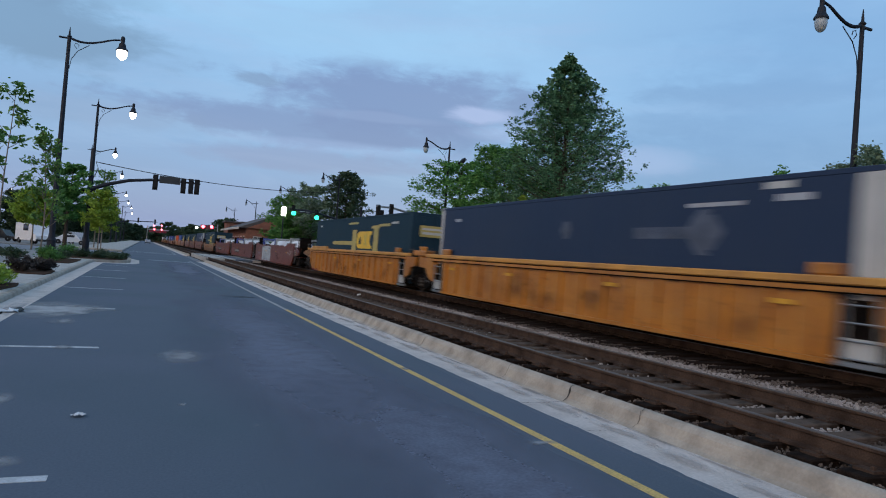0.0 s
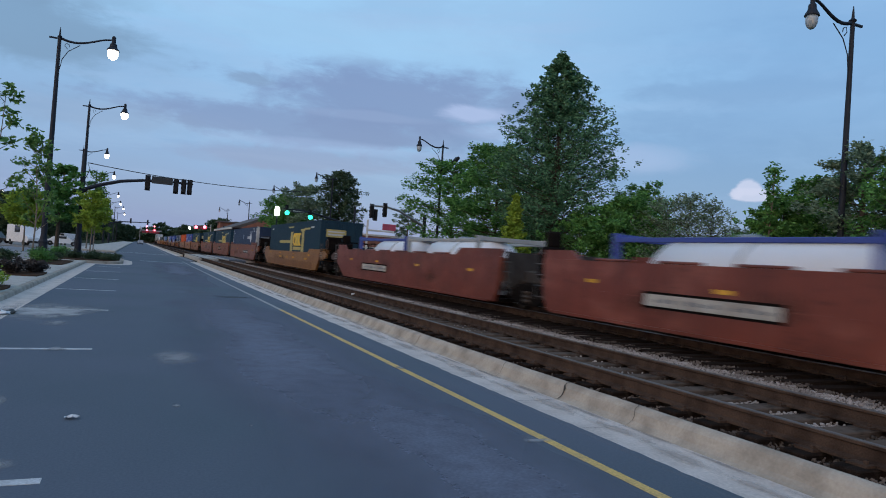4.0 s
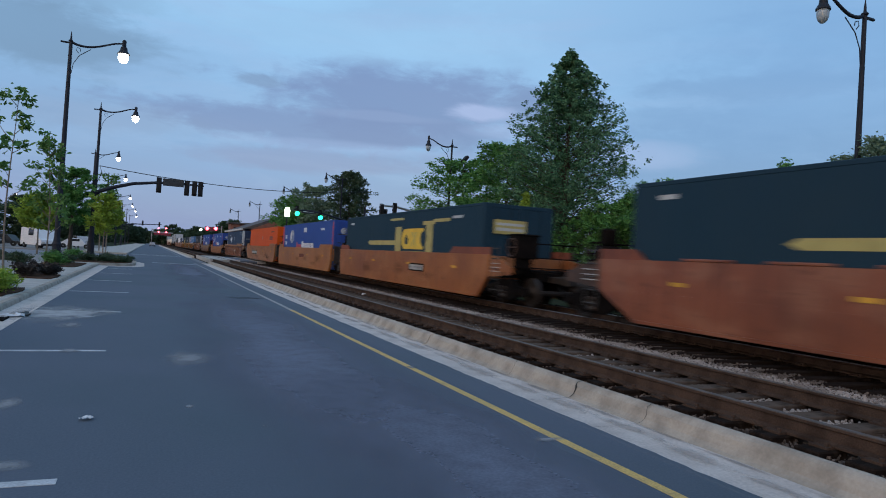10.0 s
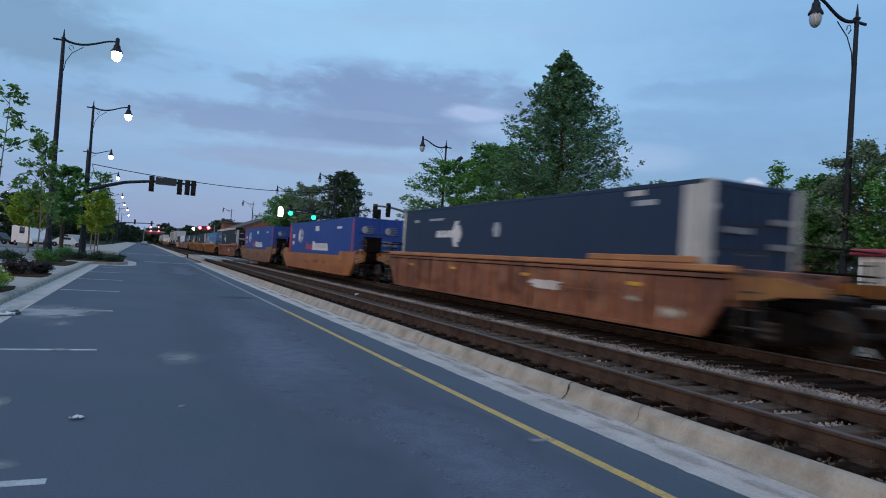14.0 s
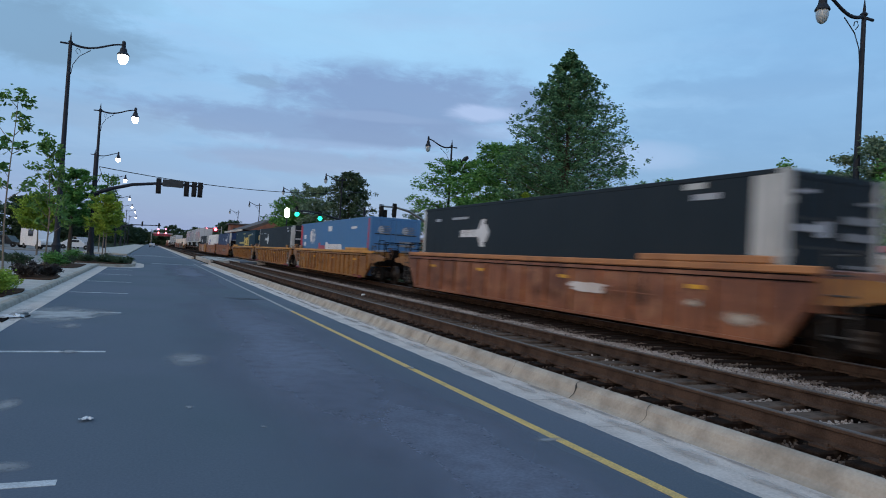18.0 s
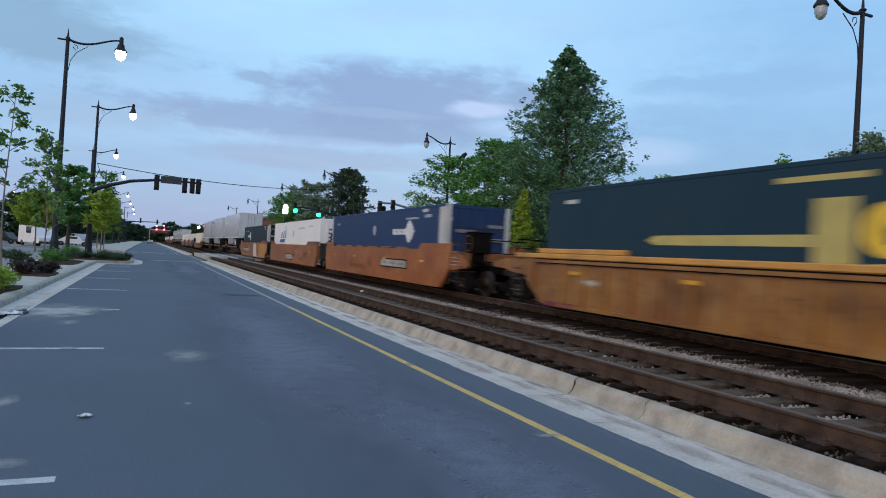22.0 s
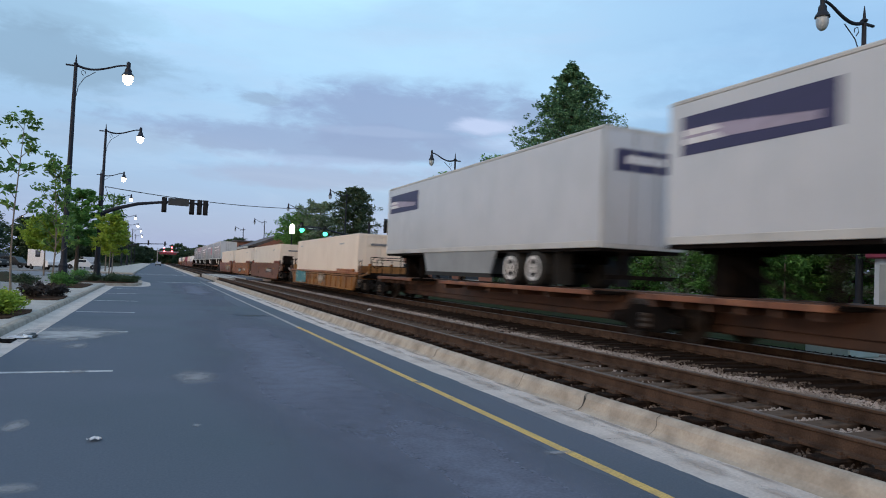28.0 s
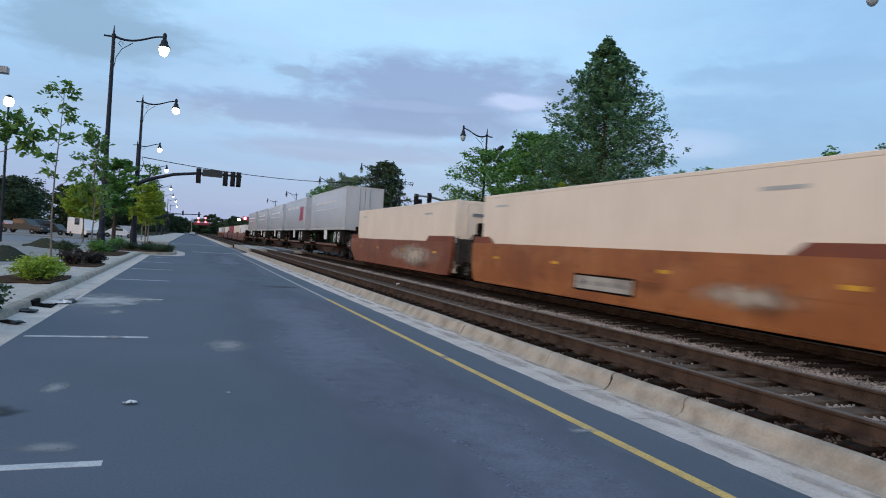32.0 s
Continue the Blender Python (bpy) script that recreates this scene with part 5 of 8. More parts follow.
def container(kind):
    """A 53-foot box: panelled sides, rails, corner posts, doors at the leading end; its base at z 0."""
    skin, post, label = {
        "navy": (NAVY, POST_GREY, "dark navy shipping container with pale grey end posts"),
        "navy_faded": (NAVY, POST_GREY, "dark navy shipping container with faded markings"),
        "navy_far": (NAVY, POST_GREY, "dark navy shipping container with pale grey end posts"),
        "deep": (NAVY_DEEP, POST_GREY, "deep blue shipping container with pale grey end posts"),
        "slate": (TEAL_BLUE, TEAL_BLUE, "slate blue shipping container with a yellow logo panel"),
        "royal": (ROYAL, RED_POST, "royal blue shipping container with red end posts"),
        "pale": (SKY_BLUE, RED_POST, "faded light blue shipping container with red end posts"),
        "orange": (ORANGE, ORANGE, "bright orange shipping container"),
        "charcoal": (CHARCOAL, POST_GREY, "charcoal shipping container with pale end posts"),
        "white": (WHITE_BOX, WHITE_BOX, "white shipping container with a blue logo"),
        "cream": (CREAM_BOX, CREAM_BOX, "plain cream shipping container"),
        "red": (MARK_RED, MARK_RED, "dull red shipping container"),
        "grey": (SILVER_BOX, POST_GREY, "plain pale grey shipping container")}[kind]
    c = thing("shipping_container", label, "container", group="containers on the train")
    H = 2.90
    # sides made of riveted sheets with slightly proud laps
    for s in (-1, 1):
        bm = lapped_panel(s, 0.12, 0.6, 0.03, H - 0.10)
        part("side_panel", bm, skin, c)
        part("top_rail", boxes((min(s * 1.30, s * 1.22), max(s * 1.30, s * 1.22), -HALF + 0.1, HALF - 0.1, H - 0.10, H - 0.005), bevel=0.012), skin, c)
        part("bottom_rail", boxes((min(s * 1.30, s * 1.20), max(s * 1.30, s * 1.20), -HALF + 0.1, HALF - 0.1, 0.0, 0.13), bevel=0.012), skin, c)
        for y in (-HALF, HALF):
            inner = -math.copysign(0.22, y)
            part("corner_post", boxes((min(s * 1.298, s * 1.10), max(s * 1.298, s * 1.10), min(y, y + inner), max(y, y + inner), 0.0, H), bevel=0.015), skin if post is RED_POST and y < 0 else post, c)
        if post is not skin:
            w = 0.75 if kind in ARROWED else 0.35
            part("end_band", boxes((min(s * 1.302, s * 1.29), max(s * 1.302, s * 1.29), -HALF + 0.22, -HALF + 0.22 + w * 0.55, 0.13, H - 0.1)), post, c)
    roof = bmesh.new()
    box(roof, -1.27, 1.27, -HALF + 0.1, HALF - 0.1, H - 0.05, H - 0.02)
    for j in range(14):
        y = -HALF + 0.7 + j * 1.13
        box(roof, -1.2, 1.2, y - 0.05, y + 0.05, H - 0.022, H - 0.006)
    part("roof", roof, skin if kind not in ("white", "cream") else WHITE_BOX, c)
    part("underframe", boxes((-1.2, 1.2, -HALF + 0.1, HALF - 0.1, 0.02, 0.12)), STEEL_DARK, c)
    part("rear_wall", boxes((-1.12, 1.12, HALF - 0.08, HALF - 0.02, 0.05, H - 0.05)), skin, c)
    for s in (-1, 1):
        d = part("door", boxes((min(s * 0.01, s * 1.10), max(s * 0.01, s * 1.10), -HALF + 0.015, -HALF + 0.06, 0.14, H - 0.14), bevel=0.01), skin, c)
        for x in (0.28, 0.82):
            bm = one(tube, [(s * x, -HALF - 0.015, 0.12), (s * x, -HALF - 0.015, H - 0.1)], 0.02, 6)
            part("lock_rod", bm, skin if kind in ARROWED + ("royal", "pale") else post, d)
            part("rod_handle", boxes((min(s * x, s * (x + 0.3)), max(s * x, s * (x + 0.3)), -HALF - 0.04, -HALF - 0.01, 1.10, 1.14)), POST_GREY, d)
        for z in (0.5, 1.4, 2.3):
            part("hinge", boxes((min(s * 1.08, s * 1.18), max(s * 1.08, s * 1.18), -HALF - 0.02, -HALF + 0.02, z, z + 0.12)), skin if post is RED_POST else post, d)
        if kind in ARROWED + ("orange", "royal", "pale"):
            part("door_bar", boxes(*[(min(s * 0.03, s * 1.08), max(s * 0.03, s * 1.08), -HALF + 0.004, -HALF + 0.02, z, z + 0.05) for z in (0.55, 1.05, 1.55, 2.05)]), MARK_BLACK, d)
    part("header", boxes((-1.12, 1.12, -HALF + 0.005, -HALF + 0.1, H - 0.14, H - 0.005), bevel=0.01), skin, c)
    if kind in ARROWED:
        # an arrow that points to the leading end, a line of print and a badge
        yc = -3.95 if kind in ("navy", "navy_faded", "deep") else 3.4
        ink, soft = (MARK_GHOST, MARK_SOFT) if kind == "navy_faded" else (MARK_WHITE, MARK_SOFT)
        k = 1.0 if yc < 0 else 0.85
        disc(c, ink, yc - 0.45 * k, 1.92, 0.50 * k, 0.78, seg=6)
        wedge(c, ink, [(yc - 0.05 * k, 2.02), (yc - 0.30 * k, 2.36), (yc - 0.62 * k, 2.36), (yc - 0.40 * k, 2.02)], 0.0065)
        wedge(c, ink, [(yc - 0.05 * k, 1.82), (yc - 0.30 * k, 1.48), (yc - 0.62 * k, 1.48), (yc - 0.40 * k, 1.82)], 0.0065)
        decal(c, ink, yc - 0.1, yc + 1.55 * k, 1.80, 2.04)
        for j in range(7):
            decal(c, skin, yc + 0.22 + 0.17 * j, yc + 0.25 + 0.17 * j, 1.83 + 0.04 * (j % 3), 2.045, 0.009)
        decal(c, soft, yc - 1.35 if yc < 0 else yc + 0.75, yc if yc < 0 else yc + 2.0, 2.41, 2.49)
        if kind != "charcoal":
            disc(c, MARK_GHOST if kind == "navy_faded" else soft, 0.2, 2.02, 0.24, 1.05, seg=6)
        decal(c, soft, HALF - 1.65, HALF - 1.2, 2.38, 2.48)
        decal(c, soft, -6.65, -6.0, 2.44, 2.56)
        decal(c, POST_GREY, -6.3, -5.75, 2.66, 2.78)
        if kind == "charcoal":
            end_decal(c, MARK_SOFT, -1.05, -0.45, 1.84, 1.96)
            end_decal(c, MARK_SOFT, -0.50, -0.22, 1.76, 2.04, 0.053)
            for z0, z1 in ((2.04, 2.18), (1.74, 1.88)):
                end_decal(c, MARK_DIM, 0.15, 1.05, z0, z1)
            end_decal(c, MARK_SOFT, -1.05, -0.62, 2.50, 2.56)
            end_decal(c, MARK_DIM, 0.55, 1.08, 2.40, 2.46)
            end_decal(c, MARK_DIM, 0.2, 1.0, 1.25, 1.31)
        else:
            end_decal(c, MARK_DIM, -0.95, -0.15, 1.88, 2.00)
            end_decal(c, MARK_DIM, 0.35, 1.0, 2.12, 2.24)
            end_decal(c, MARK_DIM, 0.35, 1.0, 1.62, 1.74)
    elif kind == "slate":
        decal(c, MARK_YELLOW, -2.95, -0.9, 1.32, 2.16, name="logo_panel")
        disc(c, MARK_YELLOW, -0.95, 1.74, 0.42, 1.0)
        disc(c, skin, -2.98, 1.74, 0.30, 1.0, 0.010)
        wedge(c, skin, [(-0.95, 1.52), (-1.3, 1.52), (-1.3, 1.74), (-1.12, 1.92), (-0.95, 1.74)], 0.010)
        wedge(c, MARK_DULL_YELLOW, [(-1.75, 1.46), (-1.85, 1.46), (-2.25, 2.02), (-2.15, 2.02)], 0.011)
        wedge(c, MARK_DULL_YELLOW, [(-2.25, 1.46), (-2.15, 1.46), (-1.75, 2.02), (-1.85, 2.02)], 0.012)
        decal(c, MARK_DULL_YELLOW, -3.1, -0.7, 1.02, 1.24)
        decal(c, MARK_DULL_YELLOW, -3.9, -3.22, 0.25, 2.36, name="frame_stripe")
        decal(c, MARK_DULL_YELLOW, -0.45, 0.25, 0.25, 2.26, name="frame_stripe")
        decal(c, MARK_DULL_YELLOW, -4.05, -2.9, 2.28, 2.42, 0.008)
        decal(c, MARK_DULL_YELLOW, 0.27, 3.9, 1.48, 1.68)
        wedge(c, MARK_DULL_YELLOW, [(3.9, 1.48), (4.15, 1.58), (3.9, 1.68)])
        decal(c, MARK_DULL_YELLOW, -0.65, 1.0, 2.54, 2.64)
        decal(c, MARK_DULL_YELLOW, -5.45, -3.95, 2.36, 2.48)
        decal(c, POST_GREY, HALF - 1.3, HALF - 0.8, 2.50, 2.60)
        decal(c, POST_GREY, -HALF + 1.6, -HALF + 2.4, 2.45, 2.54)
        end_decal(c, MARK_DULL_YELLOW, -0.95, 0.25, 1.92, 2.38)
        end_decal(c, POST_GREY, -0.85, 0.15, 2.02, 2.12, 0.056)
        end_decal(c, POST_GREY, -0.85, 0.15, 2.20, 2.28, 0.056)
    elif kind in ("royal", "pale"):
        # a striped globe, solid towards the trailing end
        disc(c, MARK_WHITE, 4.78, 2.02, 0.30, 1.25)
        for j in range(12):
            z = 1.58 + 0.08 * j
            w = math.sqrt(max(0.05, 1 - ((z - 2.02) / 0.52) ** 2))
            decal(c, MARK_WHITE, 4.35 - 0.78 * w, 4.35 + 0.68 * w, z - 0.018, z + 0.018, 0.009)
        decal(c, MARK_RED, 0.9, 2.6, 1.14, 1.44)
        decal(c, MARK_RED, 2.15, 2.6, 1.44, 1.60)
        wedge(c, MARK_WHITE, [(0.85, 1.10), (0.85, 1.64), (0.35, 1.64), (0.22, 1.52), (-2.75, 1.52), (-3.05, 1.10)])
        for j in range(8):
            decal(c, skin, 0.05 - 0.36 * j, 0.10 - 0.36 * j, 1.24, 1.46, 0.010)
        decal(c, MARK_WHITE, -0.6, 0.3, 2.28, 2.58)
        decal(c, MARK_WHITE, -5.7, -4.7, 2.34, 2.46)
        decal(c, MARK_WHITE, 6.3, 6.9, 1.40, 1.66)
        decal(c, MARK_WHITE, 6.3, 6.9, 1.86, 2.12)
        decal(c, RED_POST, HALF - 0.6, HALF - 0.24, 0.14, 2.78)
        for x in (-0.62, 0.62):
            turned = Matrix(((0, 1, 0, 0), (1, 0, 0, -HALF - 0.05), (0, 0, 1, 0), (0, 0, 0, 1)))
            part("end_marking", one(prism, [(x - 0.16 + 0.15 * math.cos(math.pi * i / 8), 2.28 + 0.17 * math.sin(math.pi * i / 8)) for i in range(16)], -0.003, 0.003), MARK_SOFT, c).matrix_basis = turned
            for k in range(5):
                z = 2.10 + 0.09 * k
                end_decal(c, MARK_DIM, x - 0.18, x + 0.36 * math.sqrt(1 - ((z - 2.28) / 0.28) ** 2), z - 0.016, z + 0.016, 0.056)
        end_decal(c, MARK_DIM, 0.2, 1.0, 1.50, 1.60)
        end_decal(c, MARK_DIM, 0.2, 1.0, 1.66, 1.76)
        end_decal(c, MARK_DIM, 0.3, 0.95, 1.05, 1.30)
        end_decal(c, MARK_SOFT, -1.05, -0.45, 1.20, 1.28)
    elif kind == "orange":
        decal(c, MARK_BLACK, -5.8, -4.2, 1.80, 1.90)
        decal(c, MARK_BLACK, -5.8, -4.2, 1.97, 2.08)
        decal(c, CAR_PEACH, -0.5, 0.0, 1.86, 2.12)
        decal(c, SPINE_RUST, -6.4, -5.0, 2.44, 2.54)
        end_decal(c, MARK_BLACK, -0.9, 0.9, 1.90, 2.16)
        end_decal(c, MARK_BLACK, -0.9, 0.9, 1.55, 1.72)
    elif kind == "white":
        for a in ([(5.5, 1.35), (3.4, 1.35), (3.2, 1.62), (5.3, 1.62)], [(5.1, 1.70), (4.6, 1.70), (4.4, 2.15), (4.75, 2.15)], [(4.2, 1.70), (3.7, 1.70), (3.6, 2.25), (3.9, 2.25)], [(3.4, 1.70), (3.0, 1.70), (2.95, 2.3), (3.2, 2.3)]):
            wedge(c, MARK_BLUE, a)
        decal(c, MARK_BLUE, 3.1, 5.5, 1.14, 1.24)
        decal(c, MARK_FAINT, -3.6, -1.6, 2.30, 2.42)
        decal(c, MARK_SOFT, 3.0, 3.3, 2.34, 2.56)
        disc(c, MARK_FAINT, 0.2, 2.0, 0.24)
        decal(c, MARK_FAINT, -6.2, -4.8, 2.42, 2.50)
        for z in (1.45, 1.7, 1.95, 2.2):
            end_decal(c, MARK_BLUE, -0.75, 0.85, z, z + 0.10)
    elif kind == "cream":
        decal(c, POST_GREY, -5.3, -4.3, 2.38, 2.46)
        decal(c, POST_GREY, HALF - 1.9, HALF - 1.0, 2.46, 2.53)
        end_decal(c, MARK_DIM, -0.6, 0.5, 2.28, 2.40)
        for s in (-1, 1):
            part("rust_run", boxes((s * 0.6 - 0.1, s * 0.6 + 0.1, -HALF - 0.052, -HALF - 0.046, 0.2, 1.3)), CAR_TAN, c)
    return c


def tank_container(frame):
    """A low 20-foot tank in a steel frame; its base at z 0."""
    c = thing("tank_container", "white clad tank in an open steel frame", "container", group="containers on the train")
    bm = bmesh.new()
    lathe(bm, [(0.05, -2.75), (0.40, -2.70), (0.70, -2.5), (0.86, -2.2), (0.88, 2.2), (0.72, 2.5), (0.40, 2.70), (0.05, 2.75)], (0, 0, 0.90), 24, "Y")
    part("tank", bm, TANK_WHITE, c, smooth=True)
    part("band", one(lathe, [(0.88, -0.04), (0.895, -0.04), (0.895, 0.04), (0.88, 0.04)], (0, 0, 0.90), 24, "Y"), POST_GREY, c)
    for s in (-1, 1):
        part("top_rail", boxes((s * 1.2 - 0.05, s * 1.2 + 0.05, -3.0, 3.0, 1.66, 1.76), bevel=0.01), frame, c)
        part("bottom_rail", boxes((s * 1.2 - 0.05, s * 1.2 + 0.05, -3.0, 3.0, 0.0, 0.14), bevel=0.01), frame, c)
        for e in (-1, 1):
            part("corner_post", boxes((s * 1.2 - 0.07, s * 1.2 + 0.07, e * 2.97 - 0.07, e * 2.97 + 0.07, 0.0, 1.86), bevel=0.01), frame, c)
            bm = one(tube, [(s * 1.18, e * 2.95, 0.6), (s * 0.9, e * 2.1, 0.5)], 0.05, 6)
            part("brace", bm, frame, c)
    for e in (-1, 1):
        part("end_rail", boxes((-1.2, 1.2, e * 2.97 - 0.05, e * 2.97 + 0.05, 1.70, 1.84), (-1.2, 1.2, e * 2.97 - 0.05, e * 2.97 + 0.05, 0.0, 0.14), bevel=0.01), frame, c)
    part("walkway", boxes((-0.35, 0.35, -2.6, 2.6, 1.79, 1.83)), FRAME_GREY, c)
    part("hatch", one(lathe, [(0.25, 0.0), (0.25, 0.1), (0.2, 0.14), (0.02, 0.16)], (0, 0.4, 1.76), 14), GALVANISED, c)
    return c


def spine_car(lead, trail, E=9.6):
    """A spine unit: a centre sill, side wheel platforms and a hitch."""
    car = thing("spine_car", "rusty spine car with side wheel platforms", "rail car", group="cars of the train")
    sill = part("centre_sill", boxes((-0.34, 0.34, -E, E, 0.42, 0.98), (-0.30, 0.30, 1.2 - E, E - 1.2, 0.24, 0.44), bevel=0.03), SPINE_RUST, car)
    part("sill_flange", boxes((-0.46, 0.46, -E, E, 0.96, 1.0)), SPINE_RUST, sill)
    for y0, y1 in ((1.6 - E, 1.2), (4.2, E - 1.0)):
        for s in (-1, 1):
            d = part("wheel_platform", boxes((min(s * 0.35, s * 1.45), max(s * 0.35, s * 1.45), y0, y1, 0.90, 0.97)), STEEL_DARK, car)
            part("platform_edge", boxes((min(s * 1.42, s * 1.5), max(s * 1.42, s * 1.5), y0, y1, 0.87, 0.99), bevel=0.01), CAR_RUSTY, d)
            for j in range(6):
                yy = y0 + 0.3 + (y1 - y0 - 0.6) * j / 5
                part("outrigger", one(prism, [(yy - 0.05, 0.88), (yy + 0.05, 0.88), (yy + 0.05, 0.72), (yy - 0.05, 0.72)], min(s * 0.34, s * 1.42), max(s * 0.34, s * 1.42)), SPINE_RUST, d)
    h = part("hitch", boxes((-0.5, 0.5, 7.1, 7.6, 1.0, 1.88), (-0.7, 0.7, 6.9, 7.8, 1.86, 1.935), bevel=0.03), STEEL_DARK, car)
    bm = bmesh.new()
    for s in (-1, 1):
        tube(bm, [(s * 0.4, 5.6, 1.0), (s * 0.4, 7.2, 1.82)], 0.06, 6)
    part("hitch_strut", bm, STEEL_DARK, h)
    for y, kind in ((-E, lead), (E, trail)):
        s = 1 if y > 0 else -1
        if kind == "end":
            truck(car, y - s * 0.6)
            coupler(car, y, s)
            part("end_platform", boxes((-1.3, 1.3, min(y, y - s * 0.9), max(y, y - s * 0.9), 0.98, 1.04), bevel=0.01), STEEL_DARK, car)
            bm = bmesh.new()
            for xx in (-1.25, -0.5, 0.5, 1.25):
                tube(bm, [(xx, y - s * 0.1, 1.02), (xx, y - s * 0.1, 1.75)], 0.022, 6)
            tube(bm, [(-1.25, y - s * 0.1, 1.74), (1.25, y - s * 0.1, 1.74)], 0.022, 6)
            part("handrail", bm, STEEL_DARK, car)
        elif s < 0:
            truck(car, y - 0.1)
    return car


def trailer(logo, half=HALF):
    """A 53-foot road trailer; z 0 is the underside of its box, its doors at the leading end."""
    c = thing("road_trailer", {"purple": "silver box trailer with a dark purple logo panel", "figure": "silver box trailer with a small orange figure logo", "plain": "plain silver box trailer", "pink": "silver box trailer with reddish side lettering"}[logo], "trailer", group="trailers on the train")
    H = 2.98
    for s in (-1, 1):
        bm = lapped_panel(s, 0.03, 1.24, 0.02, H - 0.10, 0.16, half)
        part("side_panel", bm, SILVER_BOX, c)
        part("top_rail", boxes((min(s * 1.30, s * 1.2), max(s * 1.30, s * 1.2), -half, half, H - 0.11, H), bevel=0.03), POST_GREY, c)
        part("bottom_rail", boxes((min(s * 1.302, s * 1.2), max(s * 1.302, s * 1.2), -half, half, 0.0, 0.17), bevel=0.01), POST_GREY, c)
        if half < 7.5:
            part("side_skirt", boxes((min(s * 1.26, s * 1.22), max(s * 1.26, s * 1.22), -0.6, 0.5, -0.72, 0.0), bevel=0.01), WHITE_BOX, c, "short pale side skirt")
        else:
            part("side_skirt", one(prism, [(-2.75, 0.0), (3.4, 0.0), (3.0, -0.74), (-2.35, -0.74)], min(s * 1.27, s * 1.25), max(s * 1.27, s * 1.25)), SKIRT_SHADED, c, "side skirt toned grey for shade, with a dark lower edge")
            part("skirt_edge", boxes((min(s * 1.275, s * 1.245), max(s * 1.275, s * 1.245), -2.4, 3.1, -0.86, -0.72)), RUBBER, c)
        part("landing_leg", boxes((s * 0.9 - 0.06, s * 0.9 + 0.06, 4.4, 4.55, -1.05, 0.0), (s * 0.9 - 0.15, s * 0.9 + 0.15, 4.3, 4.65, -1.1, -1.04)), STEEL_DARK, c)
    part("roof", boxes((-1.25, 1.25, -half + 0.02, half - 0.02, H - 0.03, H - 0.008)), SILVER_BOX, c)
    part("floor", boxes((-1.25, 1.25, -half + 0.02, half - 0.02, -0.08, 0.03)), STEEL_DARK, c)
    part("nose", boxes((-1.26, 1.26, half - 0.06, half, 0.05, H - 0.03), bevel=0.02), SILVER_BOX, c)
    for s in (-1, 1):
        d = part("door", boxes((min(s * 0.01, s * 1.22), max(s * 0.01, s * 1.22), -half - 0.012, -half + 0.03, 0.10, H - 0.10), bevel=0.01), SILVER_BOX, c)
        part("lock_rod", one(tube, [(s * 0.35, -half - 0.03, 0.1), (s * 0.35, -half - 0.03, H - 0.1)], 0.018, 6), GALVANISED, d)
    part("door_frame", boxes((-1.295, -1.22, -half - 0.015, -half + 0.02, 0.0, H), (1.22, 1.295, -half - 0.015, -half + 0.02, 0.0, H), (-1.22, 1.22, -half - 0.015, -half + 0.02, H - 0.10, H), (-1.22, 1.22, -half - 0.015, -half + 0.02, 0.0, 0.10)), POST_GREY, c)
    part("impact_guard", boxes((-1.1, 1.1, -half, -half + 0.1, -0.75, -0.65), (-0.6, -0.5, -half, -half + 0.1, -0.7, 0.0), (0.5, 0.6, -half, -half + 0.1, -0.7, 0.0)), STEEL_DARK, c)
    bogie = part("bogie", boxes((-0.55, -0.45, -6.0, -2.4, -0.35, -0.08), (0.45, 0.55, -6.0, -2.4, -0.35, -0.08), bevel=0.02), STEEL_DARK, c)
    for y in (-5.0, -3.68):
        part("axle", one(tube, [(-1.1, y, -0.53), (1.1, y, -0.53)], 0.07, 8), STEEL_DARK, bogie)
        for s in (-1, 1):
            part("tyre", one(lathe, [(0.30, -0.28), (0.46, -0.28), (0.515, -0.22), (0.515, 0.22), (0.46, 0.28), (0.30, 0.28)], (s * 0.99, y, -0.53), 22, "X"), RUBBER, bogie)
            part("rim", one(lathe, [(0.02, s * 0.27), (0.10, s * 0.30), (0.20, s * 0.24), (0.30, s * 0.30), (0.36, s * 0.295), (0.36, s * 0.2)], (s * 0.99, y, -0.53), 18, "X"), RIM_WHITE, bogie)
    for s in (-1, 1):
        part("mud_flap", boxes((min(s * 0.7, s * 1.25), max(s * 0.7, s * 1.25), -6.1, -6.07, -0.95, -0.05)), RUBBER, bogie)
    if logo == "purple":
        decal(c, MARK_PURPLE, half - 3.85, half - 0.4, 1.80, 2.60, name="logo_panel")
        wedge(c, MARK_LILAC, [(half - 3.5, 1.98), (half - 0.45, 2.06), (half - 0.45, 2.34), (half - 1.6, 2.30), (half - 3.5, 2.12)], 0.010)
        wedge(c, MARK_WHITE, [(half - 1.5, 2.02), (half - 0.5, 2.02), (half - 0.5, 2.14), (half - 1.3, 2.14)], 0.013)
        wedge(c, MARK_WHITE, [(half - 1.4, 2.2), (half - 0.5, 2.2), (half - 0.5, 2.32), (half - 1.2, 2.32)], 0.013)
        part("end_marking", boxes((-0.9, 0.9, -half - 0.022, -half - 0.016, 1.9, 2.45)), MARK_PURPLE, c)
        part("end_marking", boxes((-0.6, 0.6, -half - 0.028, -half - 0.022, 2.1, 2.3)), MARK_WHITE, c)
    elif logo == "figure":
        disc(c, CAR_TAN, -6.2, 1.55, 0.24, 1.7)
        disc(c, CAR_RUSTY, -6.25, 2.05, 0.17)
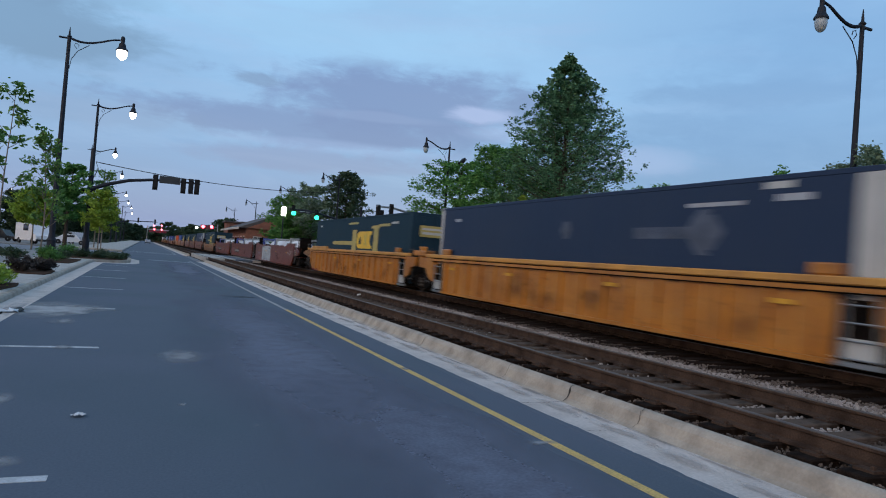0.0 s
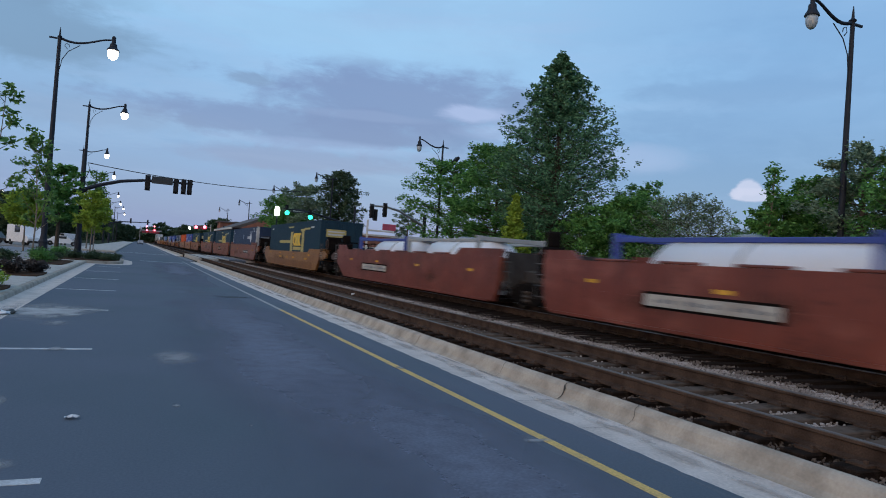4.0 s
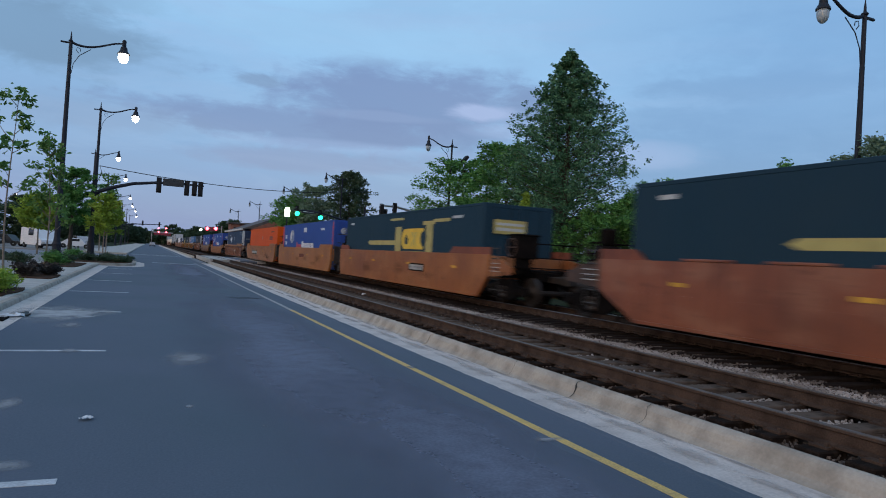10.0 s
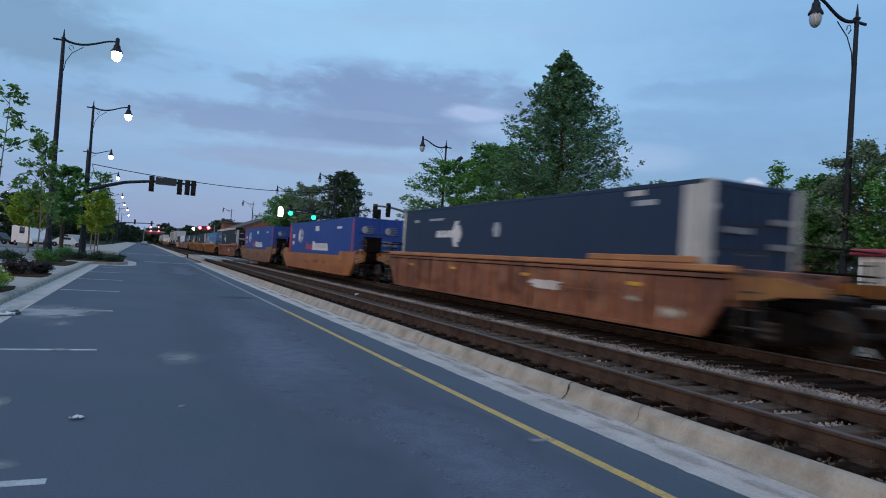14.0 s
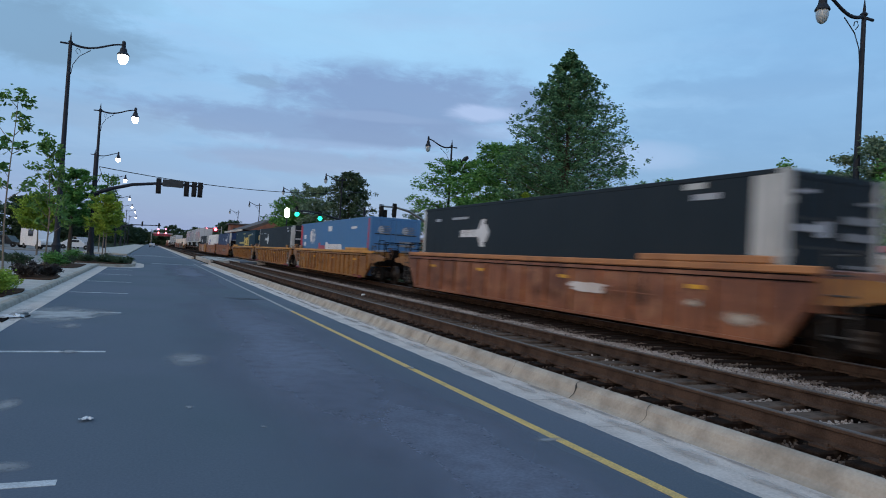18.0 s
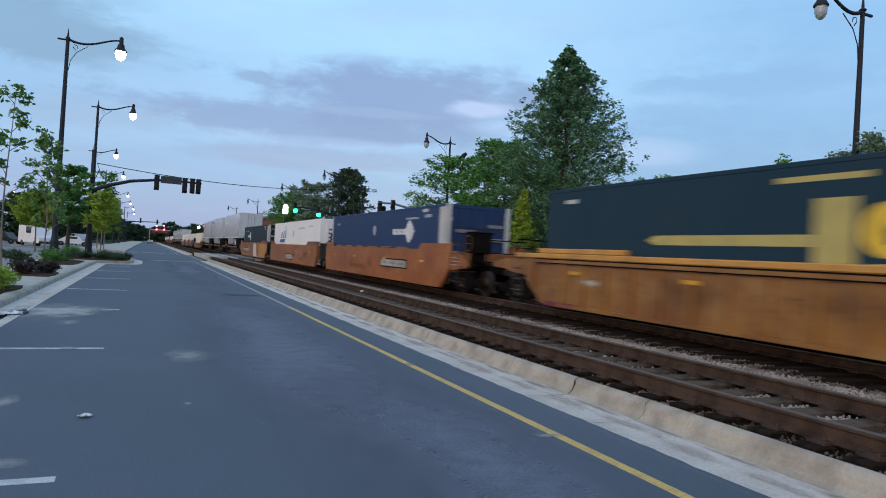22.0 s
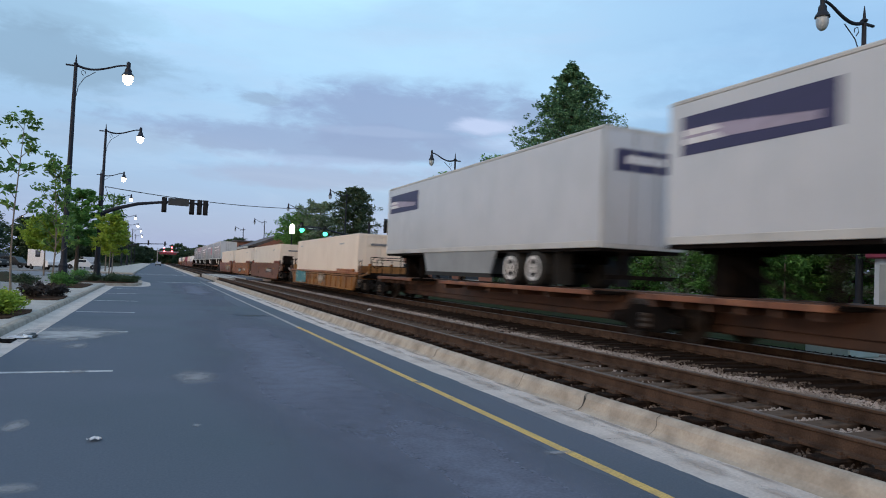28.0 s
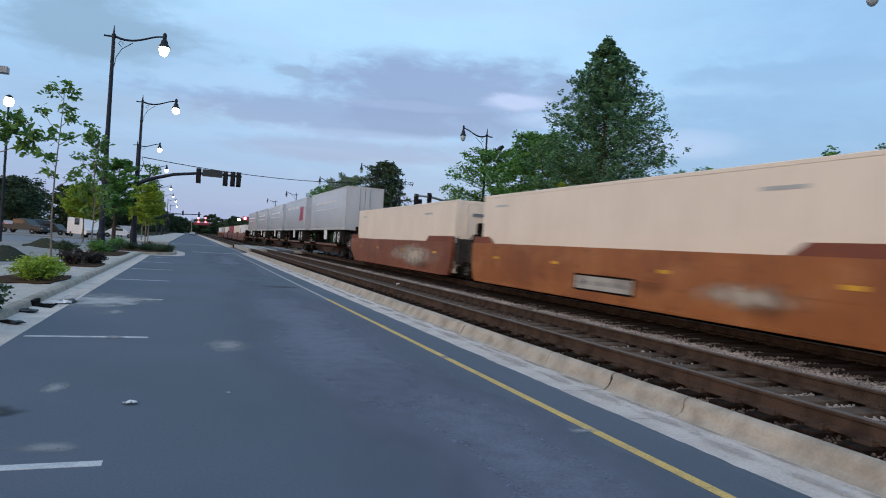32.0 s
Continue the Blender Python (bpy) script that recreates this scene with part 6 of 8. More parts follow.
        decal(c, POST_GREY, 3.6, 6.6, 1.9, 2.2)
        part("end_marking", boxes((0.3, 0.9, -half - 0.022, -half - 0.016, 0.55, 0.95)), MARK_BLACK, c)
    elif logo == "pink":
        wedge(c, MARK_RED, [(-3.0, 0.9), (-5.4, 0.9), (-5.4, 2.2), (-3.6, 2.2)])
        decal(c, MARK_WHITE, -2.4, 5.0, 2.1, 2.35)
    else:
        decal(c, MARK_WHITE, -4.0, 4.5, 2.0, 2.16)
        decal(c, MARK_WHITE, -4.0, 4.5, 1.55, 1.62)
    return c


made = {}


def put(key, build, place, z):
    """Builds a thing once and copies it after that, and notes where it starts on the track."""
    m = pose(TRAIN_TRACK, place, z)
    if key not in made:
        made[key] = ob = build()
        ob.matrix_basis = m
    else:
        ob = copy_thing(made[key], m)
    moving.append((ob, place, TRAIN_TRACK, z))
    return ob


SMOOTH_PLATE = ("plate", 1.4, 4.6, 0.62, 0.86)
CARS = {
    "ribbed_yellow": lambda a, b: well_car("ribbed", CAR_YELLOW, "weathered yellow ribbed well car", a, b, CHORD_YELLOW),
    "ribbed_mustard": lambda a, b: well_car("ribbed", CAR_MUSTARD, "rust-streaked mustard ribbed well car", a, b, CHORD_YELLOW, [("patch", GRAFFITI_CREAM, 5.2, 6.4, 0.72, 0.92, 1.5)]),
    "ribbed_rusty": lambda a, b: well_car("single", CAR_RUSTY, "rust-streaked ribbed well car with a dull top rail", a, b, CHORD_RUST, [("patch", SCRAPED_WHITE, -3.8, -2.3, 0.71, 0.91, 1.5), ("patch", GRAFFITI_CREAM, -8.1, -6.9, 0.37, 0.64, 8.5), ("patch", GRAFFITI_CREAM, -6.7, -6.05, 0.63, 0.79, 3.5)]),
    "smooth_terracotta_lead": lambda a, b: well_car("smooth", CAR_TERRACOTTA, "faded terracotta smooth-sided well car with a long stencilled plate", a, b, None, [("plate", -4.65, -1.7, 0.73, 0.90), ("patch", CAR_YELLOWED, -7.9, -7.0, 0.92, 1.08, 3.0)], plate=PRIMER_RED),
    "smooth_terracotta": lambda a, b: well_car("smooth", CAR_TERRACOTTA, "faded terracotta smooth-sided well car", a, b, None, [("plate", -0.6, 1.6, 0.75, 1.08)], plate=PRIMER_RED),
    "smooth_brown": lambda a, b: well_car("smooth", CAR_BROWN, "boxcar-brown smooth-sided well car", a, b, None, [SMOOTH_PLATE]),
    "smooth_tan": lambda a, b: well_car("smooth", CAR_TAN, "dusty tan-orange smooth-sided well car", a, b, None, [("shape", PRIMER_RED, [(0.42, 0.80), (0.44, 1.03), (-1.07, 1.07), (-1.08, 0.86)])], brackets=False),
    "smooth_yellow": lambda a, b: well_car("smooth", CAR_MUSTARD, "two-tone mustard and ochre-brown low well car", a, b, None, [("band", CAR_OCHRE, 0.205, 0.60)] + [("shape", REFLECTOR, [(y - 0.35, 0.72), (y + 0.35, 0.72), (y + 0.35, 0.84), (y - 0.35, 0.84)]) for y in (-5.57, -1.92, 0.12, 2.49)], top=1.18),
    "smooth_tan_plated": lambda a, b: well_car("smooth", CAR_TAN, "dusty tan-orange well car with a long plate", a, b, None, [("plate", 1.55, 4.6, 0.73, 0.98)], brackets=False),
    "smooth_orange_plated": lambda a, b: well_car("smooth", CAR_ORANGE, "faded orange well car with a red end plate", a, b, None, [("plate", -3.6, -2.2, 0.78, 0.98)], brackets=False, plate=PRIMER_RED),
    "smooth_mustard": lambda a, b: well_car("smooth", CAR_MUSTARD, "grimy mustard smooth-sided low well car", a, b, None, [("band", CAR_RUST_ORANGE, 0.205, 0.65), ("patch", GRAFFITI_CREAM, 3.6, 5.6, 0.5, 0.95, 5.0)], top=1.18),
    "smooth_low_tan": lambda a, b: well_car("smooth", CAR_TAN, "dusty tan smooth-sided low well car", a, b, None, [("band", CAR_ORANGE, 0.21, 0.55)], top=1.15),
    "graffiti_silver": lambda a, b: well_car("smooth", CAR_BROWN, "brown well car with a large silver graffiti patch", a, b, None, [("shape", GRAFFITI_SILVER, [(0.3, 0.24), (1.2, 0.19), (2.0, 0.26), (2.4, 0.2), (3.4, 0.25), (4.2, 0.2), (4.62, 0.3), (4.52, 0.55), (4.66, 0.8), (4.5, 1.05), (4.62, 1.25), (4.4, 1.43), (3.2, 1.40), (1.8, 1.45), (0.5, 1.40), (0.38, 1.2), (0.5, 1.0), (0.22, 0.7), (0.4, 0.45)]), ("strokes", TAG_OUTLINE, 0.5, 4.5, 0.28, 1.40, 26, 3), ("strokes", MARK_SOFT, 0.3, 4.6, 0.24, 1.42, 16, 4), ("strokes", MARK_SOFT, 5.4, 7.6, 0.5, 1.2, 9, 12), ("strokes", GRAFFITI_CREAM, -4.2, -1.6, 0.70, 0.95, 9, 13), ("strokes", SCRAPED_WHITE, -8.3, -7.0, 0.85, 1.2, 7, 14)]),
    "graffiti_teal": lambda a, b: well_car("single", CAR_MUSTARD, "rust-streaked well car with teal graffiti", a, b, CAR_ORANGE, [("patch", GRAFFITI_TEAL, 5.6, 7.0, 0.24, 0.98, 2.0), ("patch", GRAFFITI_TEAL, 4.5, 5.7, 0.22, 0.94, 6.0), ("patch", GRAFFITI_TEAL, 3.5, 4.6, 0.26, 0.92, 9.0), ("strokes", SCRAPED_WHITE, 3.6, 6.9, 0.28, 0.92, 26, 5), ("strokes", TAG_OUTLINE, 3.6, 6.9, 0.26, 0.92, 18, 6), ("patch", GRAFFITI_CREAM, -2.6, 0.5, 0.2, 1.0, 6.0)], top=1.10),
    "smooth_orange": lambda a, b: well_car("smooth", CAR_ORANGE, "sun-faded orange smooth-sided well car", a, b, None, [("plate", -4.75, -1.65, 0.70, 0.98)]),
    "smooth_orange_b": lambda a, b: well_car("smooth", CAR_ORANGE, "sun-faded orange smooth-sided well car", a, b, None, [("plate", -0.95, 1.45, 0.42, 0.75)], brackets=False, plate=CAR_RUST_ORANGE),
    "smooth_plain_orange": lambda a, b: well_car("smooth", CAR_ORANGE, "scuffed orange-brown smooth-sided well car", a, b, None, [("plate", -0.95, 1.45, 0.42, 0.75), ("patch", GRAFFITI_CREAM, -6.0, -2.6, 0.45, 0.95, 12.0)], brackets=False, plate=PRIMER_RED),
    "smooth_rust": lambda a, b: well_car("smooth", CAR_RUST_ORANGE, "rusty orange-brown smooth-sided well car", a, b, None, [("plate", -5.0, -2.3, 0.72, 0.97)], plate=PRIMER_RED),
    "smooth_silver_tag": lambda a, b: well_car("smooth", CAR_TERRACOTTA, "terracotta well car with a pale graffiti tag", a, b, None, [("patch", GRAFFITI_CREAM, -8.0, 1.0, 0.2, 1.45, 7.0), ("patch", GRAFFITI_CREAM, -6.5, -1.0, 0.2, 1.45, 9.5)], brackets=False, plate=PRIMER_RED),
    "white_patch": lambda a, b: well_car("smooth", CAR_ORANGE, "faded orange well car with a bare white patch", a, b, None, [("shape", SCRAPED_WHITE, [(-0.95, 0.2), (-1.15, 0.55), (-0.85, 0.9), (-1.0, 1.2), (-1.0, 1.44), (-2.35, 1.44), (-2.55, 1.1), (-2.7, 0.8), (-3.1, 0.5), (-3.35, 0.2)]), ("shape", CAR_YELLOWED, [(-4.1, 1.44), (-4.4, 1.1), (-4.2, 0.7), (-4.7, 0.4), (-4.6, 0.2), (-7.6, 0.2), (-8.85, 0.8), (-8.9, 1.44)]), ("strokes", GRAFFITI_CREAM, -4.6, -3.2, 0.4, 1.2, 7, 15), ("plate", 1.8, 6.2, 0.64, 0.92)]),
}
# centre at the start, car, leading end, trailing end, load
TRAIN = [
    (-5.0, "ribbed_yellow", "end", "link", "navy_faded"), (14.1, "ribbed_yellow", "link", "link", "navy_faded"), (33.2, "ribbed_yellow", "link", "end", "slate"),
    (56.0, "graffiti_silver", "end", "link", "tanks"), (75.2, "smooth_brown", "link", "link", "tanks"), (94.2, "smooth_brown", "link", "end", "tanks_one"),
    (116.0, "smooth_yellow", "end", "end", "slate"),
    (138.9, "smooth_terracotta_lead", "end", "link", "navy"), (157.9, "smooth_terracotta", "link", "link", "slate"), (177.0, "smooth_terracotta", "link", "end", "slate"),
    (200.4, "smooth_orange_plated", "end", "link", "slate"), (219.3, "smooth_tan", "link", "link", "royal"), (238.1, "smooth_tan_plated", "link", "end", "orange"),
    (260.7, "ribbed_rusty", "end", "end", "navy_far"),
    (283.8, "smooth_low_tan", "end", "end", "royal"), (306.7, "smooth_mustard", "end", "end", "royal"),
    (329.4, "ribbed_rusty", "end", "end", "charcoal"),
    (352.4, "ribbed_mustard", "end", "link", "pale"), (371.7, "ribbed_mustard", "link", "link", "charcoal"), (391.0, "ribbed_mustard", "link", "end", "slate"),
    (413.8, "smooth_orange", "end", "link", "deep"), (433.0, "smooth_orange_b", "link", "link", "white"), (452.4, "white_patch", "link", "end", "charcoal"),
    (473.3, "spine", "end", "link", "t_figure"), (493.2, "spine", "link", "link", "t_purple"), (511.6, "spine", "link", "end", "t_purple"),
    (532.5, "graffiti_teal", "end", "end", "cream"),
    (556.4, "smooth_rust", "end", "link", "cream"), (575.4, "smooth_plain_orange", "link", "link", "cream"), (594.2, "smooth_silver_tag", "link", "end", "cream"),
    (614.4, "spine_short", "end", "link", "t_plain"), (631.0, "spine_short", "link", "link", "t_pink"), (647.2, "spine_short", "link", "link", "t_plain"), (663.5, "spine_short", "link", "link", "t_plain"), (679.9, "spine_short", "link", "end", "t_plain"),
    (701.0, "smooth_terracotta", "end", "link", "white"), (719.6, "smooth_terracotta", "link", "link", "cream"), (738.4, "smooth_brown", "link", "end", "red"), (760.0, "smooth_brown", "end", "end", "cream"), (783.0, "ribbed_rusty", "end", "end", "grey"), (806.0, "ribbed_rusty", "end", "end", "white"),
]
for place, car, lead, trail, load in TRAIN:
    if car.startswith("spine"):
        put((car, lead, trail), lambda: spine_car(lead, trail, 8.25 if car == "spine_short" else 9.6), place, RAIL_Z)
        short = car == "spine_short"
        put((load, short), lambda: trailer(load[2:], 6.9 if short else HALF), place - (1.2 if short else 0.0), 2.438)
    else:
        put((car, lead, trail), lambda: CARS[car](lead, trail), place, RAIL_Z)
        if load.startswith("tanks"):
            for k, (dy, fr) in enumerate(((-3.3, FRAME_GREY), (3.0, FRAME_BLUE))):
                put(("tank", k), lambda: tank_container(fr), place + dy, RAIL_Z + 0.27)
        else:
            put(load, lambda: container(load), place, RAIL_Z + 0.262)

# ---- street lamps ----
def street_lamp(name_label, lit, flood=False, height=13.3, arm=2.9, k=1.0):
    """A fluted pole with a swan-neck arm along +x, a bell shade and a globe."""
    lamp = thing("street_lamp", name_label, "street lamp", group="lit street lamps" if lit else "unlit street lamps")
    bm = bmesh.new()
    slim = 0.80 if k < 1 else 1.0
    tube(bm, [(0, 0, 0), (0, 0, height * 0.5), (0, 0, height)], [0.17 * slim, 0.14 * slim, 0.10 * slim], 12)
    part("pole", bm, POLE, lamp)
    part("base", one(lathe, [(0.30, 0.0), (0.30, 0.12), (0.25, 0.25), (0.24, 0.9), (0.27, 1.0), (0.20, 1.15), (0.17, 1.4)], (0, 0, 0), 12), POLE, lamp)
    part("finial", one(lathe, [(0.11, 0.0), (0.14, 0.06), (0.06, 0.14), (0.05, 0.3), (0.015, 0.62)], (0, 0, height), 10), POLE, lamp)
    part("collar", boxes((-0.55, -0.1, -0.05, 0.05, height - 0.12, height - 0.02), bevel=0.02), POLE, lamp)
    bm = bmesh.new()
    pts = [(0.1 + (arm - 0.1) * u, 0, height - 0.05 - 0.22 * math.sin(u * math.pi * 1.0) * (1 - u) * 1.6 + 0.55 * u ** 1.5 - 0.25 * max(0, u - 0.8) * 2) for u in [i / 12 for i in range(13)]]
    tube(bm, pts, [0.075 - 0.025 * i / 12 for i in range(13)], 8)
    a = part("arm", bm, POLE, lamp)
    bm = bmesh.new()
    tube(bm, [(0.12, 0, height - 1.9), (0.2, 0, height - 1.3), (0.5, 0, height - 0.75), (1.1, 0, height - 0.28)], 0.022, 6)
    tube(bm, [(0.45, 0, height - 0.62), (0.30, 0, height - 0.45), (0.36, 0, height - 0.28), (0.52, 0, height - 0.34), (0.55, 0, height - 0.5)], 0.02, 6)
    part("scroll_brace", bm, POLE, a)
    z = pts[-1][2]
    part("shade", one(lathe, [(r * k, h) for r, h in ((0.05, 0.25), (0.12, 0.17), (0.12, -0.18), (0.19, -0.25), (0.22, -0.44), (0.36, -0.62), (0.37, -0.67), (0.31, -0.67))], (arm, 0, z), 16), POLE, lamp, smooth=False)
    bm = bmesh.new()
    lathe(bm, [(r * k, -0.64 + (h + 0.64) * (0.55 + 0.45 * k)) for r, h in ((0.29, -0.64), (0.31, -0.80), (0.29, -0.98), (0.22, -1.13), (0.11, -1.22), (0.01, -1.25))], (arm, 0, z), 16)
    part("globe", bm, GLASS_ON if lit else GLASS_OFF, lamp, "glowing warm white globe" if lit else "unlit frosted globe", smooth=True)
    if flood:
        bm = one(tube, [(0.05, 0, height - 1.6), (-0.9, 0, height - 1.5)], 0.05, 6)
        part("floodlight_arm", bm, POLE, lamp)
        f = part("floodlight", boxes((-0.35, 0.35, -0.3, 0.3, -0.14, 0.14), bevel=0.04), SIGNAL_BLACK, lamp)
        f.matrix_basis = pose(-1.35, 0, height - 1.05, 0, 50, 0)
    return lamp


# lit globes stay larger than the unlit ones, to take in their bloom
lit = street_lamp("dark pole street lamp with a lit white globe", True)
lit.matrix_basis = pose(-5.1, 46.3, 0.15)
for x, y, z in ((-4.8, 68.6, 0.15), (-7.6, 104.5, 0.15), (-7.7, 139.0, 0.15), (-8.4, 200.0, 0.15), (-8.8, 245.0, 0.15), (-8.6, 284.0, 0.15), (-9.2, 345.0, 0.15)):
    copy_thing(lit, pose(x, y, z))
dark = street_lamp("dark pole street lamp with an unlit frosted globe", False, height=12.0, arm=2.3, k=0.72)
dark.matrix_basis = pose(24.4, 17.0, -0.06, 0, 0, 180)
for x, y in ((23.9, 90.5), (22.8, 116.0), (23.0, 160.0), (22.8, 199.0)):
    copy_thing(dark, pose(x, y, -0.06, 0, 0, 180))
flood = street_lamp("dark pole street lamp with a floodlight and unlit globe", False, True, height=12.0, arm=2.3, k=0.72)
flood.matrix_basis = pose(24.4, 55.0, -0.06, 0, 0, 180)


def lot_lamp(x, y, h):
    lamp = thing("car_park_lamp", "slim car park lamp with a lit white globe", "street lamp", at=pose(x, y, 0.05))
    part("pole", one(tube, [(0, 0, 0), (0, 0, h)], [0.11, 0.07], 8), POLE, lamp)
    part("globe", one(lathe, [(0.12, 0.0), (0.28, 0.1), (0.34, 0.35), (0.25, 0.6), (0.05, 0.72)], (0, 0, h), 12), GLASS_ON, lamp)
    part("cap", one(lathe, [(0.26, 0.62), (0.2, 0.75), (0.03, 0.85)], (0, 0, h), 12), POLE, lamp)


lot_lamp(-24.0, 150.0, 8.5)
lot_lamp(-12.5, 55.5, 9.6)
shoebox = thing("car_park_light", "tall car park pole with a grey box head", "street lamp", at=pose(-9.85, 40.0, 0.05))
part("pole", one(tube, [(0, 0, 0), (0, 0, 9.2)], [0.10, 0.07], 8), POLE, shoebox)
part("head", boxes((0.02, 0.75, -0.22, 0.22, 9.0, 9.35), bevel=0.03), GALVANISED, shoebox)


# ---- traffic signals ----
def signal_head(parent, x, y, z, facing, lens=None, count=3, plate=True, bulb=0.145):
    """A signal head; facing 1 shows its lenses to the camera, -1 its back."""
    h = part("signal_head", boxes((x - 0.17, x + 0.17, y - 0.12, y + 0.12, z - 0.18 * count, z + 0.18 * count), bevel=0.03), SIGNAL_BLACK, parent)
    if plate:
        part("backplate", boxes((x - 0.21, x + 0.21, y - 0.012 + 0.10, y + 0.012 + 0.10, z - 0.18 * count - 0.13, z + 0.18 * count + 0.13), bevel=0.005), SIGNAL_BLACK, h)
    for i in range(count):
        zc = z + 0.18 * (count - 1) - 0.36 * i
        yy = y - facing * 0.13
        part("visor", one(lathe, [(0.15, -0.26 if facing > 0 else 0.0), (0.165, -0.26 if facing > 0 else 0.0), (0.165, 0.0 if facing > 0 else 0.26), (0.15, 0.0 if facing > 0 else 0.26)], (x, yy, zc), 12, "Y", False), SIGNAL_BLACK, h)
        on = {0: RED_ON, 2: GREEN_ON}.get(i) if lens == i else None
        part("lens", one(lathe, [(bulb if on else 0.145, -0.02 - (0.27 if on else 0)), (bulb if on else 0.145, 0.0), (0.1, 0.03), (0.01, 0.04)], (x, yy, zc), 12, "Y"), on or LENS_OFF, h, ("glowing red lens" if i == 0 else "glowing green lens") if on else "")
    return h


mast = thing("traffic_signal_mast", "dark curved traffic signal mast over the road", "traffic signal", at=pose(0, 63.0, 0.15))
part("pole", one(tube, [(-4.45, 0, 0), (-4.45, 0, 8.6)], [0.20, 0.13], 12), POLE, mast)
part("base", one(lathe, [(0.36, 0.0), (0.36, 0.1), (0.26, 0.2), (0.25, 0.9), (0.2, 1.1)], (-4.45, 0, 0), 12), POLE, mast)
bm = bmesh.new()
tube(bm, [(-6.4, 0, 4.75), (-5.4, 0, 4.95), (-4.45, 0, 5.3), (-3.2, 0, 5.85), (-1.6, 0, 6.35), (0.4, 0, 6.65), (2.4, 0, 6.72), (4.1, 0, 6.7)], [0.10, 0.13, 0.17, 0.16, 0.14, 0.12, 0.10, 0.08], 10)
arm = part("mast_arm", bm, POLE, mast)
signal_head(mast, 0.45, 0.0, 6.45, -1)
signal_head(mast, 2.72, 0.0, 6.40, -1)
signal_head(mast, 3.35, 0.0, 6.42, -1)
signal_head(mast, 3.85, 0.0, 6.42, -1)
part("street_sign", boxes((0.75, 2.45, -0.19, -0.13, 6.42, 7.05), bevel=0.02), SIGN_FACE, mast)
signal_head(mast, -4.1, -0.3, 3.6, -1, count=2, plate=False)
part("camera_box", boxes((-4.75, -4.35, -0.15, 0.15, 5.6, 6.0), bevel=0.03), SIGNAL_BLACK, mast)
part("control_box", boxes((-4.40, -4.05, -0.1, 0.1, 5.1, 5.35), bevel=0.03), SIGNAL_BLACK, mast)

right_mast = thing("traffic_signal_mast", "dark traffic signal mast with green lights beyond the tracks", "traffic signal", at=pose(0, 86.0, 0.0))
part("pole", one(tube, [(26.0, 0, -0.06), (26.0, 0, 8.0)], [0.2, 0.14], 10), POLE, right_mast)
part("mast_arm", one(tube, [(26.0, 0, 5.2), (23.5, 0, 6.0), (20.0, 0, 6.75), (16.6, 0, 6.9)], [0.16, 0.13, 0.11, 0.08], 8), POLE, right_mast)
# green lenses drawn oversize, so that the disc stands for their bloom
signal_head(right_mast, 17.0, -0.1, 6.75, 1, 2, bulb=0.27)
signal_head(right_mast, 20.0, -0.1, 6.45, 1, 2, bulb=0.27)
sg = part("street_sign", boxes((17.6, 19.4, -0.05, 0.0, 6.5, 7.0), bevel=0.02), SIGN_FACE, right_mast)
part("sign_bars", boxes((17.8, 18.5, -0.06, -0.05, 6.68, 6.82), (18.6, 19.2, -0.06, -0.05, 6.68, 6.82)), SIGN_BARS, sg)
wl_lamp = thing("signal_lamp", "bright white lamp on a short post by the tracks", "lamp", at=pose(15.9, 86.5, 0.0))
part("post", one(tube, [(0, 0, -0.06), (0, 0, 6.0)], 0.07, 8), POLE, wl_lamp)
part("lens", one(lathe, [(0.26, 0.0), (0.32, 0.2), (0.32, 0.85), (0.24, 1.1), (0.08, 1.2)], (0, 0, 5.95), 12), WHITE_ON, wl_lamp, "glowing white lens")

side_mast = thing("traffic_signal_mast", "dark traffic signal mast facing the side street", "traffic signal", at=pose(0, 60.0, -0.06))
part("pole", one(tube, [(25.2, 0, 0), (25.2, 0, 6.1)], [0.2, 0.17], 10), POLE, side_mast)
part("mast_arm", one(tube, [(25.2, 0, 4.9), (24.0, 0, 5.5), (22.5, 0, 6.2), (21.2, 0, 6.45), (19.6, 0, 6.45)], [0.16, 0.14, 0.12, 0.1, 0.08], 8), GALVANISED, side_mast)
signal_head(side_mast, 19.8, 0.0, 5.95, -1)
signal_head(side_mast, 21.1, 0.0, 6.15, -1)
signal_head(side_mast, 20.2, 0.1, 5.6, -1, plate=False)

red_mast = thing("crossing_signal", "tall crossing signal with flashing red lamps behind the train", "crossing signal", at=pose(0, 200.0, 0.0))
part("post", one(tube, [(18.6, 0, -0.06), (18.6, 0, 7.4)], [0.16, 0.12], 8), GALVANISED, red_mast)
part("arm", one(tube, [(18.6, 0.1, 6.5), (13.2, 0.1, 6.45)], 0.10, 6), GALVANISED, red_mast)
# red panel paints the lamps' bloom over their backplate
part("board", boxes((14.0, 17.6, 0.0, 0.08, 5.75, 6.9), bevel=0.03), RED_GUARD_BLOOM, red_mast)
for x, z in ((14.7, 6.35), (17.0, 6.50)):
    part("lamp_hood", one(lathe, [(0.40, -0.25), (0.43, -0.25), (0.43, 0.0), (0.40, 0.0)], (x, -0.02, z), 14, "Y", False), SIGNAL_BLACK, red_mast)
    # lens wider than its hood: the red glow is put into its size
    part("lens", one(lathe, [(0.10, -0.26), (0.40, -0.22), (0.46, -0.10), (0.40, -0.05), (0.05, -0.02)], (x, -0.02, z), 14, "Y"), RED_ON, red_mast, "glowing red lens")
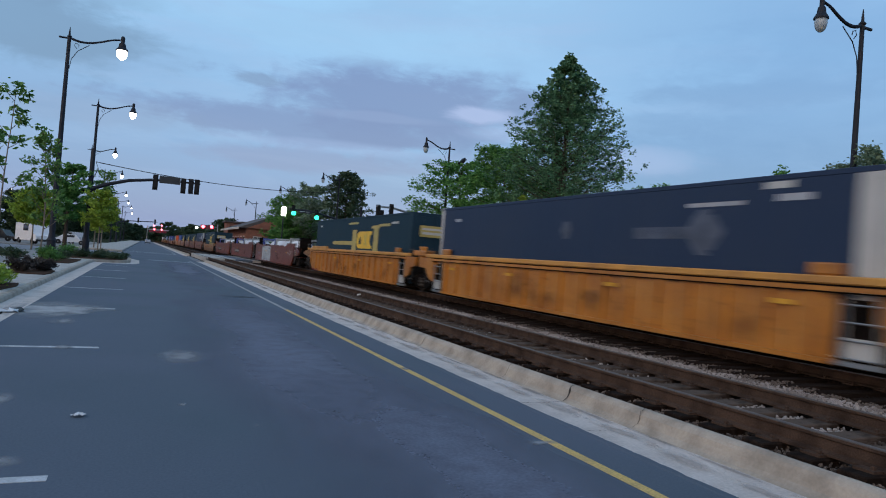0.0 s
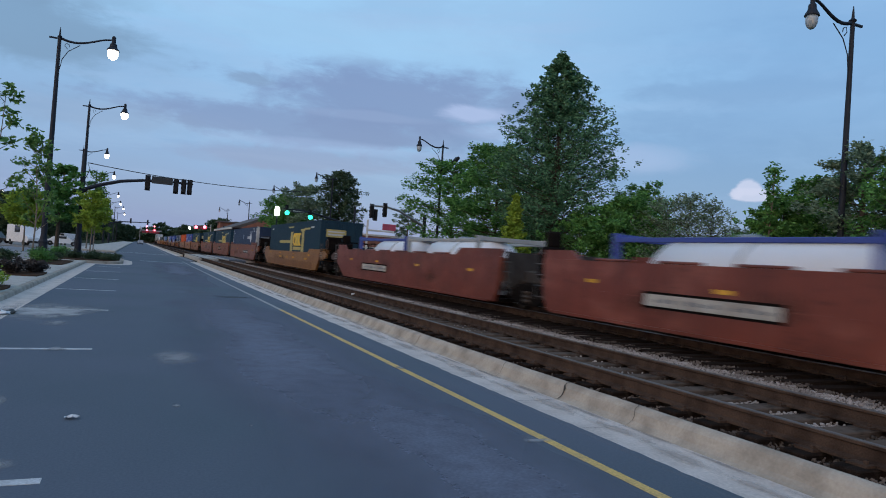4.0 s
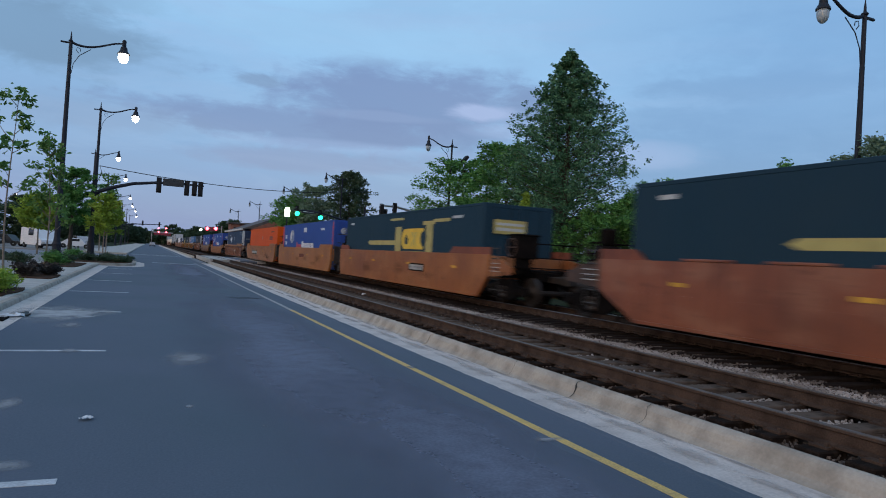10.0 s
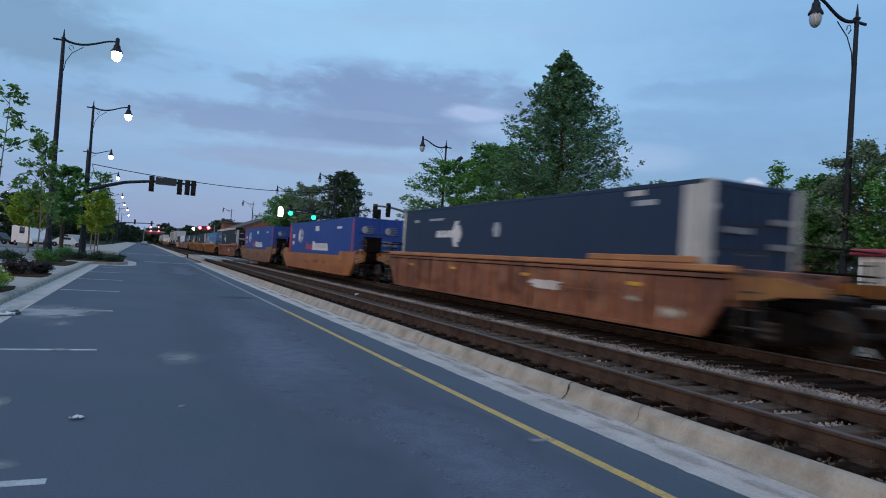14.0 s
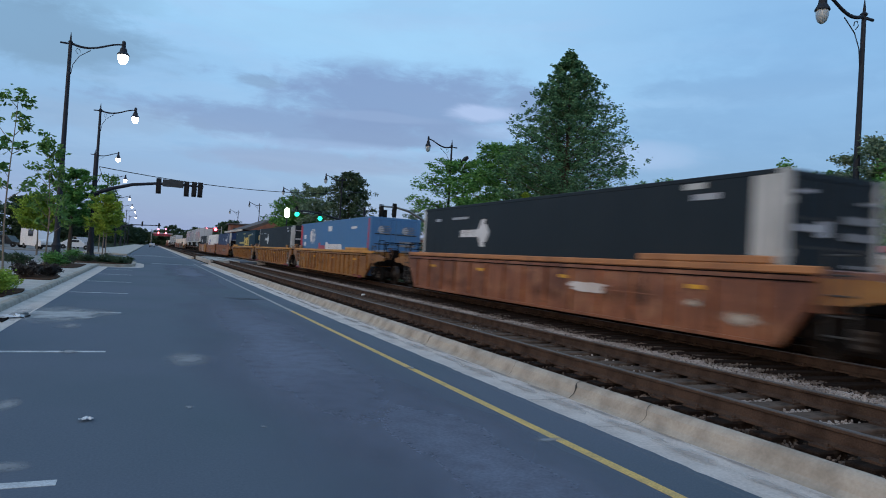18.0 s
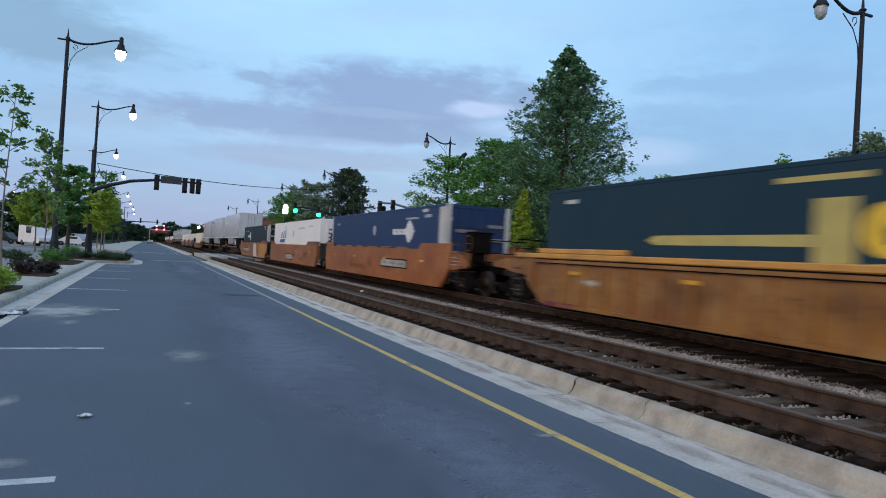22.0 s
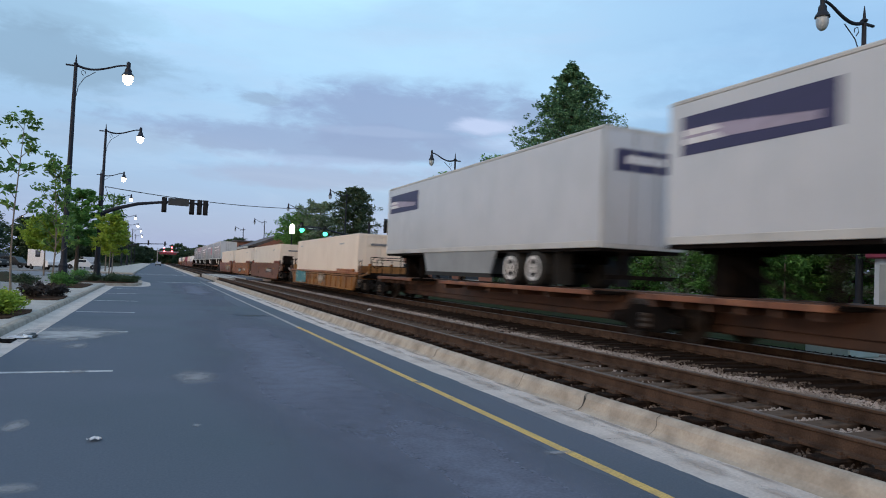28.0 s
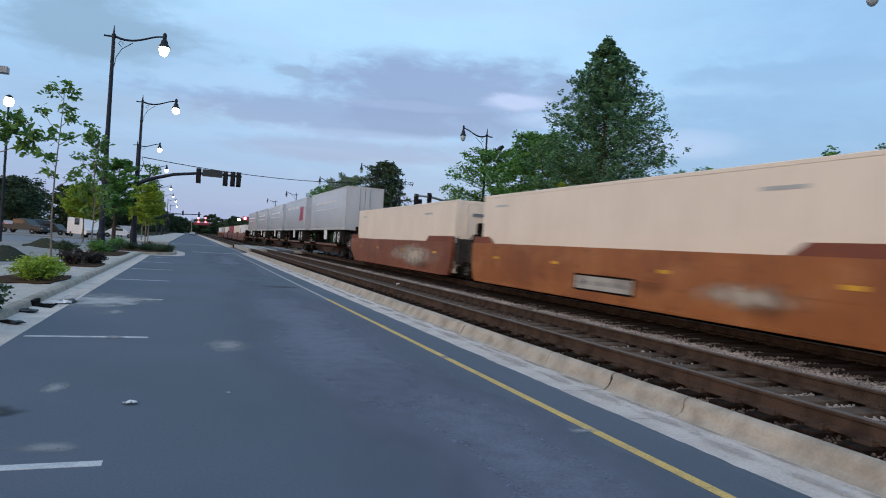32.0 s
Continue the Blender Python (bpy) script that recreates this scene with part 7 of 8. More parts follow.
part("marker_light", one(lathe, [(0.05, -0.36), (0.3, -0.24), (0.36, 0.0), (0.3, 0.24), (0.05, 0.36)], (13.0, -0.1, 5.9), 12), WHITE_ON, red_mast, "bright white marker light")

far_mast = thing("traffic_signal_mast", "distant traffic signal mast across the road", "traffic signal", at=pose(0, 200.0, 0.0))
part("pole", one(tube, [(-7.0, 0, 0), (-7.0, 0, 7.4)], [0.2, 0.14], 8), POLE, far_mast)
part("mast_arm", one(tube, [(-7.0, 0, 5.6), (-4.0, 0, 6.2), (2.8, 0, 6.5)], [0.17, 0.14, 0.1], 8), POLE, far_mast)
signal_head(far_mast, 2.2, 0.0, 6.5, -1)
signal_head(far_mast, -2.0, 0.0, 6.6, -1)
far_red = thing("crossing_signal", "distant red-lit crossing signals over the road", "crossing signal", at=pose(0, 260.0, 0.0))
part("post", one(tube, [(0.6, 0, 0), (0.6, 0, 6.5)], 0.12, 8), GALVANISED, far_red)
part("arm", boxes((0.5, 7.6, 0.09, 0.2, 5.0, 5.4)), GALVANISED, far_red)
# added red panel that paints the glow below the lamps
part("board", boxes((1.2, 6.9, 0.0, 0.08, 4.2, 5.0), bevel=0.03), RED_GUARD_BLOOM, far_red)
for x, z in ((2.7, 6.6), (5.2, 6.8), (2.8, 5.3), (5.3, 5.4)):
    part("lens", one(lathe, [(0.28, -0.2), (0.28, -0.05), (0.05, 0.0)], (x, -0.1, z), 12, "Y"), RED_ON, far_red, "glowing red lens")
    part("hanger", boxes((x - 0.05, x + 0.05, 0.0, 0.1, min(z, 5.2), max(z, 5.2) + 0.1)), GALVANISED, far_red)

span = thing("overhead_cable", "slack dark cable strung across the intersection", "cable", kind="structure")
bm = bmesh.new()
a, b = Vector((-4.2, 63.0, 7.75)), Vector((26.0, 86.0, 10.1))
tube(bm, [a.lerp(b, u) - Vector((0, 0, 0.9 * 4 * u * (1 - u))) for u in [i / 24 for i in range(25)]], 0.035, 5)
part("strand", bm, SIGNAL_BLACK, span)
bm = bmesh.new()
tube(bm, [(-4.2, 63.0, 7.75), (-4.0, 63.0, 7.2), (-4.3, 63.0, 6.4)], 0.03, 5)
part("drop_wire", bm, SIGNAL_BLACK, span)


# ---- trees and shrubs ----
def leaf_mesh(name, spots, size, mat, seed, per=40, flat=0.35):
    """Many small folded leaves about the given (centre, spread) spots."""
    rng = np.random.default_rng(seed)
    c = np.repeat(np.array([s[0] for s in spots]), per, axis=0)
    r = np.repeat(np.array([s[1] for s in spots]), per)[:, None]
    n = len(c)
    p = c + rng.normal(0, 0.5, (n, 3)) * r * np.array([1, 1, 0.75])
    u = rng.normal(0, 1, (n, 3))
    u[:, 2] *= flat
    u /= np.linalg.norm(u, axis=1)[:, None]
    w = rng.normal(0, 1, (n, 3))
    v = np.cross(u, w)
    v /= np.linalg.norm(v, axis=1)[:, None]
    k = np.cross(u, v)
    s = size * rng.uniform(0.6, 1.35, (n, 1))
    verts = np.stack([p - u * s, p + v * s * 0.45 + k * s * 0.15, p + u * s, p - v * s * 0.45 + k * s * 0.15], 1).reshape(-1, 3)
    me = bpy.data.meshes.new(name)
    me.vertices.add(4 * n)
    me.vertices.foreach_set("co", verts.ravel())
    me.loops.add(4 * n)
    me.loops.foreach_set("vertex_index", np.arange(4 * n, dtype=np.int32))
    me.polygons.add(n)
    me.polygons.foreach_set("loop_start", np.arange(0, 4 * n, 4, dtype=np.int32))
    me.update()
    me.validate()
    me.materials.append(mat)
    return me


def tree(label, at, height, spread, form, leaf, leaf_size=0.14, limbs=34, per=36, bark=BARK, trunk=0.22, clear=0.2, seed=1, droop=0.1, gap=0.0, tuft=0.14, rise=(0.15, 0.45), scatter=0.14, near=0.4):
    """A tapered trunk with limbs and a loose crown. form: cone, round, dome, spire or slender."""
    rng = random.Random(seed)
    t = thing("tree", label, "tree", at=at)
    bm = bmesh.new()
    lean = [rng.uniform(-0.03, 0.03) * height for _ in range(2)]

    def axis(u):
        return Vector((lean[0] * u * u, lean[1] * u * u, height * 0.96 * u))

    steps = 8
    tube(bm, [axis(i / steps) for i in range(steps + 1)], [max(trunk * (1 - i / steps) ** 0.8, 0.015) for i in range(steps + 1)], 8)
    part("trunk", bm, bark, t)
    bm = bmesh.new()
    spots = []
    for i in range(limbs):
        u = clear + (1 - clear) * ((i + rng.random()) / limbs) ** 0.9
        v = (u - clear) / (1 - clear)
        w = max(0.0, (u - 0.39) / 0.61)
        reach = {"dome": math.sqrt(max(0.02, 1 - ((u - 0.50) / 0.51) ** 2)), "spire": max(0.04, 1 - w ** 1.42) * (0.85 if u < 0.25 else 1.0), "cone": max(0.04, (1 - v) * (0.72 + 0.28 * min(1, v * 4))), "round": math.sqrt(max(0.02, 1 - (2 * v - 0.85) ** 2 / 1.45)), "slender": (0.45 + 0.9 * v * (1 - v) * 2.0) * (1.0 if v < 0.85 else 0.6)}[form]
        reach *= spread * (rng.uniform(0.72, 1.04) if form == "spire" else rng.uniform(0.62, 1.12))
        if rng.random() < gap:
            continue
        ang = i * 2.399 + rng.uniform(-0.5, 0.5)
        base = axis(min(u, 0.98))
        lift = rng.uniform(*rise) * reach - droop * reach
        d = Vector((math.cos(ang), math.sin(ang), 0))
        pts = [base + d * reach * k + Vector((rng.uniform(-0.06, 0.06) * reach, rng.uniform(-0.06, 0.06) * reach, lift * k ** 1.3)) for k in (0.0, 0.35, 0.7, 1.0)]
        r0 = max(0.012, trunk * (0.16 if form == "spire" else 0.35) * (1 - u) + 0.012)
        tube(bm, pts, [r0, r0 * 0.7, r0 * 0.45, 0.008], 5, caps=False)
        for k in (0.3, 0.5, 0.68, 0.84, 1.0):
            if reach < spread * 0.3 and k < 0.5:
                continue
            q = base.lerp(pts[-1], k)
            for _ in range(2):
                spots.append((q + Vector((rng.uniform(-1, 1), rng.uniform(-1, 1), rng.uniform(-0.6, 0.8))) * scatter * (near * spread + (1 - near) * reach), (tuft + 0.5 * tuft * rng.random()) * (near * spread + (1 - near) * reach)))
    part("branchwork", bm, bark, t)["kind"] = "stuff"
    spots.append((axis(1.0), 0.05 * spread))
    spots.append((axis(0.96), 0.07 * spread))
    part("crown", leaf_mesh("crown", [(tuple(s), r) for s, r in spots], leaf_size, leaf, seed, per), None, t)
    return t


def sapling(label, at, height, limbs, leaf, seed, trunk=0.045, reach=0.9, low=0.36, cluster=0.22, leaf_size=0.11, per=16, twigs=2, hang=0.25, boughs=()):
    """A young tree: a thin stem, rising limbs and leaves in tufts at the twigs' ends."""
    rng = random.Random(seed)
    t = thing("tree", label, "tree", at=at)
    bend = [rng.uniform(-0.12, 0.12) for _ in range(4)]

    def axis(u):
        return Vector((bend[0] * math.sin(u * 5) + bend[1] * u, bend[2] * math.sin(u * 4 + 1) + bend[3] * u, height * u))

    part("trunk", one(tube, [axis(i / 8 * 0.93) for i in range(9)], [trunk * (1 - 0.8 * i / 8) for i in range(9)], 7), PALE_BARK, t)
    bm = bmesh.new()
    spots = [(axis(0.95), cluster), (axis(0.9), cluster * 0.8)]
    for i in range(limbs):
        u = low + (0.93 - low) * (i + rng.random()) / limbs
        a = i * 2.4 + rng.uniform(-0.7, 0.7)
        r = reach * rng.uniform(0.35, 1.0) * (1.15 - 0.6 * (u - low) / (1 - low))
        base = axis(u)
        tip = base + Vector((math.cos(a) * r, math.sin(a) * r, r * rng.uniform(0.5, 1.4)))
        mid = base.lerp(tip, 0.5) + Vector((0, 0, -0.08 * r))
        tube(bm, [base, mid, tip], [trunk * 0.4, trunk * 0.28, 0.006], 4, caps=False)
        for k in range(twigs):
            q = mid.lerp(tip, rng.uniform(0.3, 1.0)) + Vector((rng.uniform(-1, 1), rng.uniform(-1, 1), rng.uniform(-1, 0.4))) * cluster * 0.9
            spots.append((q, cluster * rng.uniform(0.7, 1.2)))
        spots.append((tip, cluster))
    for z0, tip in boughs:
        base, tip = axis(z0 / height), Vector(tip)
        mid = base.lerp(tip, 0.55) + Vector((0, 0, -0.12))
        tube(bm, [base, mid, tip], [trunk * 0.45, trunk * 0.3, 0.008], 5, caps=False)
        for k in range(7):
            spots.append((mid.lerp(tip, 0.45 + 0.11 * k) + Vector((rng.uniform(-0.2, 0.2), rng.uniform(-0.2, 0.2), rng.uniform(-0.22, 0.12))), cluster * rng.uniform(0.8, 1.1)))
    part("branchwork", bm, PALE_BARK, t)["kind"] = "stuff"
    spots = [(tuple(p - Vector((0, 0, hang * r))), r) for p, r in spots]
    part("crown", leaf_mesh("crown", spots, leaf_size, leaf, seed, per, 0.7), None, t)
    return t


def shrub(label, x, y, z, r, h, leaf, seed, size=0.05, per=60):
    rng = random.Random(seed)
    s = thing("shrub", label, "shrub", at=pose(x, y, z))
    bm = bmesh.new()
    spots = []
    for i in range(16):
        a = rng.uniform(0, 6.28)
        k = math.sqrt(rng.random()) * r * 0.85
        top = Vector((math.cos(a) * k, math.sin(a) * k, h * (0.45 + 0.5 * rng.random()) * (1 - 0.4 * (k / r) ** 2)))
        tube(bm, [(top.x * 0.2, top.y * 0.2, 0), tuple(top * 0.6), tuple(top)], [0.012, 0.008, 0.003], 4, caps=False)
        spots.append((tuple(top), 0.32 * r))
        spots.append((tuple(top * 0.6), 0.32 * r))
    part("woody_base", bm, BARK, s)
    part("leaves", leaf_mesh("leaves", spots, size, leaf, seed, per), None, s)
    return s


# beyond the tracks
tree("tall grey-green conical tree behind the tracks", pose(25.5, 38.0, -0.06), 17.1, 4.95, "spire", LEAF_SPIRE, 0.105, 430, 16, trunk=0.26, clear=0.10, seed=3, gap=0.10, tuft=0.058, rise=(0.22, 0.52), droop=0.0, scatter=0.13, near=0.12)
tree("broad green tree behind the tracks", pose(25.5, 46.3, -0.06), 11.3, 4.0, "round", LEAF_MID, 0.13, 80, 34, clear=0.15, seed=4, tuft=0.10, scatter=0.10)
tree("leafy green tree by a street lamp", pose(25.5, 54.5, -0.06), 11.0, 4.4, "round", LEAF_MID, 0.14, 62, 24, clear=0.25, seed=5, gap=0.15, tuft=0.09, scatter=0.09)
tree("leafy green tree behind the tracks", pose(28.0, 43.5, -0.06), 11.3, 3.6, "cone", LEAF_MID, 0.14, 60, 30, clear=0.12, seed=15, tuft=0.11)
tree("small lime green tree behind the tracks", pose(20.9, 35.6, -0.06), 6.4, 1.4, "cone", LEAF_LIME, 0.10, 54, 26, trunk=0.08, clear=0.12, seed=6)
tree("dark domed tree by the side street", pose(27.5, 99.0, -0.06), 14.6, 3.7, "dome", LEAF_DARK, 0.19, 110, 16, clear=0.12, seed=7, tuft=0.10, rise=(0.1, 0.4), droop=0.0)
tree("grey-green tree by the side street", pose(24.5, 108.0, -0.06), 12.6, 5.2, "round", LEAF_GREY, 0.20, 60, 22, clear=0.2, seed=8, gap=0.15, tuft=0.09)
tree("green tree past the side street", pose(23.0, 118.0, -0.06), 11.0, 5.0, "round", LEAF_MID, 0.22, 56, 26, clear=0.15, seed=9, tuft=0.11)
tree("green tree past the side street", pose(21.5, 108.0, -0.06), 8.0, 3.8, "round", LEAF_MID, 0.20, 46, 26, clear=0.1, seed=29, tuft=0.11)
tree("pale sparse tree far behind the crossing", pose(36.0, 92.0, -0.06), 9.4, 2.4, "round", LEAF_GREY, 0.16, 30, 14, clear=0.3, seed=10, gap=0.2, tuft=0.1)
tree("tall leafy tree beside an unlit street lamp", pose(25.5, 16.9, -0.06), 7.5, 2.4, "round", LEAF_GREY, 0.085, 60, 26, clear=0.2, seed=11, gap=0.2, tuft=0.10, scatter=0.1)
tree("green tree beside the tracks", pose(26.0, 14.4, -0.06), 7.0, 2.9, "round", LEAF_MID, 0.09, 70, 44, clear=0.1, seed=12, tuft=0.10)
tree("green tree beside the tracks", pose(27.0, 19.4, -0.06), 6.5, 2.6, "round", LEAF_MID, 0.09, 60, 40, clear=0.1, seed=13, tuft=0.10)
tree("green tree beside the tracks", pose(25.6, 20.4, -0.06), 5.5, 1.8, "round", LEAF_MID, 0.09, 60, 34, trunk=0.1, clear=0.1, seed=18, tuft=0.10)
sapling("thin young tree beside the tracks", pose(24.5, 20.2, -0.06), 7.2, 22, LEAF_MID, 14, trunk=0.06, reach=0.45, low=0.4, cluster=0.22, twigs=2, leaf_size=0.10, per=14)
tree("dark spreading tree behind the tracks", pose(27.6, 32.8, -0.06), 6.2, 3.2, "round", LEAF_MID, 0.12, 60, 34, clear=0.1, seed=16, tuft=0.11)
for i, (x, y, h, r, m) in enumerate(((27.5, 23.6, 3.9, 2.0, LEAF_MID), (29.0, 21.5, 4.2, 2.4, LEAF_MID), (30.0, 27.5, 4.0, 2.6, LEAF_MID), (27.0, 26.5, 3.5, 2.2, LEAF_MID), (24.8, 34.2, 5.0, 2.2, LEAF_MID), (29.0, 16.0, 6.0, 2.8, LEAF_MID), (28.0, 11.0, 6.6, 2.8, LEAF_MID), (31.0, 36.0, 8.0, 3.2, LEAF_MID), (30.0, 52.0, 7.0, 3.4, LEAF_DARK))):
    tree("low scrubby tree behind the tracks", pose(x, y, -0.06), h, r, "round", m, 0.09, 40, 30, trunk=0.09, clear=0.08, seed=40 + i, gap=0.1, tuft=0.10)

for x, y, h, r, k in ((26.2, 28.3, 6.1, 1.7, 1), (27.2, 27.6, 6.3, 1.6, 2), (27.6, 26.5, 5.8, 1.5, 4), (28.6, 25.2, 4.4, 1.5, 3)):
    tree("wispy grey-green tree with bare twigs behind the tracks", pose(x, y, -0.06), h, r, "round", LEAF_GREY, 0.065, 100, 6, trunk=0.07, clear=0.12, seed=170 + k, gap=0.1, tuft=0.10, rise=(0.4, 0.9), scatter=0.12)

# the parking side
sapling("slender young street tree with sparse leaves", pose(-5.07, 30.3, 0.15), 7.5, 9, LEAF_YOUNG, 21, cluster=0.26, twigs=1, leaf_size=0.13, per=20)
sapling("slender young street tree with drooping leaves", pose(-4.85, 39.7, 0.15), 7.0, 26, LEAF_YOUNG, 22, trunk=0.05, reach=1.15, low=0.22, cluster=0.26, twigs=2, leaf_size=0.13, per=14)
tree("dense dark green street tree", pose(-6.0, 63.0, 0.15), 7.4, 2.0, "round", LEAF_MID, 0.14, 44, 18, BARK, 0.18, 0.34, 23, tuft=0.11, gap=0.1)
tree("lime green young street tree on the island", pose(-3.2, 57.0, 0.2), 5.0, 1.3, "round", LEAF_LIME, 0.11, 34, 18, PALE_BARK, 0.05, 0.40, 24, tuft=0.13)
sapling("young street tree with pale leaves", pose(-3.9, 74.0, 0.15), 8.2, 22, LEAF_YOUNG, 25, trunk=0.06, reach=1.2, low=0.3, cluster=0.36, twigs=2, leaf_size=0.16, per=16)
tree("lime green young street tree", pose(-5.6, 92.0, 0.15), 5.6, 1.9, "round", LEAF_LIME, 0.14, 34, 18, PALE_BARK, 0.08, 0.35, 27)
sapling("slender young street tree with leafy top", pose(-5.7, 20.3, 0.15), 6.4, 8, LEAF_YOUNG, 26, reach=0.7, low=0.62, cluster=0.26, twigs=2, leaf_size=0.13, per=22, boughs=((2.9, (2.0, -0.2, 3.75)), (3.3, (1.5, -0.1, 4.15))))
tree("lime green low street tree", pose(-7.9, 60.0, 0.15), 4.7, 1.7, "round", LEAF_LIME, 0.12, 34, 22, PALE_BARK, 0.07, 0.42, 28)
for i, (x, y, h, r) in enumerate(((-30, 140, 9, 6.5), (-42, 150, 9, 7), (-22, 165, 8.5, 5.5), (-55, 160, 10, 7), (-14, 175, 8, 5), (-36, 175, 9, 7), (-68, 150, 10, 8), (-17.5, 120, 7.5, 3.6))):
    tree("dark green tree across the car park", pose(x, y, 0.0), h, r, "round", LEAF_DARK, 0.30, 36, 26, clear=0.1, seed=60 + i)
for i in range(18):
    side = -1 if i % 2 else 1
    y = 225 + 30 * i
    tree("dark tree in the far roadside woods", pose((-17 if side < 0 else 24) + side * (i % 3) * 3.0 + (i - 12) * 3.2 * (i > 11) * -side, y, 0.0), 9.5 + (i % 4), 6.5, "round", LEAF_DARK, 0.5, 26, 18, clear=0.05, seed=80 + i)

for i in range(22):
    x = -62 + 5.0 * i + 9.0 * (i > 11)
    tree("dark tree in the woods that close the view", pose(x, 455 + 16 * (i % 3), 0.0), 9.5 + 1.3 * ((i * 7) % 4), 6.0, "round", LEAF_DARK, 0.8, 20, 10, clear=0.03, seed=120 + i)
for i in range(3):
    tree("dark tree in the woods that close the view", pose(-2 + 6.5 * i, 640, 0.0), 11.0, 6.0, "round", LEAF_DARK, 0.9, 20, 10, clear=0.03, seed=150 + i)

for i, (x, y, r, h, m, lab) in enumerate((
        (-3.5, 19.2, 0.62, 0.6, LEAF_LIME, "yellow-green clipped shrub in a mulch bed"), (-3.55, 20.6, 0.62, 0.6, LEAF_LIME, "yellow-green clipped shrub in a mulch bed"),
        (-3.9, 27.6, 0.48, 0.6, LEAF_PURPLE, "dark purple-leaved shrub in a mulch bed"), (-3.35, 28.6, 0.45, 0.5, LEAF_PURPLE, "dark purple-leaved shrub in a mulch bed"), (-5.6, 37.0, 0.6, 0.6, LEAF_DARK, "dark green shrub in a mulch bed"),
        (-4.3, 39.5, 0.7, 0.65, LEAF_MID, "green shrub in a mulch bed"), (-4.2, 42.5, 0.6, 0.5, LEAF_DARK, "dark green shrub in a mulch bed"), (-4.8, 43.5, 0.7, 0.6, LEAF_DARK, "dark green shrub in a mulch bed"),
        (-1.7, 48.4, 0.6, 0.4, LEAF_DARK, "low dark shrub on the island"), (-2.6, 48.6, 0.65, 0.42, LEAF_DARK, "low dark shrub on the island"), (-3.6, 48.8, 0.65, 0.45, LEAF_DARK, "low dark shrub on the island"), (-4.4, 50.2, 0.8, 0.7, LEAF_MID, "green shrub on the island"), (-1.5, 50.5, 0.6, 0.4, LEAF_DARK, "low dark shrub on the island"), (-2.3, 52.5, 0.8, 0.45, LEAF_DARK, "low dark shrub on the island"),
        (-3.35, 11.2, 0.75, 0.75, LEAF_DARK, "sprawling dark shrub by the kerb"), (-3.25, 12.6, 0.55, 0.45, LEAF_DARK, "sprawling dark shrub by the kerb"))):
    shrub(lab, x, y, 0.18, r, h, m, 200 + i)

# ---- buildings beyond ----
depot = thing("depot_building", "brick depot with a shallow gable roof and arched canopy", "building", at=pose(22.5, 128.0, -0.06))
part("wall", boxes((-5.5, 6, 0, 30, 0, 5.2), bevel=0.02), BRICK_WALL, depot)
bm = bmesh.new()
prism(bm, [(-7.0, 5.2), (8.0, 5.2), (0.5, 8.2)], 0, 30.8)
r = part("roof", bm, ROOFING, depot)
r.matrix_basis = Matrix(((0, 1, 0, 0), (1, 0, 0, -0.4), (0, 0, 1, 0), (0, 0, 0, 1)))
part("gable", one(prism, [(-5.5, 5.2), (6.5, 5.2), (0.5, 7.8)], -0.5, -0.42), BRICK_WALL, depot).matrix_basis = Matrix(((0, 1, 0, 0), (1, 0, 0, 0), (0, 0, 1, 0), (0, 0, 0, 1)))
part("fascia", boxes((-7.1, -6.9, -0.4, 30.4, 4.9, 5.25), bevel=0.02), PALE_TRIM, depot)
for x in (-3.4, 0.0, 3.4):
    w = part("window", boxes((x - 0.7, x + 0.7, -0.04, 0.02, 1.4, 3.6)), WINDOW_DARK, depot)
    part("frame", boxes((x - 0.8, x + 0.8, -0.07, -0.02, 3.6, 3.75), (x - 0.8, x + 0.8, -0.09, -0.02, 1.28, 1.4), (x - 0.8, x - 0.7, -0.07, -0.02, 1.4, 3.6), (x + 0.7, x + 0.8, -0.07, -0.02, 1.4, 3.6), (x - 0.03, x + 0.03, -0.06, -0.02, 1.4, 3.6)), PALE_TRIM, w)
for j in range(7):
    w = part("window", boxes((-5.54, -5.48, 2.0 + 4 * j, 3.5 + 4 * j, 1.4, 3.6)), WINDOW_DARK, depot)
    part("frame", boxes((-5.58, -5.50, 1.9 + 4 * j, 3.6 + 4 * j, 3.6, 3.75), (-5.6, -5.50, 1.9 + 4 * j, 3.6 + 4 * j, 1.28, 1.4)), PALE_TRIM, w)
tower = thing("depot_tower", "small brick tower with a flat roof by the tracks", "building", at=pose(20.0, 166.0, -0.06))
part("wall", boxes((-2.5, 2.5, 0, 6, 0, 7.2)), BRICK_WALL, tower)
part("roof", boxes((-3.0, 3.0, -0.5, 6.5, 7.2, 7.55), bevel=0.04), ROOFING, tower)
for x in (-1.4, 0.0, 1.4):
    part("window", boxes((x - 0.45, x + 0.45, -0.05, 0.02, 4.6, 6.4)), WINDOW_DARK, tower)
shop = thing("brick_building", "low red brick building behind the crossing", "building", at=pose(36.0, 96.0, -0.06))
part("wall", boxes((-8, 14, 0, 12, 0, 4.7)), BRICK_WALL, shop)
part("parapet", boxes((-8.1, 14.1, -0.1, 12.1, 4.7, 5.0), bevel=0.02), PALE_TRIM, shop)
for j in range(4):
    w = part("window", boxes((-6.5 + 5 * j, -3.5 + 5 * j, -0.05, 0.02, 0.9, 2.9)), WINDOW_DARK, shop)
    part("frame", boxes((-6.6 + 5 * j, -3.4 + 5 * j, -0.08, 0.0, 2.9, 3.05), (-6.6 + 5 * j, -3.4 + 5 * j, -0.08, 0.0, 0.78, 0.9)), PALE_TRIM, w)
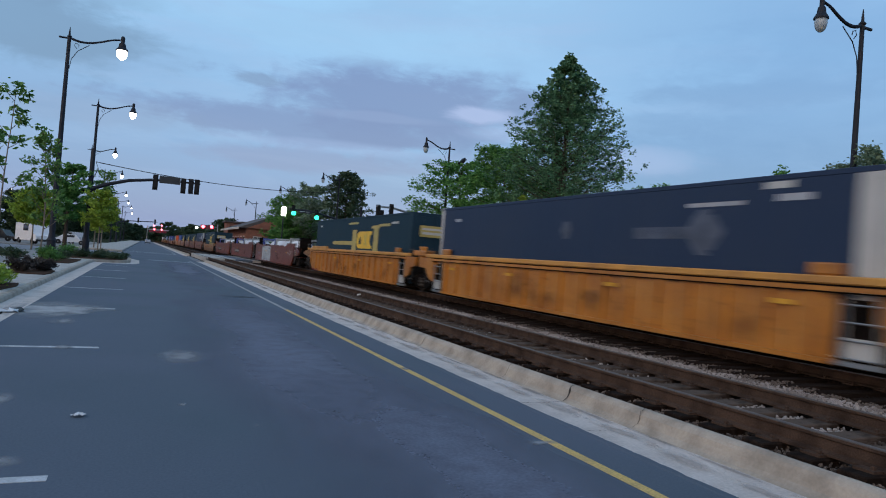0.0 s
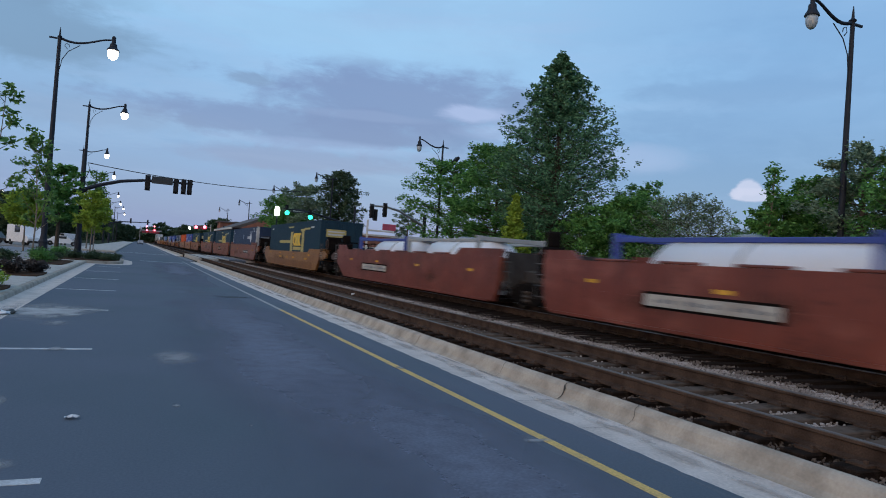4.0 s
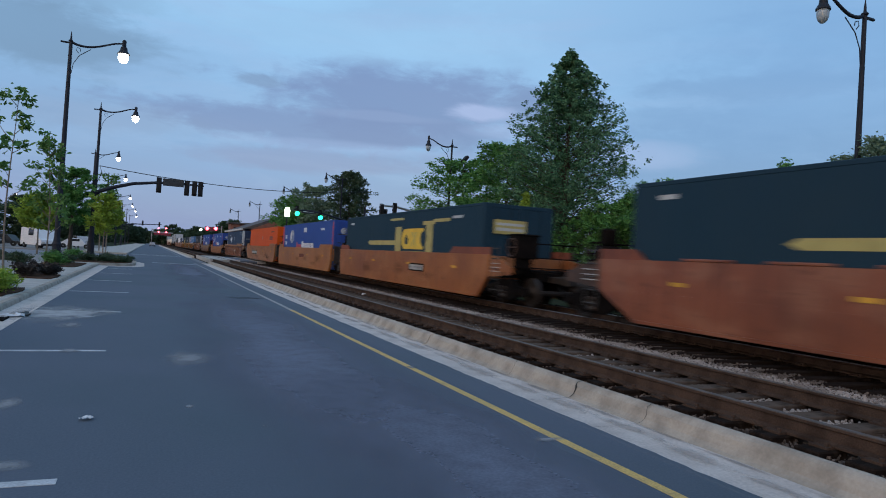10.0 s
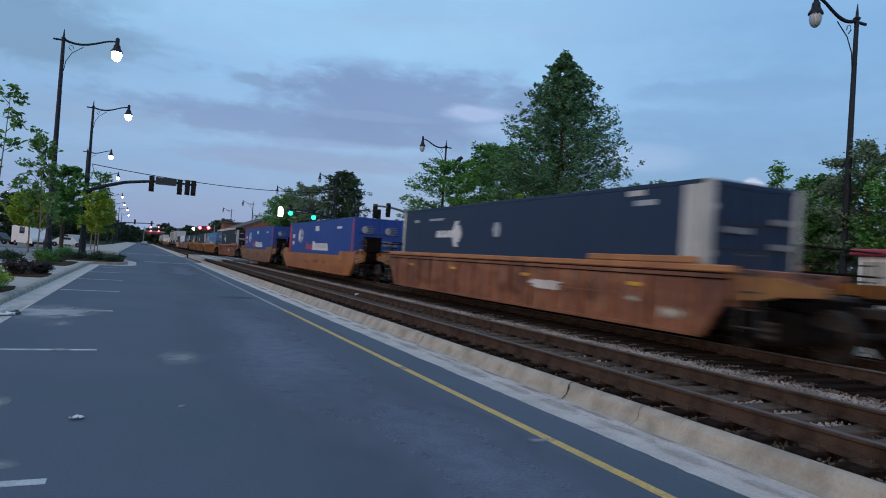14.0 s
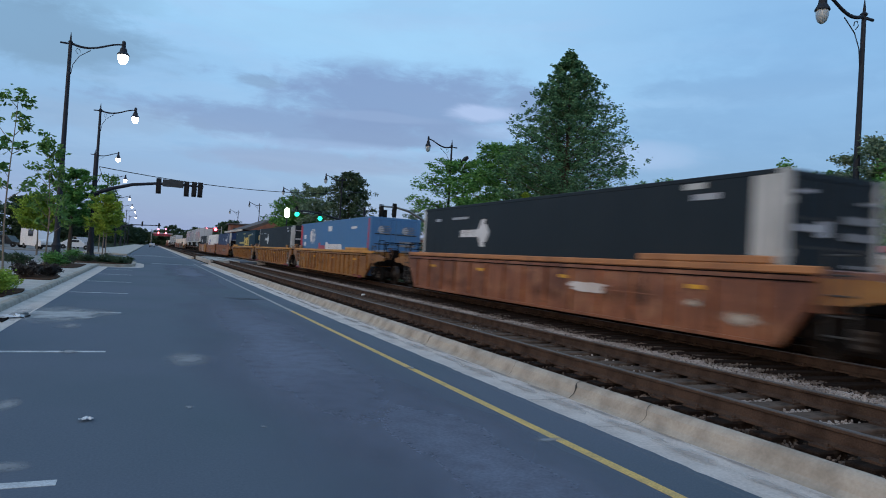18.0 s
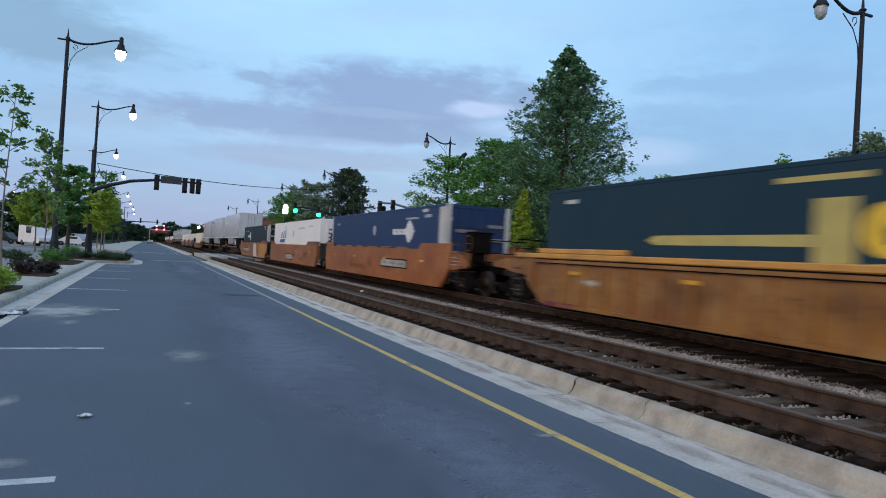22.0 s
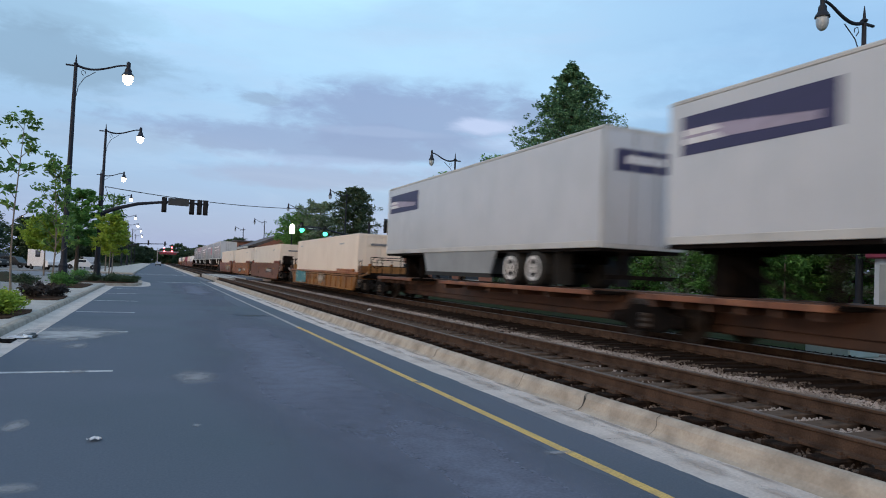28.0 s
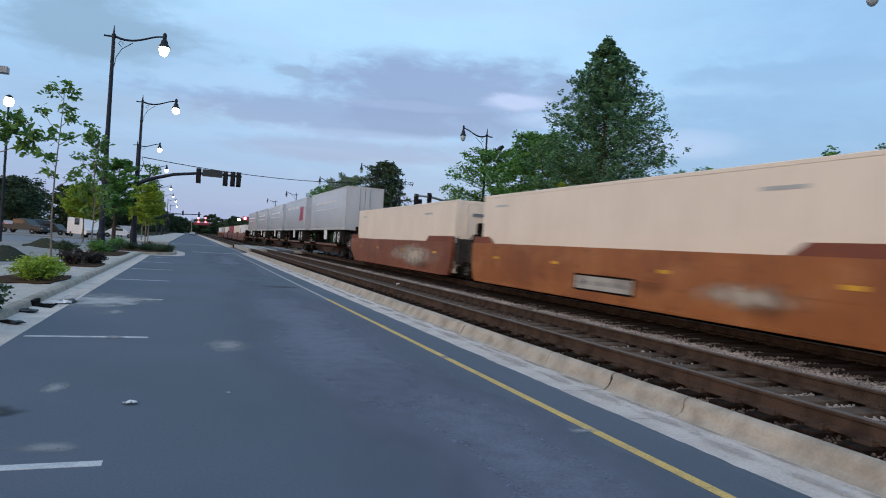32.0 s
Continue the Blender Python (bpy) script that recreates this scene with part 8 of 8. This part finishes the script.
part("roof", boxes((-7.9, 13.9, 0.1, 11.9, 4.6, 4.72)), ROOFING, shop)
sign = thing("post_sign", "white double-post sign frame behind the crossing", "sign", at=pose(29.2, 90.0, -0.06))
part("post", boxes((-0.12, 0.12, -0.12, 0.12, 0, 6.8), bevel=0.02), PALE_TRIM, sign)
part("beam", boxes((-0.12, 4.0, -0.1, 0.1, 5.2, 5.45), bevel=0.02), PALE_TRIM, sign)
part("sign_plate", boxes((2.2, 4.2, -0.08, 0.0, 5.5, 6.4), bevel=0.02), MARK_RED, sign)

cabinet = thing("equipment_cabinet", "pale trackside equipment cabinet with a red roof", "cabinet", at=pose(17.3, 10.75, -0.05))
part("body", boxes((-0.45, 0.55, -0.5, 0.6, 0.1, 2.55), bevel=0.02), WHITE_BOX, cabinet)
part("roof", boxes((-0.6, 0.7, -0.65, 0.75, 2.55, 2.72), bevel=0.03), MARK_RED, cabinet)
part("door", boxes((-0.475, -0.45, -0.35, 0.45, 0.3, 2.4), bevel=0.01), PALE_TRIM, cabinet)
part("plinth", boxes((-0.6, 0.7, -0.65, 0.75, -0.1, 0.1)), CONCRETE, cabinet)


ubox = thing("utility_box", "low pale green utility box on a concrete pad", "utility box", at=pose(15.9, 11.5, -0.06))
part("pad", boxes((-0.75, 0.75, -0.8, 0.8, 0.0, 0.10), bevel=0.015), CONCRETE, ubox)
part("body", boxes((-0.55, 0.55, -0.6, 0.6, 0.10, 0.58), bevel=0.03), UTILITY_GREEN, ubox)
part("lid", boxes((-0.58, 0.58, -0.63, 0.63, 0.58, 0.64), bevel=0.02), UTILITY_GREEN, ubox)


# ---- parked and distant cars ----
def motor_car(label, at, paint, kind="sedan", lights=None):
    c = thing("car", label, "car", at=at)
    L, W, H = {"sedan": (4.6, 1.8, 1.45), "suv": (4.8, 1.9, 1.8), "van": (5.6, 2.0, 2.4), "pickup": (5.6, 1.95, 1.85)}[kind]
    h0 = H * 0.52
    prof = {"sedan": [(0.0, 0.35), (0.02, 0.62), (0.22, 0.70), (0.36, 1.40), (0.66, 1.45), (0.86, 0.85), (0.99, 0.78), (1.0, 0.35)],
            "suv": [(0.0, 0.4), (0.01, 0.95), (0.20, 1.05), (0.34, 1.75), (0.92, 1.80), (0.99, 1.0), (1.0, 0.4)],
            "van": [(0.0, 0.4), (0.01, 1.0), (0.14, 1.25), (0.28, 2.25), (0.34, 2.4), (0.99, 2.4), (1.0, 0.4)],
            "pickup": [(0.0, 0.45), (0.01, 1.0), (0.24, 1.08), (0.36, 1.80), (0.56, 1.85), (0.62, 1.08), (0.99, 1.06), (1.0, 0.45)]}[kind]
    b = part("body", one(prism, [(-L / 2 + L * u, z) for u, z in prof], -W / 2, W / 2), paint, c)
    for e in (-1, 1):
        part("side_window", boxes((e * W / 2 - 0.02, e * W / 2 + 0.006 * e + 0.012, -L * 0.12, L * (0.12 if kind != "suv" else 0.36), h0 + 0.25, H - 0.12)), WINDOW_DARK, b)
    for e in (-1, 1):
        part("bumper", boxes((-W / 2, W / 2, e * L / 2 - 0.08, e * L / 2 + 0.08, 0.35, 0.6), bevel=0.03), MARK_BLACK, b)
    for y in (-L * 0.31, L * 0.31):
        for s in (-1, 1):
            w = part("wheel", one(lathe, [(0.2, -0.1), (0.33, -0.1), (0.33, 0.1), (0.2, 0.1)], (s * (W / 2 - 0.08), y, 0.33), 16, "X"), RUBBER, c)
            part("rim", one(lathe, [(0.02, -0.105), (0.2, -0.09), (0.2, 0.09), (0.02, 0.105)], (s * (W / 2 - 0.08), y, 0.33), 12, "X"), GALVANISED, w)
    for s in (-1, 1):
        part("headlight", boxes((s * W * 0.36 - 0.16, s * W * 0.36 + 0.16, -L / 2 - 0.03, -L / 2 + 0.06, 0.62, 0.80), bevel=0.02), HEADLAMP if lights == "head" else PALE_TRIM, c)
        part("tail_light", boxes((s * W * 0.40 - 0.1, s * W * 0.40 + 0.1, L / 2 - 0.04, L / 2 + 0.02, 0.75, 0.98), bevel=0.02), TAILLAMP if lights == "tail" else MARK_RED, c)
    return c


motor_car("white cargo van parked in the car park", pose(-11.9, 92.0, 0.06, 0, 0, 30), PAINT_WHITE_CAR, "van")
motor_car("dark pickup truck parked in the car park", pose(-19.5, 97.0, 0.06, 0, 0, 70), PAINT_DARK_CAR, "pickup")
motor_car("white sedan parked in the car park", pose(-9.6, 108.0, 0.06, 0, 0, 92), PAINT_WHITE_CAR)
motor_car("dark pickup with lit headlamps in the car park", pose(-21.0, 116.0, 0.06, 0, 0, 20), PAINT_DARK_CAR, "pickup", "head")
motor_car("dark sedan parked in the car park", pose(-16.5, 99.0, 0.06, 0, 0, 70), PAINT_DARK_CAR)
motor_car("silver sedan with lit tail lamps in the car park", pose(-27.0, 125.0, 0.06, 0, 0, 200), PAINT_SILVER_CAR, "sedan", "tail")
motor_car("silver car far along the road", pose(1.0, 262.0, 0.0), PAINT_SILVER_CAR, "sedan")
motor_car("silver car with lit headlamps by the pavement", pose(-9.5, 118.0, 0.06, 0, 0, 15), PAINT_SILVER_CAR, "suv", "head")
for i, (x, y, p) in enumerate(((30.0, 30.4, PAINT_WHITE_CAR), (31.5, 27.0, PAINT_DARK_CAR), (33.0, 23.5, PAINT_SILVER_CAR), (31.0, 20.5, PAINT_WHITE_CAR))):
    motor_car("car parked beyond the trees behind the tracks", pose(x, y, -0.06, 0, 0, 80), p)

# ---- litter ----
paper = thing("crumpled_paper", "crumpled white paper scrap on the asphalt", "litter", at=pose(-0.42, 6.85, 0.004, 0, 0, 25))
bm = bmesh.new()
bmesh.ops.create_grid(bm, x_segments=7, y_segments=5, size=0.5)
for v in bm.verts:
    v.co = Vector((v.co.x * 0.11 * (1 + 0.5 * noise.noise(v.co * 4)), v.co.y * 0.09 * (1 + 0.6 * noise.noise(v.co * 3 + Vector((5, 0, 0)))), 0.008 + 0.05 * abs(noise.noise(v.co * 5))))
part("sheet", bm, MARK_WHITE, paper)
for i, (x, y, m) in enumerate(((-2.45, 15.46, MARK_WHITE), (-2.61, 13.8, MARK_BLACK), (-2.28, 15.6, MARK_WHITE), (-2.2, 15.75, MARK_BLACK), (-2.52, 12.27, MARK_BLACK))):
    bag = thing("litter_scrap", "scrap of litter by the storm drain", "litter", at=pose(x, y, 0.03, 0, 0, 40 * i))
    bm = bmesh.new()
    bmesh.ops.create_icosphere(bm, subdivisions=2, radius=1.0)
    for v in bm.verts:
        v.co = Vector((v.co.x * 0.17, v.co.y * 0.12, v.co.z * 0.05)) * (0.8 + 1.2 * noise.noise(v.co * 2.5 + Vector((i * 3, 0, 0))))
    part("scrap", bm, m, bag)
can = thing("bottle", "small white bottle lying by the rail", "litter", at=pose(6.9, 22.5, 0.27, 0, 90, 20))
part("body", one(lathe, [(0.03, 0), (0.045, 0.01), (0.045, 0.16), (0.015, 0.22), (0.015, 0.25)], (0, 0, 0), 10), MARK_WHITE, can)

# ---- ties and ballast stones ----
tie_mesh = finish("tie", boxes((-1.07, 1.20, -0.125, 0.125, -0.16, 0.0), bevel=0.012), TIE)
tie_long = finish("tie_long", boxes((-2.2, 1.3, -0.115, 0.115, -0.16, 0.0), bevel=0.014), TIE)
plate_mesh = finish("tie_plate", boxes((-0.17, 0.17, -0.09, 0.09, 0.0, 0.022), (-0.13, -0.10, -0.06, -0.03, 0.02, 0.05), (0.10, 0.13, 0.03, 0.06, 0.02, 0.05)), RAIL_RUST)
tie_rows = {"track_near": [], "track_train": []}
random.seed(7)
for name, cx, me in (("track_near", NEAR_TRACK, tie_mesh), ("track_train", TRAIN_TRACK, tie_long)):
    y, n = -3.0, 0
    while y < 63.0:
        y += 0.50 + random.uniform(-0.03, 0.03)
        t = part("tie", me, None, tracks[name])
        t.matrix_basis = pose(cx + random.uniform(-0.02, 0.02), y, RAIL_Z - 0.178 + random.uniform(-0.010, 0.004), 0, 0, random.uniform(-1.2, 1.2))
        tie_rows[name].append(y)
        if y < 30:
            for s in (-0.7525, 0.7525):
                p = part("tie_plate", plate_mesh, None, t)
                p.matrix_basis = pose(s, 0, 0)
    far = boxes(*[(cx - 1.25 if cx > 8 else cx - 1.0, cx + 1.25, 87 + 0.55 * j, 87.23 + 0.55 * j, 0.1, RAIL_Z - 0.19) for j in range(220)])
    ob = part("far_ties", far, TIE, tracks[name])
    ob["kind"] = "stuff"


def stones(name, mat, x0, x1, y0, y1, count, size, z, seed, label, patchy=0.0, rows=None, band=0.12):
    """Loose crushed stone, thick enough to hide the bed between the ties."""
    rng = np.random.default_rng(seed)
    base = np.array([(1, 0, -0.3), (-0.4, 0.9, -0.3), (-0.5, -0.8, -0.35), (0.3, 0.35, 0.75), (0.2, -0.6, 0.6), (-0.75, 0.1, 0.6)], float)
    tri = np.array([(0, 1, 3), (1, 5, 3), (1, 2, 5), (2, 4, 5), (2, 0, 4), (0, 3, 4), (3, 5, 4), (0, 2, 1)])
    u = rng.random(count) ** 1.7
    p = np.stack([rng.uniform(x0, x1, count), y0 + (y1 - y0) * u, z + rng.uniform(-0.015, 0.02, count)], 1)
    if rows:
        mids = np.array([(a + b) / 2 for a, b in zip(rows, rows[1:]) if b < y1])
        pick = (np.clip(u, 0, 0.999) * len(mids)).astype(int)
        p[:, 1] = mids[pick] + rng.normal(0, 0.5, count).clip(-1, 1) * band
    if patchy:
        keep = np.array([noise.noise((a * 1.4, b * 1.1, seed * 3.7)) * 0.5 + 0.5 > patchy for a, b, _ in p])
        p = p[keep]
        count = len(p)
    s = size * rng.uniform(0.5, 1.3, (count, 1, 1))
    a = rng.uniform(0, 6.283, count)
    c, d = np.cos(a)[:, None], np.sin(a)[:, None]
    b = base[None] * s * rng.uniform(0.7, 1.3, (count, 1, 3))
    v = np.stack([b[:, :, 0] * c - b[:, :, 1] * d, b[:, :, 0] * d + b[:, :, 1] * c, b[:, :, 2]], 2) + p[:, None]
    f = (tri[None] + 6 * np.arange(count)[:, None, None]).reshape(-1, 3)
    me = bpy.data.meshes.new(name)
    me.from_pydata(v.reshape(-1, 3).tolist(), [], f.tolist())
    me.materials.append(mat)
    tagged(new(name, me), label, "ballast", kind="stuff")


near_rows = [y for y in tie_rows["track_near"] if y > 1.0]
train_rows = [y for y in tie_rows["track_train"] if y > 1.0]
stones("ballast_stones", STONE_SHADED, 5.22, 8.0, 1, 60, 9000, 0.026, 0.15, 1, "dark crushed stone round the ties, shade in its colour")
stones("ballast_stones", STONE_DIRTY, 5.21, 5.60, 1, 60, 4500, 0.017, 0.180, 5, "dirty crushed stone between the tie ends", 0.25, near_rows, 0.13)
stones("ballast_stones", STONE_DIRTY, 5.60, 6.98, 1, 60, 15000, 0.020, 0.176, 6, "dirty crushed stone between the ties", 0.18, near_rows, 0.135)
stones("ballast_stones", STONE, 5.70, 6.92, 1, 60, 9000, 0.019, 0.198, 2, "grey crushed stone between the rails", 0.50, near_rows, 0.11)
stones("ballast_stones", STONE, 7.12, 7.56, 1, 60, 9000, 0.018, 0.226, 9, "pale crushed stone at the tie ends", 0.25, near_rows, 0.10)
stones("ballast_stones", STONE, 7.50, 8.50, 1, 70, 34000, 0.021, 0.226, 3, "pale crushed stone between the tracks", 0.30)
stones("ballast_stones", STONE_DIRTY, 7.50, 8.8, 1, 70, 14000, 0.018, 0.222, 7, "dirty crushed stone between the tracks", 0.3)
stones("ballast_stones", STONE_DIRTY, 8.5, 9.2, 1, 60, 7000, 0.018, 0.215, 8, "dirty crushed stone at the running track's tie ends", 0.4, train_rows, 0.12)
# near-black stones paint the shade below the cars
stones("ballast_stones", STONE_SHADED, 8.9, 14.5, 1, 60, 9000, 0.032, 0.17, 4, "dark crushed stone under the train, shade in its colour")


# ---- what moves ----
def travelled(t):
    """Metres that the train has come on since the start."""
    return 17.216 * t + 0.0105 * t * t


def motions():
    for ob, place, x, z in moving:
        walk(ob, [(t, pose(x, place - travelled(t), z)) for t in (0, 4, 8, 12, 16, 20, 24, 28, 32)])


motions()
